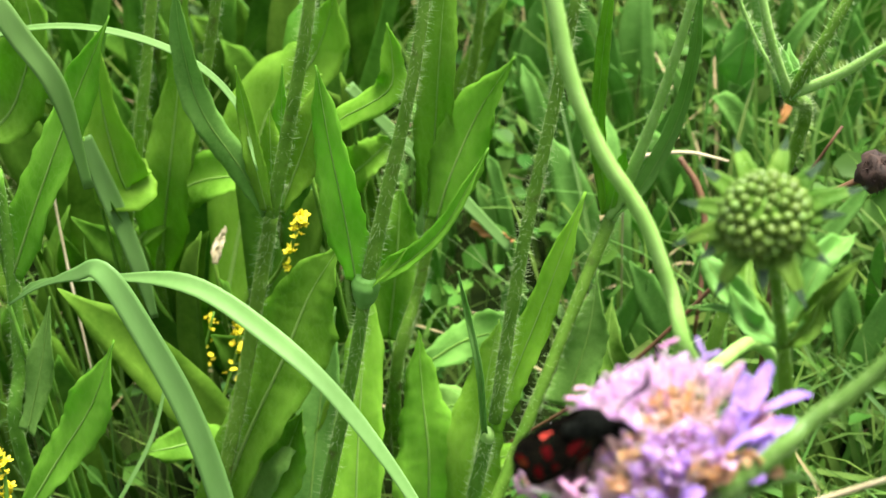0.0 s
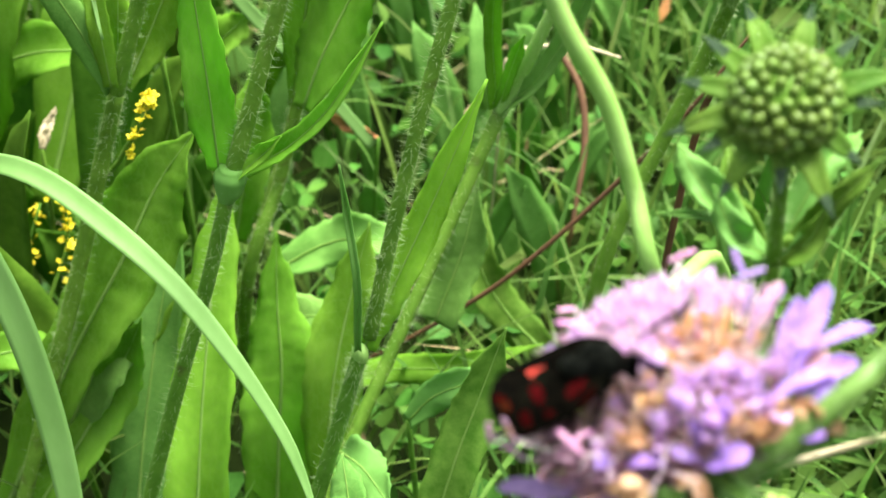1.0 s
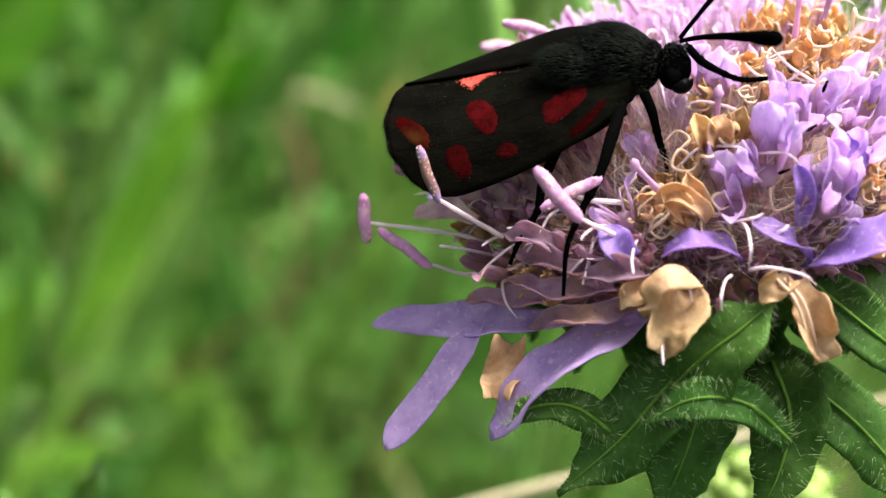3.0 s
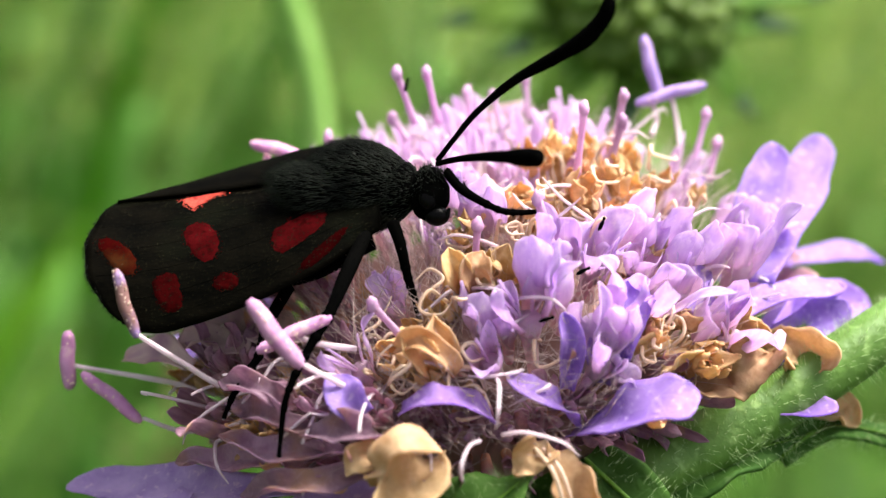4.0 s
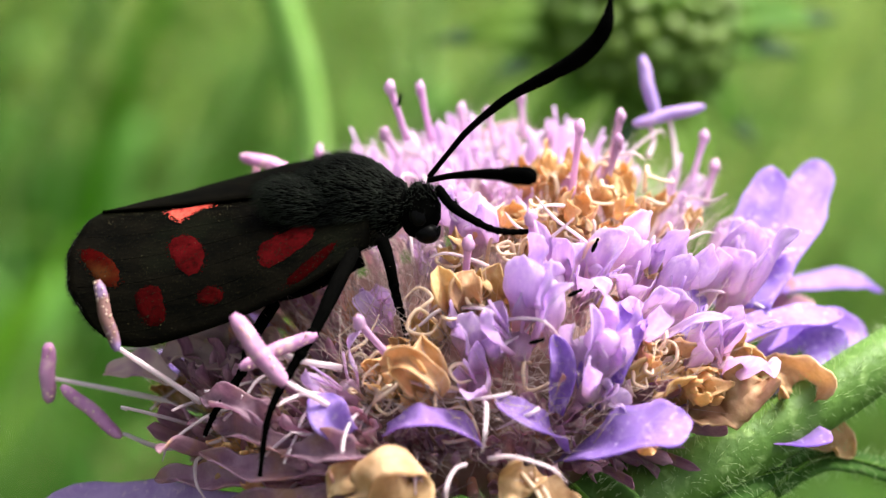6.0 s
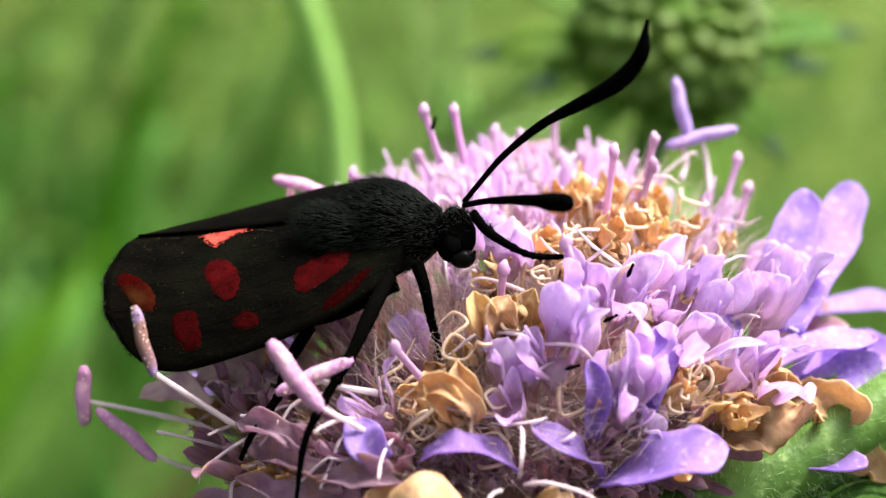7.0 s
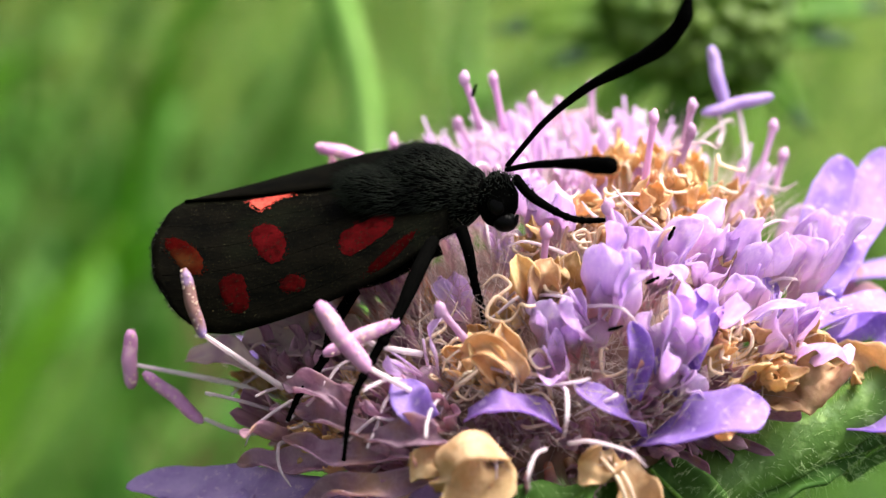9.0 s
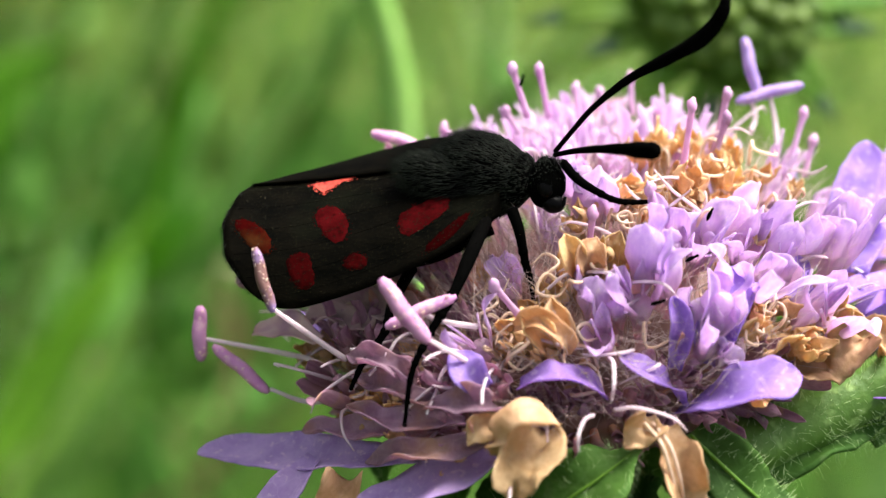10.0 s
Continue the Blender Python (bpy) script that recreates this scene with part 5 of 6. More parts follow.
    stamen(head, ((8.99, -5.00, -12.16), (6.75, -7.00, -10.65), (4.82, -8.40, -9.50)), ((1.99, -8.40, -6.01), (4.88, -8.40, -9.72)), 0.58)
    stamen(head, ((7.69, -5.00, -8.90), (5.44, -6.00, -8.50), (4.33, -6.50, -7.98)), ((2.27, -6.80, -8.91), (6.42, -6.80, -7.00)), 0.46, label="pink anther dusted with pollen")
    stamen(head, ((-0.38, -2.00, -11.17), (-2.84, -4.00, -9.32), (-4.46, -5.50, -8.05)), ((-5.65, -6.00, -4.31), (-4.49, -6.00, -8.18)), 0.40, ANTHER_DUSTY, "violet anther with rusty pollen")
    stamen(head, ((26.49, 11.00, 4.09), (26.95, 12.00, 5.27), (26.69, 12.30, 6.35)), ((26.12, 12.30, 10.78), (27.15, 12.30, 6.73)), 0.50, ANTHER_VIOLET, "violet anther with an orange scar")
    stamen(head, ((28.38, 11.00, 2.96), (28.29, 11.80, 4.88), (27.94, 12.00, 6.79)), ((25.58, 12.00, 6.26), (30.22, 12.00, 7.51)), 0.46, ANTHER_VIOLET, "violet anther")
    stamen(head, ((6.08, 10.00, 1.06), (4.95, 10.00, 2.37), (3.09, 10.00, 2.93)), ((0.32, 10.00, 3.60), (3.65, 10.00, 2.78)), 0.46)
    stamen(head, ((14.0, 22.0, 2.0), (16.5, 26.0, 5.5), (17.0, 27.2, 6.4)), ((15.2, 27.2, 6.2), (19.4, 27.4, 7.4)), 0.50)
    stamen(head, ((4.0, 20.0, -1.0), (1.5, 22.0, 1.5), (0.5, 22.5, 2.0)), ((-1.6, 22.5, 1.8), (1.2, 22.5, 1.7)), 0.46)
    # loose pale threads that curl over the florets
    for k in range(150):
        ang, r = rng.uniform(0, 6.28), 16.5 * math.sqrt(rng.random())
        a0, b0 = r * math.cos(ang), r * math.sin(ang)
        p, out = dome(a0, b0)
        if a0 > 7 and b0 < -5:
            continue
        p = p + out * rng.uniform(2.2, 3.8)
        side = Vector((rng.uniform(-1, 1), rng.uniform(-1, 1), rng.uniform(-0.6, 0.6))).normalized()
        ln, curl = rng.uniform(2.4, 5.0) * (0.6 if b0 > 6 or abs(a0) > 13 else 1.0), rng.uniform(-1, 1)
        q1 = p + out * ln * 0.35 + side * ln * 0.3
        q2 = p + out * ln * 0.45 + side * ln * 0.8 + out.cross(side) * curl * ln * 0.3
        q3 = q2 + side * ln * 0.25 - out * ln * rng.uniform(-0.3, 0.5) + out.cross(side) * curl * ln * 0.3
        if any(-9 < q.x < 11 and -7 < q.y < 3 and q.z > -8.2 + 0.3 * max(q.x, 0) for q in (q1, q2, q3)):
            continue  # the moth sits here
        bm = bmesh.new()
        tube(bm, mm(p, q1, q2, q3), [0.14 * MM, 0.12 * MM, 0.10 * MM, 0.04 * MM], n=14, sides=5)
        part("filament", bm, FILAMENT, head)
    for k in range(46):
        ang, r = rng.uniform(2.7, 4.6), rng.uniform(9.0, 15.5)
        p, out = dome(r * math.cos(ang), r * math.sin(ang))
        o = ACROSS * math.cos(ang) + AWAY * math.sin(ang)
        p = p + out * rng.uniform(0.5, 3.0)
        ln, curl = rng.uniform(2.0, 5.5), Vector((rng.uniform(-1, 1), rng.uniform(-0.8, 0.2), rng.uniform(-0.8, 0.8)))
        q1, q2 = p + o * ln * 0.35 + out * 0.9 + curl * 0.5, p + o * ln * 0.7 + out * rng.uniform(0.2, 1.4) + curl * 0.9
        q3 = q2 + (o + curl * 0.8) * ln * 0.3
        if max(q.z for q in (q1, q2, q3)) > -9.5:
            continue
        bm = bmesh.new()
        tube(bm, mm(p, q1, q2, q3), [0.13 * MM, 0.12 * MM, 0.11 * MM, 0.09 * MM], n=14, sides=5)
        part("filament", bm, FILAMENT, head)
    # large petals round the rim
    up, near = (0, -0.5, 0.9), (0, -1, 0.35)
    petal(head, ((19.84, -4.00, -13.92), (22.06, -7.00, -12.82), (24.45, -8.00, -11.81), (26.74, -7.60, -11.29)), [0.5, 1.3, 1.8, 1.7, 0.5], (0.1, -0.8, 0.9), "violet petal with a pale rim", seed=1)
    petal(head, ((20.12, -5.00, -13.33), (18.92, -6.50, -11.99), (17.44, -7.00, -11.13), (16.27, -6.00, -10.43)), [0.4, 1.0, 1.0, 0.4], up, seed=2)
    petal(head, ((30.99, 3.00, -5.36), (32.26, 6.50, -1.52), (33.71, 9.00, 1.42), (34.42, 10.00, 3.49)), [0.8, 1.3, 1.5, 1.2, 0.5], near, mat=RAY_PALE, seed=3, label="tall pale violet petal")
    petal(head, ((32.08, 4.00, -5.40), (34.59, 8.00, -1.17), (36.60, 11.00, 1.45), (38.23, 13.00, 4.17)), [0.9, 1.5, 1.8, 1.4, 0.5], near, mat=RAY_PALE, seed=4, label="tall pale violet petal")
    petal(head, ((29.37, 1.00, -7.85), (31.65, 2.00, -6.70), (34.56, 4.00, -6.11), (37.93, 6.00, -5.85)), [0.5, 1.1, 1.3, 0.5], up, seed=5)
    petal(head, ((33.00, 10.00, -4.92), (36.31, 13.00, -4.27), (40.56, 16.00, -3.78), (43.48, 18.00, -4.43)), [0.6, 1.2, 1.3, 0.5], up, seed=6, mat=RAY_PALE)
    petal(head, ((29.20, 1.00, -7.34), (27.64, -0.00, -6.25), (27.47, 1.00, -5.27), (28.80, 2.00, -4.82)), [0.4, 1.0, 1.2, 0.4], near, seed=7)
    petal(head, ((33.59, 6.00, -8.56), (35.88, 8.00, -7.60), (38.23, 10.00, -6.87), (41.02, 12.00, -7.20)), [0.6, 1.4, 1.5, 0.5], near, seed=8)
    petal(head, ((5.05, -4.00, -16.88), (0.29, -2.00, -17.37), (-3.34, 0.50, -17.53), (-7.03, 2.30, -17.54), (-10.14, 2.50, -17.64)), [0.6, 1.3, 1.7, 1.5, 0.5], (-0.1, -0.7, 0.9), seed=9, mat=LILAC_RAY)
    petal(head, ((-2.30, -1.00, -17.40), (-4.33, -2.00, -19.89), (-7.36, -2.00, -23.65), (-9.47, -2.00, -25.81)), [0.6, 1.2, 1.3, 1.3, 0.6], (-0.5, -0.9, 0.5), seed=10, mat=LILAC_RAY)
    petal(head, ((8.98, -5.00, -16.73), (4.92, -6.50, -18.27), (1.04, -6.00, -21.39), (-1.89, -5.00, -24.61)), [0.8, 1.9, 2.1, 1.7, 0.5], (-0.3, -0.6, 0.9), seed=11, wave=0.25, mat=LILAC_RAY)
    petal(head, ((21.65, -4.00, -10.96), (22.08, -4.50, -8.95), (23.13, -4.00, -7.01), (23.87, -3.00, -5.09)), [0.5, 1.3, 1.2, 0.3], near, seed=13, fold=0.5)
    petal(head, ((19.57, -5.00, -11.18), (19.78, -6.00, -8.82), (19.30, -6.00, -6.89)), [0.4, 0.7, 0.4], near, seed=14, fold=0.6)
    petal(head, ((8.02, -7.00, -12.57), (7.06, -7.00, -11.29), (6.89, -6.00, -10.27)), [0.8, 1.1, 0.3], near, seed=16, fold=0.4)
    petal(head, ((10.26, -7.00, -12.25), (12.13, -8.00, -11.50), (14.09, -7.00, -11.93), (15.43, -6.00, -13.01)), [0.6, 1.2, 1.1, 0.4], up, seed=17)
    for k, pts in enumerate((((7.04, -5.50, -14.69), (4.47, -6.00, -14.62), (2.15, -5.00, -14.50), (-0.25, -3.50, -13.99)), ((8.34, -6.00, -15.91), (5.79, -7.00, -16.24), (3.51, -6.00, -16.56), (1.10, -4.00, -17.21)),
                             ((5.41, -5.00, -13.79), (3.80, -5.50, -13.07), (1.76, -4.00, -12.60), (-0.05, -2.00, -12.17)), ((8.98, -6.50, -13.91), (7.71, -7.50, -13.46), (6.11, -7.00, -13.36), (4.47, -6.00, -13.82)),
                             ((3.02, -3.00, -15.71), (1.00, -2.50, -15.45), (-1.14, -1.00, -15.67), (-3.28, -0.00, -15.81)), ((3.76, -4.50, -12.22), (2.48, -5.00, -11.18), (1.10, -4.00, -11.12), (-0.30, -3.00, -10.73)))):
        petal(head, pts, [0.4, 0.7, 0.85, 0.6, 0.2], (-0.2, -0.8, 0.6), "fading mauve petal", MAUVE_RAY, 0.45, 0.45, 80 + k)
    # faded florets that hang over the rim in front
    for k in range(52):
        ang = -2.95 + 2.30 * (k % 26 + rng.uniform(0, 1)) / 26
        p, out = dome(15.0 * math.cos(ang), 15.0 * math.sin(ang))
        o = ACROSS * math.cos(ang) + AWAY * math.sin(ang)
        way = o * rng.uniform(0.5, 1.1) + AXIS * (rng.uniform(0.0, 0.6) if k < 26 else rng.uniform(0.5, 1.2))
        size, foot = rng.uniform(0.6, 0.85), p - o * 2.5 - AXIS * (2.2 if k < 26 else 0.6)
        if (foot + way.normalized() * 4 * size - Vector((16.3, -8.8, -13.3))).length < 4.5:
            continue  # the rim is bare here
        ob = part("floret", fading[k % 8], None, head)
        ob.matrix_basis = Matrix.Translation(foot * MM) @ way.to_track_quat("Z", "Y").to_matrix().to_4x4() @ Matrix.Scale(size, 4)
    for k in range(18):
        ang = rng.uniform(0.1, 2.9) if k < 11 else rng.uniform(-0.5, 0.3)
        a, b = 17.5 * math.cos(ang), 17.5 * math.sin(ang)
        p, out = dome(a, b)
        o = (ACROSS * a + AWAY * b).normalized()
        ln = rng.uniform(4, 6.5)
        lift = rng.uniform(0.0, 0.7)
        petal(head, (p, p + o * ln * 0.5 + AXIS * ln * lift * 0.6, p + o * ln + AXIS * ln * lift), [0.6, 1.5, 1.3, 0.4], AXIS - o * 0.5, seed=30 + k, mat=RAY_PALE if k % 3 else PETAL)
    # withered petals hanging over the rim
    bm = bmesh.new()
    ribbon(bm, mm((9.10, -8.60, -16.10), (8.85, -9.40, -15.10), (9.10, -9.80, -13.95), (10.20, -10.00, -13.10), (11.60, -9.70, -13.35), (12.45, -8.90, -14.25)), [0.5 * MM, 0.75 * MM, 1.05 * MM, 1.2 * MM, 1.0 * MM, 0.25 * MM], (-0.15, -0.55, 0.82), n=26, across=9, fold=-0.35, thick=0.00016, wave=0.12, seed=50)
    part("petal", bm, TAN_PALE, head, "curled hood of a tan withered petal")
    petal(head, ((11.60, -7.00, -14.90), (11.00, -8.60, -15.90), (10.20, -9.20, -17.20), (9.62, -8.80, -19.30)), [0.9, 1.75, 1.3, 0.12], near, "pointed tan withered petal", TAN_PALE, 0.2, 0.45, 51)
    petal(head, ((9.43, -7.00, -14.67), (8.23, -8.00, -14.69), (7.01, -8.00, -15.74)), [0.5, 0.9, 0.15], near, "pointed tan withered petal", TAN_PALE, 0.2, 0.3, 59)
    petal(head, ((19.02, -6.50, -14.62), (19.49, -7.50, -16.15), (19.95, -7.50, -18.13), (20.89, -7.00, -19.88)), [0.7, 1.1, 1.2, 1.0], near, "crumpled tan withered petal", TAN_PALE, 0.8, 0.5, 52)
    petal(head, ((18.53, -6.30, -14.30), (17.34, -7.50, -14.90), (16.31, -7.50, -15.78)), [0.5, 0.9, 0.3], near, "crumpled tan withered petal", TAN_PALE, 0.6, 0.4, 53)
    for q in (0.0, 0.45):
        bm = bmesh.new()
        tube(bm, mm((17.6 + q, -7.3, -14.3), (18.5 + q, -8.4, -15.4), (19.1 + q, -8.5, -17.2), (19.4 + q, -8.3, -18.6)), [0.14 * MM, 0.13 * MM, 0.10 * MM], n=14, sides=5)
        part("filament", bm, CREAM, head)
    petal(head, ((26.44, 0.00, -10.86), (28.11, -2.00, -11.17), (30.12, -2.00, -10.66), (31.69, -1.00, -9.24)), [0.5, 1.1, 1.3, 0.8], near, "crumpled tan withered petal", TAN_PALE, 1.0, 0.4, 54)
    petal(head, ((32.22, 3.00, -9.57), (33.39, 2.00, -9.14), (34.44, 2.00, -10.18), (33.74, 2.00, -11.40)), [0.6, 1.2, 1.2, 0.6], near, "crumpled tan withered petal", TAN_PALE, 0.8, 0.6, 55)
    petal(head, ((23.76, -2.00, -10.83), (25.27, -3.00, -9.73), (27.11, -2.00, -8.82)), [0.6, 1.2, 0.8], near, "crumpled tan withered petal", TAN, 0.9, 0.5, 56)
    petal(head, ((9.95, -6.00, -8.82), (11.21, -7.00, -8.42), (12.83, -6.50, -9.42), (13.18, -6.00, -10.43)), [0.3, 0.6, 0.6, 0.1], near, "pointed tan withered floret", TAN, 0.3, 0.5, 57)
    for k, pts in enumerate((((11.95, -5.00, -10.27), (11.10, -6.50, -8.91), (10.26, -6.50, -7.70)),
                             ((12.90, -5.00, -9.94), (12.30, -6.00, -8.30), (12.03, -6.00, -6.97)),
                             ((13.74, -3.00, -5.68), (13.27, -4.50, -4.42), (12.95, -4.00, -3.17)),
                             ((14.66, -3.00, -5.73), (14.52, -4.50, -4.40), (14.89, -4.00, -3.37)),
                             ((16.09, -2.00, -5.18), (16.01, -3.00, -4.02), (16.32, -3.00, -3.03)))):
        petal(head, pts, [0.5, 0.85, 0.12], near, "pointed tan withered floret", TAN, 0.2, 0.45, 90 + k)
    petal(head, ((-0.10, -2.50, -18.60), (-0.90, -4.00, -20.40), (-1.45, -4.00, -21.92)), [0.8, 1.4, 0.7], near, "crumpled tan withered petal", TAN_PALE, 0.9, 0.4, 58)
    petal(head, ((34.0, 3.5, -12.2), (36.1, 4.5, -13.0), (37.5, 4.5, -13.6), (38.4, 4.0, -14.3)), [0.9, 1.2, 1.1, 0.5], near, "crumpled tan withered petal", TAN_PALE, 0.5, 0.5, 60)
    petal(head, ((30.3, 2.0, -10.2), (34.4, 4.0, -8.9), (36.4, 5.0, -7.9), (38.1, 5.0, -6.9)), [0.6, 1.3, 1.5, 0.8], near, seed=61)
    for k, pts in enumerate((((1.22, -1.00, -9.26), (-1.13, 1.00, -8.56), (-3.45, 2.00, -9.05)),
                             ((2.61, -2.00, -8.68), (0.17, 2.00, -7.75), (-1.99, 3.00, -7.99)),
                             ((-2.22, 0.00, -10.20), (-4.82, 2.00, -9.51), (-6.68, 3.00, -9.94)),
                             ((4.27, -2.00, -8.67), (2.07, 2.00, -7.56), (0.56, 4.00, -7.33)))):
        petal(head, pts, [0.5, 1.0, 0.9, 0.5], (-0.2, -0.7, 0.7), "fading cream and pink petal", CREAM_PETAL, 0.4, 0.4, 70 + k)
    # crowded faded florets and husks below the tail of the moth
    for k in range(30):
        foot = Vector((rng.uniform(-0.5, 9.5), rng.uniform(0.5, 4.5), rng.uniform(-14.2, -12.0)))
        foot.z += 0.16 * foot.x
        way = Vector((rng.uniform(-0.7, 0.1), rng.uniform(-0.8, -0.2), rng.uniform(0.5, 1.0)))
        ob = part("withered_floret" if k % 3 == 0 else "floret", dry[k % 5] if k % 3 == 0 else fading[k % 8], None, head)
        ob.matrix_basis = Matrix.Translation(foot * MM) @ way.to_track_quat("Z", "Y").to_matrix().to_4x4() @ Matrix.Scale(rng.uniform(0.5, 0.72), 4)
    # small husks at the rim
    for k in range(22):
        ang = rng.uniform(-2.9, -0.1)
        if -1.75 < ang < -1.15:
            continue  # dark bracts show here
        p, out = dome(15.5 * math.cos(ang), 15.5 * math.sin(ang))
        ob = part("withered_floret", dry[k % 5], None, head)
        ob.matrix_basis = Matrix.Translation((p + out * 1.0) * MM) @ (out + Vector((0, -0.3, rng.uniform(-0.8, 0.3)))).to_track_quat("Z", "Y").to_matrix().to_4x4() @ Matrix.Scale(rng.uniform(0.6, 0.9), 4)
    # bristles between the florets
    bm = bmesh.new()
    for k in range(4200):
        ang, r = rng.uniform(0, 6.28) if k % 3 else rng.uniform(2.6, 5.6), 15.5 * math.sqrt(rng.random())
        p, out = dome(r * math.cos(ang), r * math.sin(ang))
        way = (out + Vector((rng.uniform(-0.8, 0.8), rng.uniform(-0.8, 0.8), rng.uniform(-0.6, 0.6)))).normalized()
        q = (p + out * rng.uniform(0.8, 3.6)) * MM
        side = way.orthogonal().normalized() * 0.000032
        v = [bm.verts.new(q + side), bm.verts.new(q - side), bm.verts.new(q + way.cross(side)), bm.verts.new(q + way * rng.uniform(2.2, 4.6) * MM)]
        for i in range(3):
            bm.faces.new((v[i], v[(i + 1) % 3], v[3]))
    part("bristles", bm, BRISTLE, head, "fine pale calyx bristles", kind="stuff")
    # green bracts below
    for k in range(26):
        ang = k * 2 * math.pi / 13 + rng.uniform(-0.16, 0.16) + (0.24 if k > 12 else 0)
        o = ACROSS * math.cos(ang) + AWAY * math.sin(ang)
        ln = rng.uniform(8.5, 11.5)
        p = HEART - AXIS * (5.6 if k < 13 else 6.9) + o * (7.5 if k < 13 else 5.5)
        front = max(0.0, -math.sin(ang + 0.3))
        pts = [p, p + o * ln * 0.45 - AXIS * (0.5 + 2 * front), p + o * ln * (0.85 - 0.25 * front) - AXIS * (rng.uniform(0.5, 3.0) + 1.5 * front), p + o * ln * (1.05 - 0.35 * front) - AXIS * (rng.uniform(1.5, 5.0) + 1.5 * front)]
        bm = bmesh.new()
        ribbon(bm, mm(*pts), [1.3 * MM, 1.9 * MM, 1.3 * MM, 0.1 * MM], AXIS * 0.6 + o * 0.5 * front - o * 0.4 * (1 - front), n=16, across=6, fold=0.25, thick=0.0003, wave=0.9, seed=k, crumple=0.30)
        ob = part("bract", bm, INVOLUCRE, head, "dark green pointed bract")
        bm = bmesh.new()
        hairs(bm, mm(*pts), [0.3 * MM, 0.3 * MM, 0.2 * MM], 90, 0.0008, 500 + k, thick=0.000025)
        part("hair", bm, HAIR, ob, kind="stuff")
    for k, (pts, w) in enumerate((
            (((10.13, -4.0, -22.56), (12.33, -6.5, -19.78), (14.90, -7.5, -17.69), (17.88, -7.0, -15.39)), (2.4, 3.0, 2.3, 0.1)),
            (((18.45, -5.0, -25.85), (15.41, -7.0, -22.76), (11.85, -7.5, -22.10), (8.42, -7.0, -23.69)), (0.8, 1.5, 1.4, 0.1)),
            (((20.63, -4.0, -15.40), (23.47, -5.0, -17.98), (26.46, -4.5, -20.49), (28.87, -4.0, -21.79)), (1.6, 2.1, 1.5, 0.1)),
            (((7.01, -4.0, -25.51), (4.08, -6.0, -22.68), (1.24, -6.5, -22.33), (-0.72, -6.0, -23.77)), (0.8, 1.3, 1.0, 0.1)),
            (((15.45, -1.0, -18.69), (10.97, -4.5, -21.15), (7.03, -5.0, -25.15), (2.55, -5.0, -28.80)), (2.2, 3.0, 2.6, 0.2)),
            (((17.95, -1.0, -21.08), (18.62, -4.0, -24.00), (17.87, -4.5, -27.66), (16.10, -4.0, -31.68)), (1.8, 2.6, 2.2, 0.2)),
            (((18.53, 0.0, -21.43), (22.91, -2.0, -24.96), (25.89, -2.0, -28.50), (28.41, -1.5, -32.24)), (1.6, 2.4, 2.0, 0.2)),
            (((12.68, -1.0, -20.74), (12.40, -3.5, -23.79), (11.10, -4.0, -27.44), (9.26, -4.0, -31.28)), (2.2, 2.9, 2.4, 0.2)),
            (((20.0, 1.0, -17.50), (25.5, 0.0, -17.20), (30.5, 0.5, -15.60), (34.0, 1.0, -14.80)), (1.4, 2.0, 1.4, 0.1)),
            (((33.2, 3.0, -16.2), (36.2, 4.0, -14.5), (40.0, 5.0, -15.0), (43.8, 6.0, -16.6)), (0.6, 0.9, 0.7, 0.05)),
            (((31.0, 2.5, -10.6), (33.2, 3.6, -9.0), (35.2, 4.6, -8.2)), (0.7, 1.0, 0.1)))):
        bm = bmesh.new()
        ribbon(bm, mm(*pts), [x * MM for x in w], (-0.15, -0.85, 0.5), n=22, across=10, fold=0.14, thick=0.0003, wave=0.40, seed=k, tooth=0.03, crumple=0.10)
        ob = part("bract", bm, INVOLUCRE, head, "broad dark green hairy bract below the head")
        bm = bmesh.new()
        tube(bm, [Vector(q) * MM + Vector((0, -0.00025, 0.00015)) for q in pts], [0.16 * MM, 0.12 * MM, 0.03 * MM], n=16, sides=5)
        part("midrib", bm, STALK, ob)
        bm = bmesh.new()
        hairs(bm, mm(*pts), [w[0] * 0.8 * MM, w[1] * 0.9 * MM, w[2] * 0.9 * MM, 0.1 * MM], 420, 0.0010, 600 + k, thick=0.000016)
        part("hair", bm, HAIR, ob, kind="stuff")
    bm = bmesh.new()
    ball(bm, (HEART - AXIS * 6.8) * MM, (9.5 * MM, 9.5 * MM, 3.6 * MM), turn, lump=0.15)
    part("receptacle", bm, INVOLUCRE, head, "green receptacle under the florets")
    # the stem that arches away to the side
    line = mm(HEART - AXIS * 10, (22.42, 1.50, -17.05), (27.60, 0.80, -15.30), (32.30, 1.50, -12.95), (36.60, 2.50, -10.40), (41.00, 4.00, -7.80), (50.50, 8.00, -2.90))
    inv = PERCH.inverted()
    line += [inv @ Vector((0.090, 0.03, 0.445)), inv @ Vector((0.125, 0.05, 0.36)), inv @ Vector((0.135, 0.06, 0.0))]
    bm = bmesh.new()
    tube(bm, line, [2.6 * MM, 2.0 * MM, 1.8 * MM, 1.7 * MM, 1.5 * MM, 1.6 * MM], n=70, sides=14)
    ob = part("stem", bm, FLOWER_STEM, head, "hairy green arching stem")
    bm = bmesh.new()
    hairs(bm, line[:7], [2.5 * MM, 1.95 * MM, 1.75 * MM, 1.6 * MM], 1700, 0.0011, 77, thick=0.000020)
    part("hair", bm, HAIR, ob, kind="stuff")


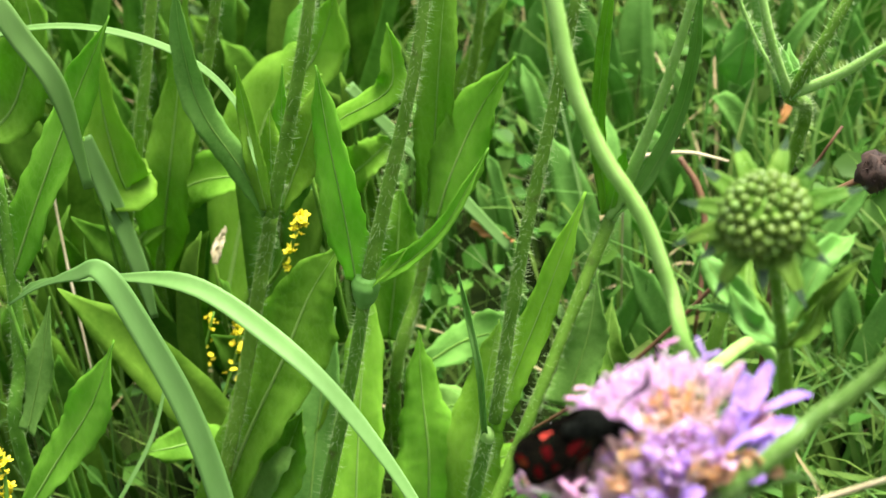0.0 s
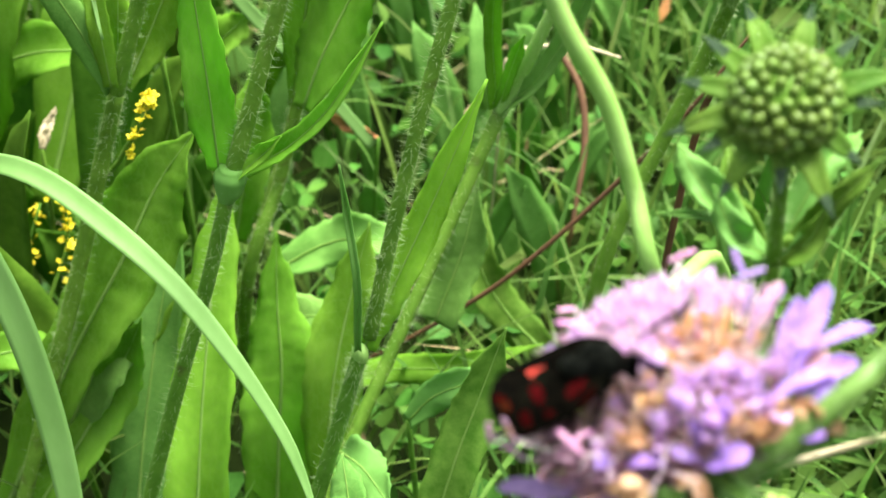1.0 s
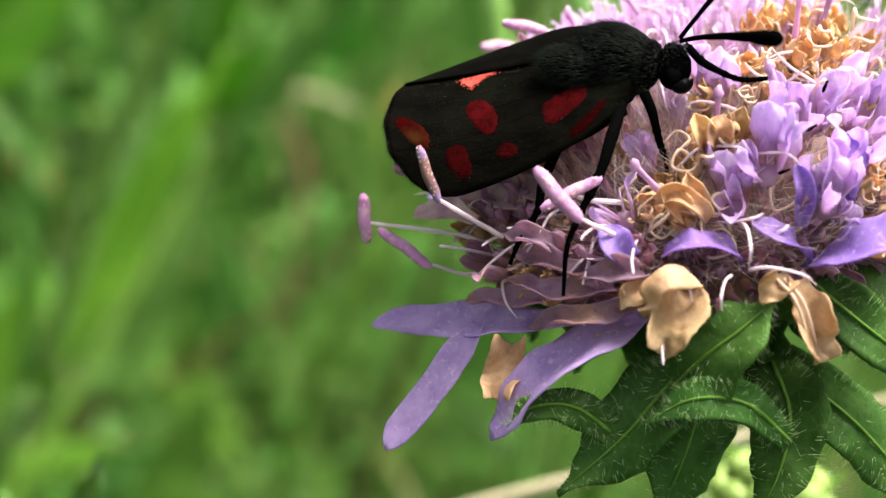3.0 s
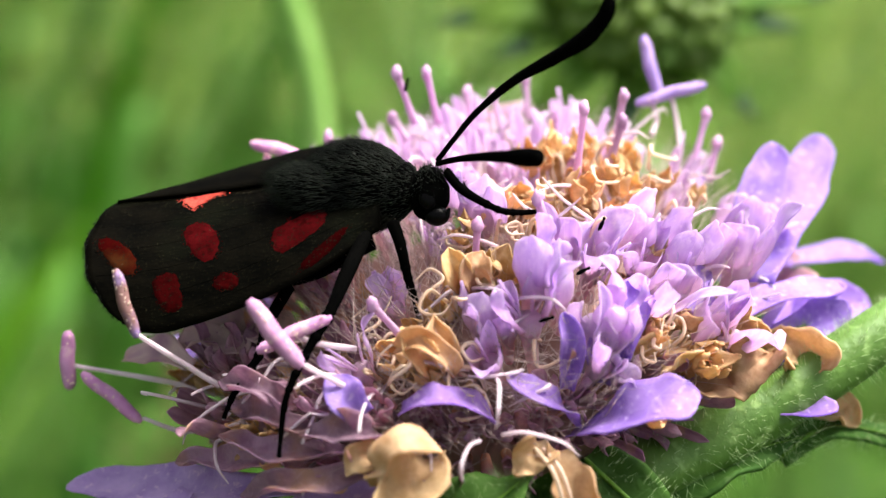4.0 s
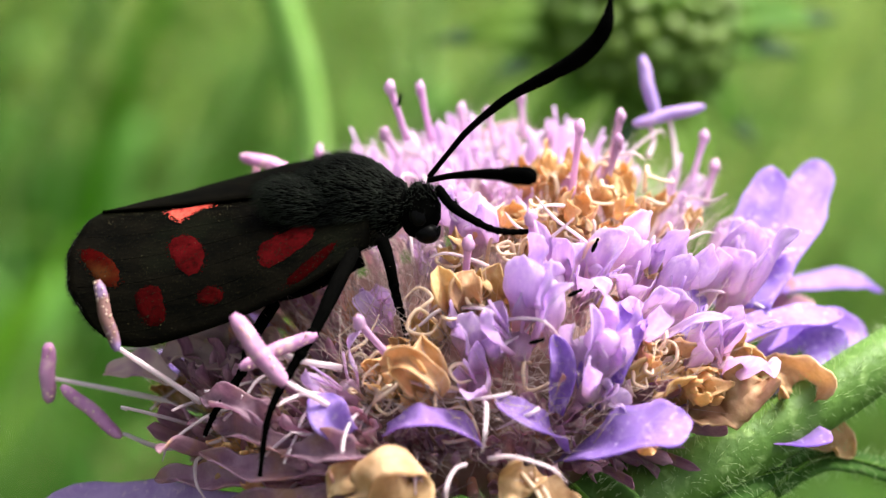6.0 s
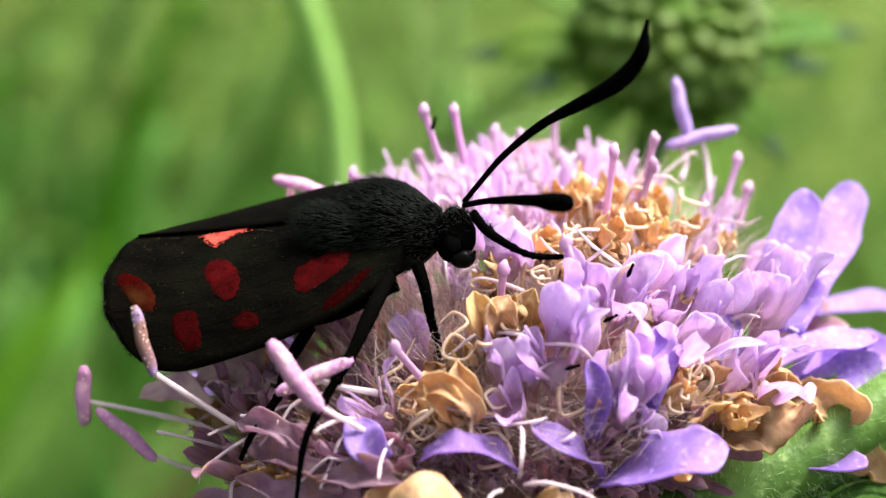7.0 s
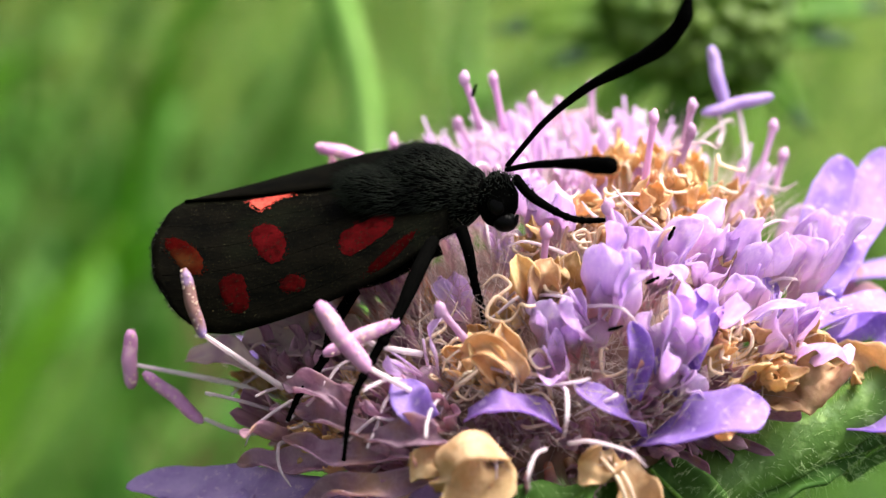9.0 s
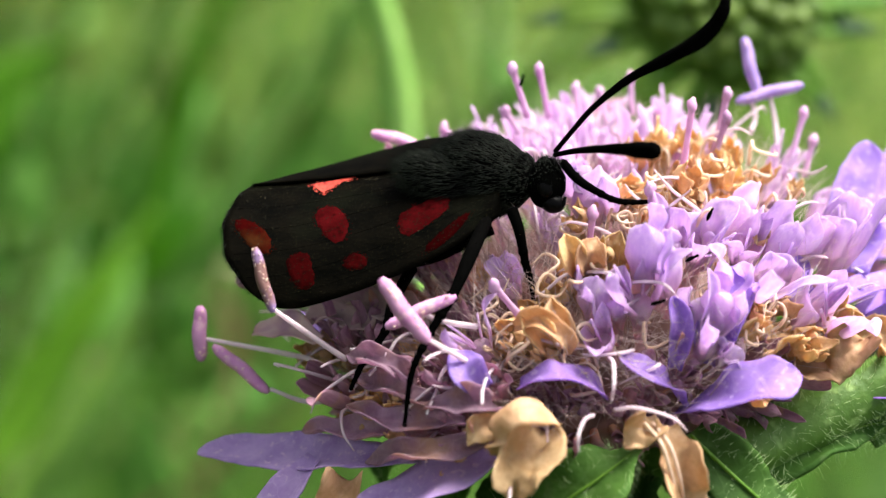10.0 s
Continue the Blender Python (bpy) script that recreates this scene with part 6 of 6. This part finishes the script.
# wing outline, tail to shoulder, in millimetres: the ridge and the lower edge
RIDGE = [(-6.69, 1.10, -0.44), (-3.41, 1.10, -0.16), (0.74, 1.10, 0.32), (4.88, 1.00, 0.94), (9.02, 0.50, 1.45)]
LOWER = [(-5.80, -4.00, -7.94), (-3.12, -4.40, -7.91), (1.13, -4.40, -6.60), (5.38, -4.00, -4.55), (9.00, -2.50, -2.17)]
RIDGE_LINE, LOWER_LINE = spline(RIDGE, 40), spline(LOWER, 40)


def wing_place(s, v, lift=0.0, bulge=True):
    """A place on the folded wing: s from tail to shoulder, v from ridge to lower edge."""
    a, b = RIDGE_LINE, LOWER_LINE
    k = min(int(s * 40), 39)
    f = s * 40 - k
    p = a[k].lerp(a[k + 1], f).lerp(b[k].lerp(b[k + 1], f), v)
    if bulge:
        p = p + Vector(((-1.85 * math.sin(math.pi * min(1, v) ** 0.88) ** 0.80 + 1.1 * v ** 7 - 0.07 * math.sin(23 * v)) * max(0, 1 - s * 2.2) ** 2, 0, 0))
    p = p + Vector((0, -0.9 * math.sin(math.pi * v), 0.15 * math.sin(math.pi * v)))
    return p + Vector((0, -0.8, 0.45)).normalized() * lift


def wing_spot(bm, s, v, rs, rv, turn, power=2.0, seed=0):
    """A rounded scale patch lying on the wing."""
    c = bm.verts.new(wing_place(s, v, 0.10) * MM)
    rows = []
    for ring in (0.5, 0.85, 1.0):
        row = []
        for k in range(28):
            a = 2 * math.pi * k / 28
            ca, sa = math.cos(a), math.sin(a)
            q = (abs(ca) ** power + abs(sa) ** power) ** (-1 / power) * ring * (1 + 0.09 * math.sin(2 * a + 1.3 * seed) + 0.06 * math.sin(3 * a + seed) + 0.05 * math.sin(11 * a + seed))
            du, dv = q * ca * rs, q * sa * rv
            x, y = du * math.cos(turn) - dv * math.sin(turn), du * math.sin(turn) + dv * math.cos(turn)
            row.append(bm.verts.new(wing_place(min(1, max(0, s + x / 14.5)), min(1.0, max(0, v + y / 7.5)), 0.10 if ring < 1 else 0.02) * MM))
        rows.append(row)
    for k in range(28):
        bm.faces.new((c, rows[0][k], rows[0][(k + 1) % 28]))
        for a, b in ((0, 1), (1, 2)):
            bm.faces.new((rows[a][k], rows[b][k], rows[b][(k + 1) % 28], rows[a][(k + 1) % 28]))


def wing_scales(bm, places, size, seed):
    """Single scales lying loosely on the wing, at places of s and v."""
    rng = random.Random(seed)
    for s, v in places:
        if not (0.01 < s < 0.98 and 0.02 < v < 0.97):
            continue
        c, e = wing_place(s, v, 0.13), wing_place(min(1, s + 0.02), v, 0.13 + rng.uniform(-0.01, 0.03))
        f = wing_place(s, min(1, v + 0.03), 0.13)
        x, y = (e - c).normalized() * size * rng.uniform(0.7, 1.5), (f - c).normalized() * size * rng.uniform(0.5, 0.9)
        bm.faces.new([bm.verts.new((c + q) * MM) for q in (x, y, -x, -y)])


def moth():
    m = thing("burnet_moth", "black burnet moth with red wing spots, resting on the flower", "moth", at=PERCH)
    rng = random.Random(5)
    # near forewing with its spots and veins
    bm = bmesh.new()
    sheet(bm, lambda u, v: wing_place(u, v) * MM, 40, 16, 0.00012)
    wing = part("forewing", bm, WING, m, "black forewing with red spots")
    for k, (s, v, rs, rv, turn, mat, power) in enumerate((
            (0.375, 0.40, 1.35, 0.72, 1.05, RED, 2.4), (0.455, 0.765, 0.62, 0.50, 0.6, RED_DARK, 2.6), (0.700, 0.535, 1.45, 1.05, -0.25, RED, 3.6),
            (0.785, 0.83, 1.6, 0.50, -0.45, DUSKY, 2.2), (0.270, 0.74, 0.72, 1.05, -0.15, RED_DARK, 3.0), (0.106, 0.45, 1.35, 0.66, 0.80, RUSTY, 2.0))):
        bm = bmesh.new()
        wing_spot(bm, s, v, rs, rv, turn, power, k)
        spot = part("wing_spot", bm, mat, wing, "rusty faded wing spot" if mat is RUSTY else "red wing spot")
        for dark in (0, 1):
            places = []
            for _ in range(80):
                a, q = rng.uniform(0, 6.283), rng.gauss(1.01, 0.045) if not dark else rng.gauss(0.97, 0.05)
                x, y = q * rs * math.cos(a), q * rv * math.sin(a)
                places.append((s + (x * math.cos(turn) - y * math.sin(turn)) / 14.5, v + (x * math.sin(turn) + y * math.cos(turn)) / 7.5))
            bm = bmesh.new()
            wing_scales(bm, places[::2], 0.036, 70 + 2 * k + dark)
            part("dusting", bm, WING if dark else mat, spot, kind="stuff")
    bm = bmesh.new()
    tri = [(0.285, 0.034), (0.450, 0.0), (0.385, 0.052), (0.335, 0.120)]
    verts = [bm.verts.new(wing_place(s, v, 0.12) * MM) for s, v in tri]
    bm.faces.new(verts)
    bmesh.ops.subdivide_edges(bm, edges=bm.edges[:], cuts=3, use_grid_fill=True)
    wedge = part("wing_spot", bm, LIT_RED, wing, "red wing wedge, its top highlight painted in coral")
    bm = bmesh.new()
    edge = [(tri[k], tri[(k + 1) % 4]) for k in range(4)]
    places = []
    for k in range(170):
        (s0, v0), (s1, v1) = edge[k % 4]
        f = rng.random()
        places.append((s0 + (s1 - s0) * f + rng.gauss(0, 0.006), v0 + (v1 - v0) * f + rng.gauss(0, 0.012)))
    wing_scales(bm, places, 0.055, 99)
    part("dusting", bm, LIT_RED, wedge, kind="stuff")
    bm = bmesh.new()
    wing_scales(bm, [(rng.random(), rng.random() ** 1.4) for _ in range(2400)], 0.034, 90)
    part("dusting", bm, SCALE, wing, kind="stuff")
    bm = bmesh.new()
    wing_scales(bm, [(rng.uniform(0.05, 0.9), abs(rng.gauss(0.02, 0.07)) + 0.02) for _ in range(60)] + [(rng.random(), rng.random()) for _ in range(24)], 0.026, 91)
    part("dusting", bm, GLINT, wing, "sparse golden scales", kind="stuff")
    for v0, v1 in ((0.10, 0.22), (0.25, 0.42), (0.45, 0.60), (0.66, 0.78), (0.85, 0.92)):
        bm = bmesh.new()
        pts = [wing_place(0.03 + 0.9 * k / 8, v0 + (v1 - v0) * (1 - k / 8) - 0.1 * (k / 8) * (v0 - 0.4), 0.04) * MM for k in range(9)]
        tube(bm, pts, [0.035 * MM, 0.04 * MM, 0.04 * MM], n=24, sides=5)
        part("vein", bm, WING, wing)
    bm = bmesh.new()
    hairs(bm, [wing_place(0.0, k / 8) * MM for k in range(9)], [0.00004] * 2, 420, 0.00020, 9, thick=0.00003)
    part("fringe", bm, FUR, wing, kind="stuff")
    # far forewing, its upper side seen as a strip above the ridge
    top = [Vector(q) for q in ((-6.76, 1.60, -0.44), (-4.95, 2.40, 0.12), (-2.23, 3.20, 0.97), (1.25, 3.80, 2.04), (5.14, 3.80, 3.00), (9.03, 2.40, 2.64))]
    ridge, crest = spline(RIDGE, 30), spline(top, 30)

    def far(u, v):
        k = round(u * 30)
        a, b = ridge[k] + Vector((0, -0.25, 0.10)), crest[k]
        if v < 0.45:
            p = a.lerp(b, v / 0.45)
            return (p + Vector((0, 0, 0.25 * math.sin(math.pi * v / 0.45) * min(1, u * 4)))) * MM
        f = (v - 0.45) / 0.55
        return (b + Vector((-0.8 * f * (1 - u), 5.0 * f * (0.4 + 0.6 * (1 - u)), -4.6 * f * (0.5 + 0.5 * (1 - u)) - 1.2 * f * f))) * MM

    bm = bmesh.new()
    sheet(bm, far, 30, 16, 0.00012)
    part("forewing", bm, WING, m, "black forewing folded over the back")
    # abdomen under the wings
    bm = bmesh.new()
    tube(bm, mm((-4.03, 0.50, -4.56), (0.12, 0.20, -4.03), (4.23, -0.00, -3.00), (7.99, -0.00, -1.46)), [0.8 * MM, 1.9 * MM, 2.3 * MM, 2.0 * MM], n=22, sides=14)
    part("abdomen", bm, BLACK, m)
    # furry thorax and collar
    for name, c, radii, spin, count, ln in (("thorax", (7.92, -0.20, 0.52), (3.3, 2.3, 2.55), -0.28, 5600, 0.75), ("tegula", (5.80, -1.00, -0.03), (3.3, 1.3, 1.5), -0.30, 3200, 0.9), ("collar", (10.19, -1.20, 0.07), (1.0, 1.5, 1.75), -0.3, 900, 0.5)):
        bm = bmesh.new()
        turn = Matrix.Rotation(-spin, 3, "Y")
        c = Vector(c)
        ball(bm, c * MM, [r * MM for r in radii], turn, rings=14, sides=20, lump=0.06)
        body = part(name, bm, BLACK, m, "furry black " + ("shoulder flap" if name == "tegula" else name))
        bm = bmesh.new()
        for _ in range(count):
            d = Vector((rng.gauss(0, 1), rng.gauss(0, 1), rng.gauss(0, 1))).normalized()
            q = c + turn @ Vector((d.x * radii[0], d.y * radii[1], d.z * radii[2]))
            way = (d * 0.55 + Vector((-0.9, rng.uniform(-0.3, 0.3), rng.uniform(-0.3, 0.3)))).normalized()
            side = way.orthogonal().normalized() * 0.02
            v = [bm.verts.new(w * MM) for w in (q + side, q - side, q + way.cross(side), q + way * ln * rng.uniform(0.5, 1.2))]
            for i in range(3):
                bm.faces.new((v[i], v[(i + 1) % 3], v[3]))
        part("fur", bm, FUR, body, "short black fur", kind="stuff")
    # head with eyes and mouthparts
    c = Vector((11.85, -2.00, -0.10))
    bm = bmesh.new()
    ball(bm, c * MM, (1.20 * MM, 1.25 * MM, 1.60 * MM), lump=0.12, rings=12, sides=16)
    head = part("head", bm, BLACK, m)
    bm = bmesh.new()
    hairs(bm, mm(c - Vector((0.9, 0, -0.6)), c + Vector((0.9, 0, 0.4))), [0.9 * MM, 1.2 * MM, 0.9 * MM], 420, 0.00045, 41, lean=-0.3, thick=0.00003)
    part("fur", bm, FUR, head, kind="stuff")
    for q in ((11.79, -2.95, -0.31), (12.17, -0.80, 0.07)):
        bm = bmesh.new()
        ball(bm, Vector(q) * MM, (0.58 * MM, 0.30 * MM, 0.72 * MM), rings=10, sides=14)
        part("eye", bm, EYE, head, "glossy black eye")
    bm = bmesh.new()
    ball(bm, Vector((12.28, -2.40, -1.37)) * MM, (0.75 * MM, 0.7 * MM, 0.6 * MM), rings=10, sides=14)
    tube(bm, mm((12.40, -2.60, -1.17), (12.83, -2.70, -1.44), (12.99, -2.80, -0.94)), [0.25 * MM, 0.18 * MM, 0.1 * MM], n=8, sides=6)
    part("mouthparts", bm, EYE, head)
    # clubbed antennae, ringed
    for pts, radii in ((((12.35, -2.20, 1.84), (13.32, -3.00, 3.05), (14.58, -4.00, 4.49), (16.60, -5.50, 6.10), (18.87, -7.00, 7.28), (20.48, -8.20, 8.23), (21.48, -9.00, 9.50), (21.82, -9.20, 11.29)),
                        [0.16, 0.16, 0.19, 0.27, 0.40, 0.50, 0.44, 0.14]),
                       (((12.34, -2.60, 1.63), (13.43, -4.00, 1.80), (14.63, -6.00, 1.82), (15.92, -8.00, 1.74), (16.89, -9.60, 1.61), (17.51, -10.60, 1.53)), [0.16, 0.18, 0.24, 0.34, 0.50, 0.52])):
        bm = bmesh.new()
        tube(bm, mm(*pts), [r * MM for r in radii], n=60, sides=12)
        ball(bm, Vector(pts[-1]) * MM, (radii[-1] * 0.98 * MM,) * 3, rings=8, sides=12)
        ob = part("antenna", bm, BLACK, m, "club-shaped black antenna")
        line = spline(pts, 46)
        bm = bmesh.new()
        for k in range(6, 46):
            t = (line[k] - line[k - 1]).normalized() * 0.05
            r = along(radii, k / 46) * 1.05 * MM
            tube(bm, mm(line[k] - t, line[k], line[k] + t), [r * 0.97, r, r * 0.97], n=2, sides=10)
        part("antenna_ring", bm, BLACK, ob, kind="stuff")
    # legs in their joints
    for pts, radii in ((((12.84, -2.50, 1.16), (13.81, -3.00, 0.06), (15.79, -3.20, -1.04), (17.12, -3.20, -1.23), (18.69, -3.00, -1.10)), [0.32, 0.30, 0.20, 0.17, 0.13]),
                       (((12.82, -0.50, 1.33), (13.59, -0.80, 0.65), (14.26, -1.00, -0.17)), [0.25, 0.22, 0.10]),
                       (((9.74, -2.50, -1.77), (10.20, -3.00, -3.10), (10.60, -2.50, -4.94), (11.02, -1.80, -6.32), (11.31, -1.10, -7.81)), [0.42, 0.36, 0.26, 0.20, 0.14]),
                       (((8.17, -2.50, -2.44), (7.20, -5.00, -4.67), (6.26, -6.50, -6.85), (4.83, -7.00, -9.38), (3.87, -7.00, -11.61), (3.49, -7.00, -14.64)), [0.45, 0.48, 0.36, 0.26, 0.20, 0.13]),
                       (((3.60, -1.00, -5.52), (2.53, -3.00, -7.58), (2.07, -3.60, -9.35), (0.75, -3.60, -11.33), (0.07, -3.40, -12.84)), [0.40, 0.38, 0.26, 0.20, 0.13])):
        radii = [r * 0.93 for r in radii]
        bm = bmesh.new()
        tube(bm, mm(*pts), [r * MM for r in radii], n=28, sides=9)
        ob = part("leg", bm, BLACK, m)
        bm = bmesh.new()
        hairs(bm, mm(*pts), [r * MM for r in radii], 150, 0.0003, 60 + len(radii), lean=0.6, thick=0.00002)
        for k, q in enumerate(spline(pts, 12)[5:]):
            ball(bm, q * MM, (along(radii, (k + 5) / 12) * 1.25 * MM,) * 3, rings=5, sides=8)
        part("leg_joints", bm, BLACK, ob)


def tiny_beetles():
    for place, way in (((10.46, 6.10, 6.90), (0.3, 0, 1)), ((21.62, -4.20, -1.99), (0.4, 0, 0.9)), ((20.41, -5.20, -4.61), (1, 0, 0.5)), ((18.20, -7.20, -7.22), (1, 0, 0.3))):
        b = thing("tiny_beetle", "tiny black beetle sitting on a floret", "beetle", "tiny beetles on the flower", at=PERCH @ Matrix.Translation(Vector(place) * MM) @ Vector(way).to_track_quat("Z", "Y").to_matrix().to_4x4())
        bm = bmesh.new()
        ball(bm, (0, 0, 0), (0.16 * MM, 0.13 * MM, 0.36 * MM), rings=8, sides=10)
        part("abdomen", bm, BLACK, b)
        bm = bmesh.new()
        ball(bm, (0, 0, 0.42 * MM), (0.12 * MM, 0.10 * MM, 0.13 * MM), rings=6, sides=8)
        part("head", bm, BLACK, b)


# ---------------------------------------------------------------- the meadow
ground()
plants()
yellow_spike([(-0.1872, 0.2790, 0.2193), (-0.1892, 0.2719, 0.2118), (-0.1970, 0.2702, 0.1975), (-0.2191, 0.2770, 0.1514)], 26, 0.0021, 0.0042, 1)
yellow_spike([(-0.2307, 0.2867, 0.1602), (-0.2291, 0.2801, 0.1437), (-0.2339, 0.2698, 0.1258), (-0.2363, 0.2617, 0.1094)], 30, 0.0018, 0.0060, 2)
yellow_spike([(-0.2466, 0.2960, 0.1465), (-0.2509, 0.2873, 0.1302), (-0.2548, 0.2802, 0.1156), (-0.2562, 0.2704, 0.0968)], 20, 0.0018, 0.0060, 3)
yellow_spike([(-0.2420, 0.1342, 0.2207), (-0.2420, 0.1316, 0.2095), (-0.2431, 0.1285, 0.1983), (-0.2519, 0.1296, 0.1715)], 30, 0.0018, 0.0035, 4)
bud_head()
other_stems()
flower()
moth()
tiny_beetles()
clover(900, (-0.9, 0.7, 0.25, 1.5), 21)
herbs(520, (-0.80, 0.02, 0.26, 1.0), 22, (0.08, 0.21), (0.005, 0.013), SHADED_LEAF, "undergrowth_leaves", "broad green leaves of the meadow undergrowth", True)
weeds(5200, (-0.6, 0.5, 0.25, 1.1), (0.005, 0.075), (0.006, 0.018), 24, CLOVER, "low_weeds", "small green leaves of low weeds")
weeds(2600, (-0.9, 0.8, 0.5, 1.6), (0.005, 0.09), (0.008, 0.026), 25, GRASS, "weed_leaves", "yellowish green leaves of low weeds")
herbs(80, (-0.24, 0.02, 0.40, 0.72), 27, (0.05, 0.11), (0.004, 0.010), LEAF_DARK, "low_leaves", "dark green leaves low between the stalks")
herbs(120, (-0.9, 0.8, 0.5, 1.8), 23, (0.04, 0.12), (0.004, 0.012), LEAF_DARK, "low_herbs", "dark green low herbs between the grass")
grass("meadow_grass", 22000, (-1.0, 0.8, 0.22, 1.7), (0.05, 0.16), (0.0007, 0.0018), 31, GRASS, "thick green meadow grass",
      keep=lambda x, y, r: x > -0.07 or y > 0.75 or r.random() < 0.42)
grass("sunlit_grass", 6500, (-0.5, 0.75, 0.85, 1.75), (0.06, 0.16), (0.0012, 0.0026), 37, LIT_GRASS, "paler meadow grass behind the stalks")
grass("far_grass", 9000, (-2.2, 2.2, 1.5, 4.0), (0.08, 0.22), (0.0012, 0.0030), 32, LIT_GRASS, "meadow grass further off")
grass("meadow_turf", 3600, (0.0, 0.45, 0.28, 0.95), (0.04, 0.14), (0.0018, 0.0042), 35, GRASS, "broad-bladed green meadow grass", bend=1.2)
grass("fallen_grass", 700, (-0.9, 0.7, 0.3, 1.5), (0.03, 0.12), (0.0006, 0.0013), 33, GRASS_DRY, "dry fallen grass between the green", bend=2.2)
grass("outer_grass", 16000, (-5.0, 5.0, -4.5, 6.0), (0.06, 0.20), (0.003, 0.007), 36, LIT_GRASS, "meadow grass all round", keep=lambda x, y, r: math.hypot(x, y - 0.6) > 1.5)
grass("near_grass", 5000, (-0.9, 0.9, -0.9, 0.22), (0.04, 0.14), (0.0007, 0.0018), 34, GRASS, "short green grass below the flower")


def motions():
    """The lens is focused on the stalks at first, then pulled to the flower."""
    stalks, bloom = pose(-0.10, 0.20, 0.27), pose(0.009, -0.003, 0.409)
    walk(focus_point, [(0, stalks), (0.6, stalks), (1.1, pose(-0.09, 0.18, 0.28)), (1.5, pose(-0.025, 0.082, 0.358)), (1.8, pose(0.0, 0.036, 0.387)), (2.2, pose(0.008, 0.012, 0.402)), (3.3, bloom), (6.0, bloom), (10.0, bloom)])


motions()
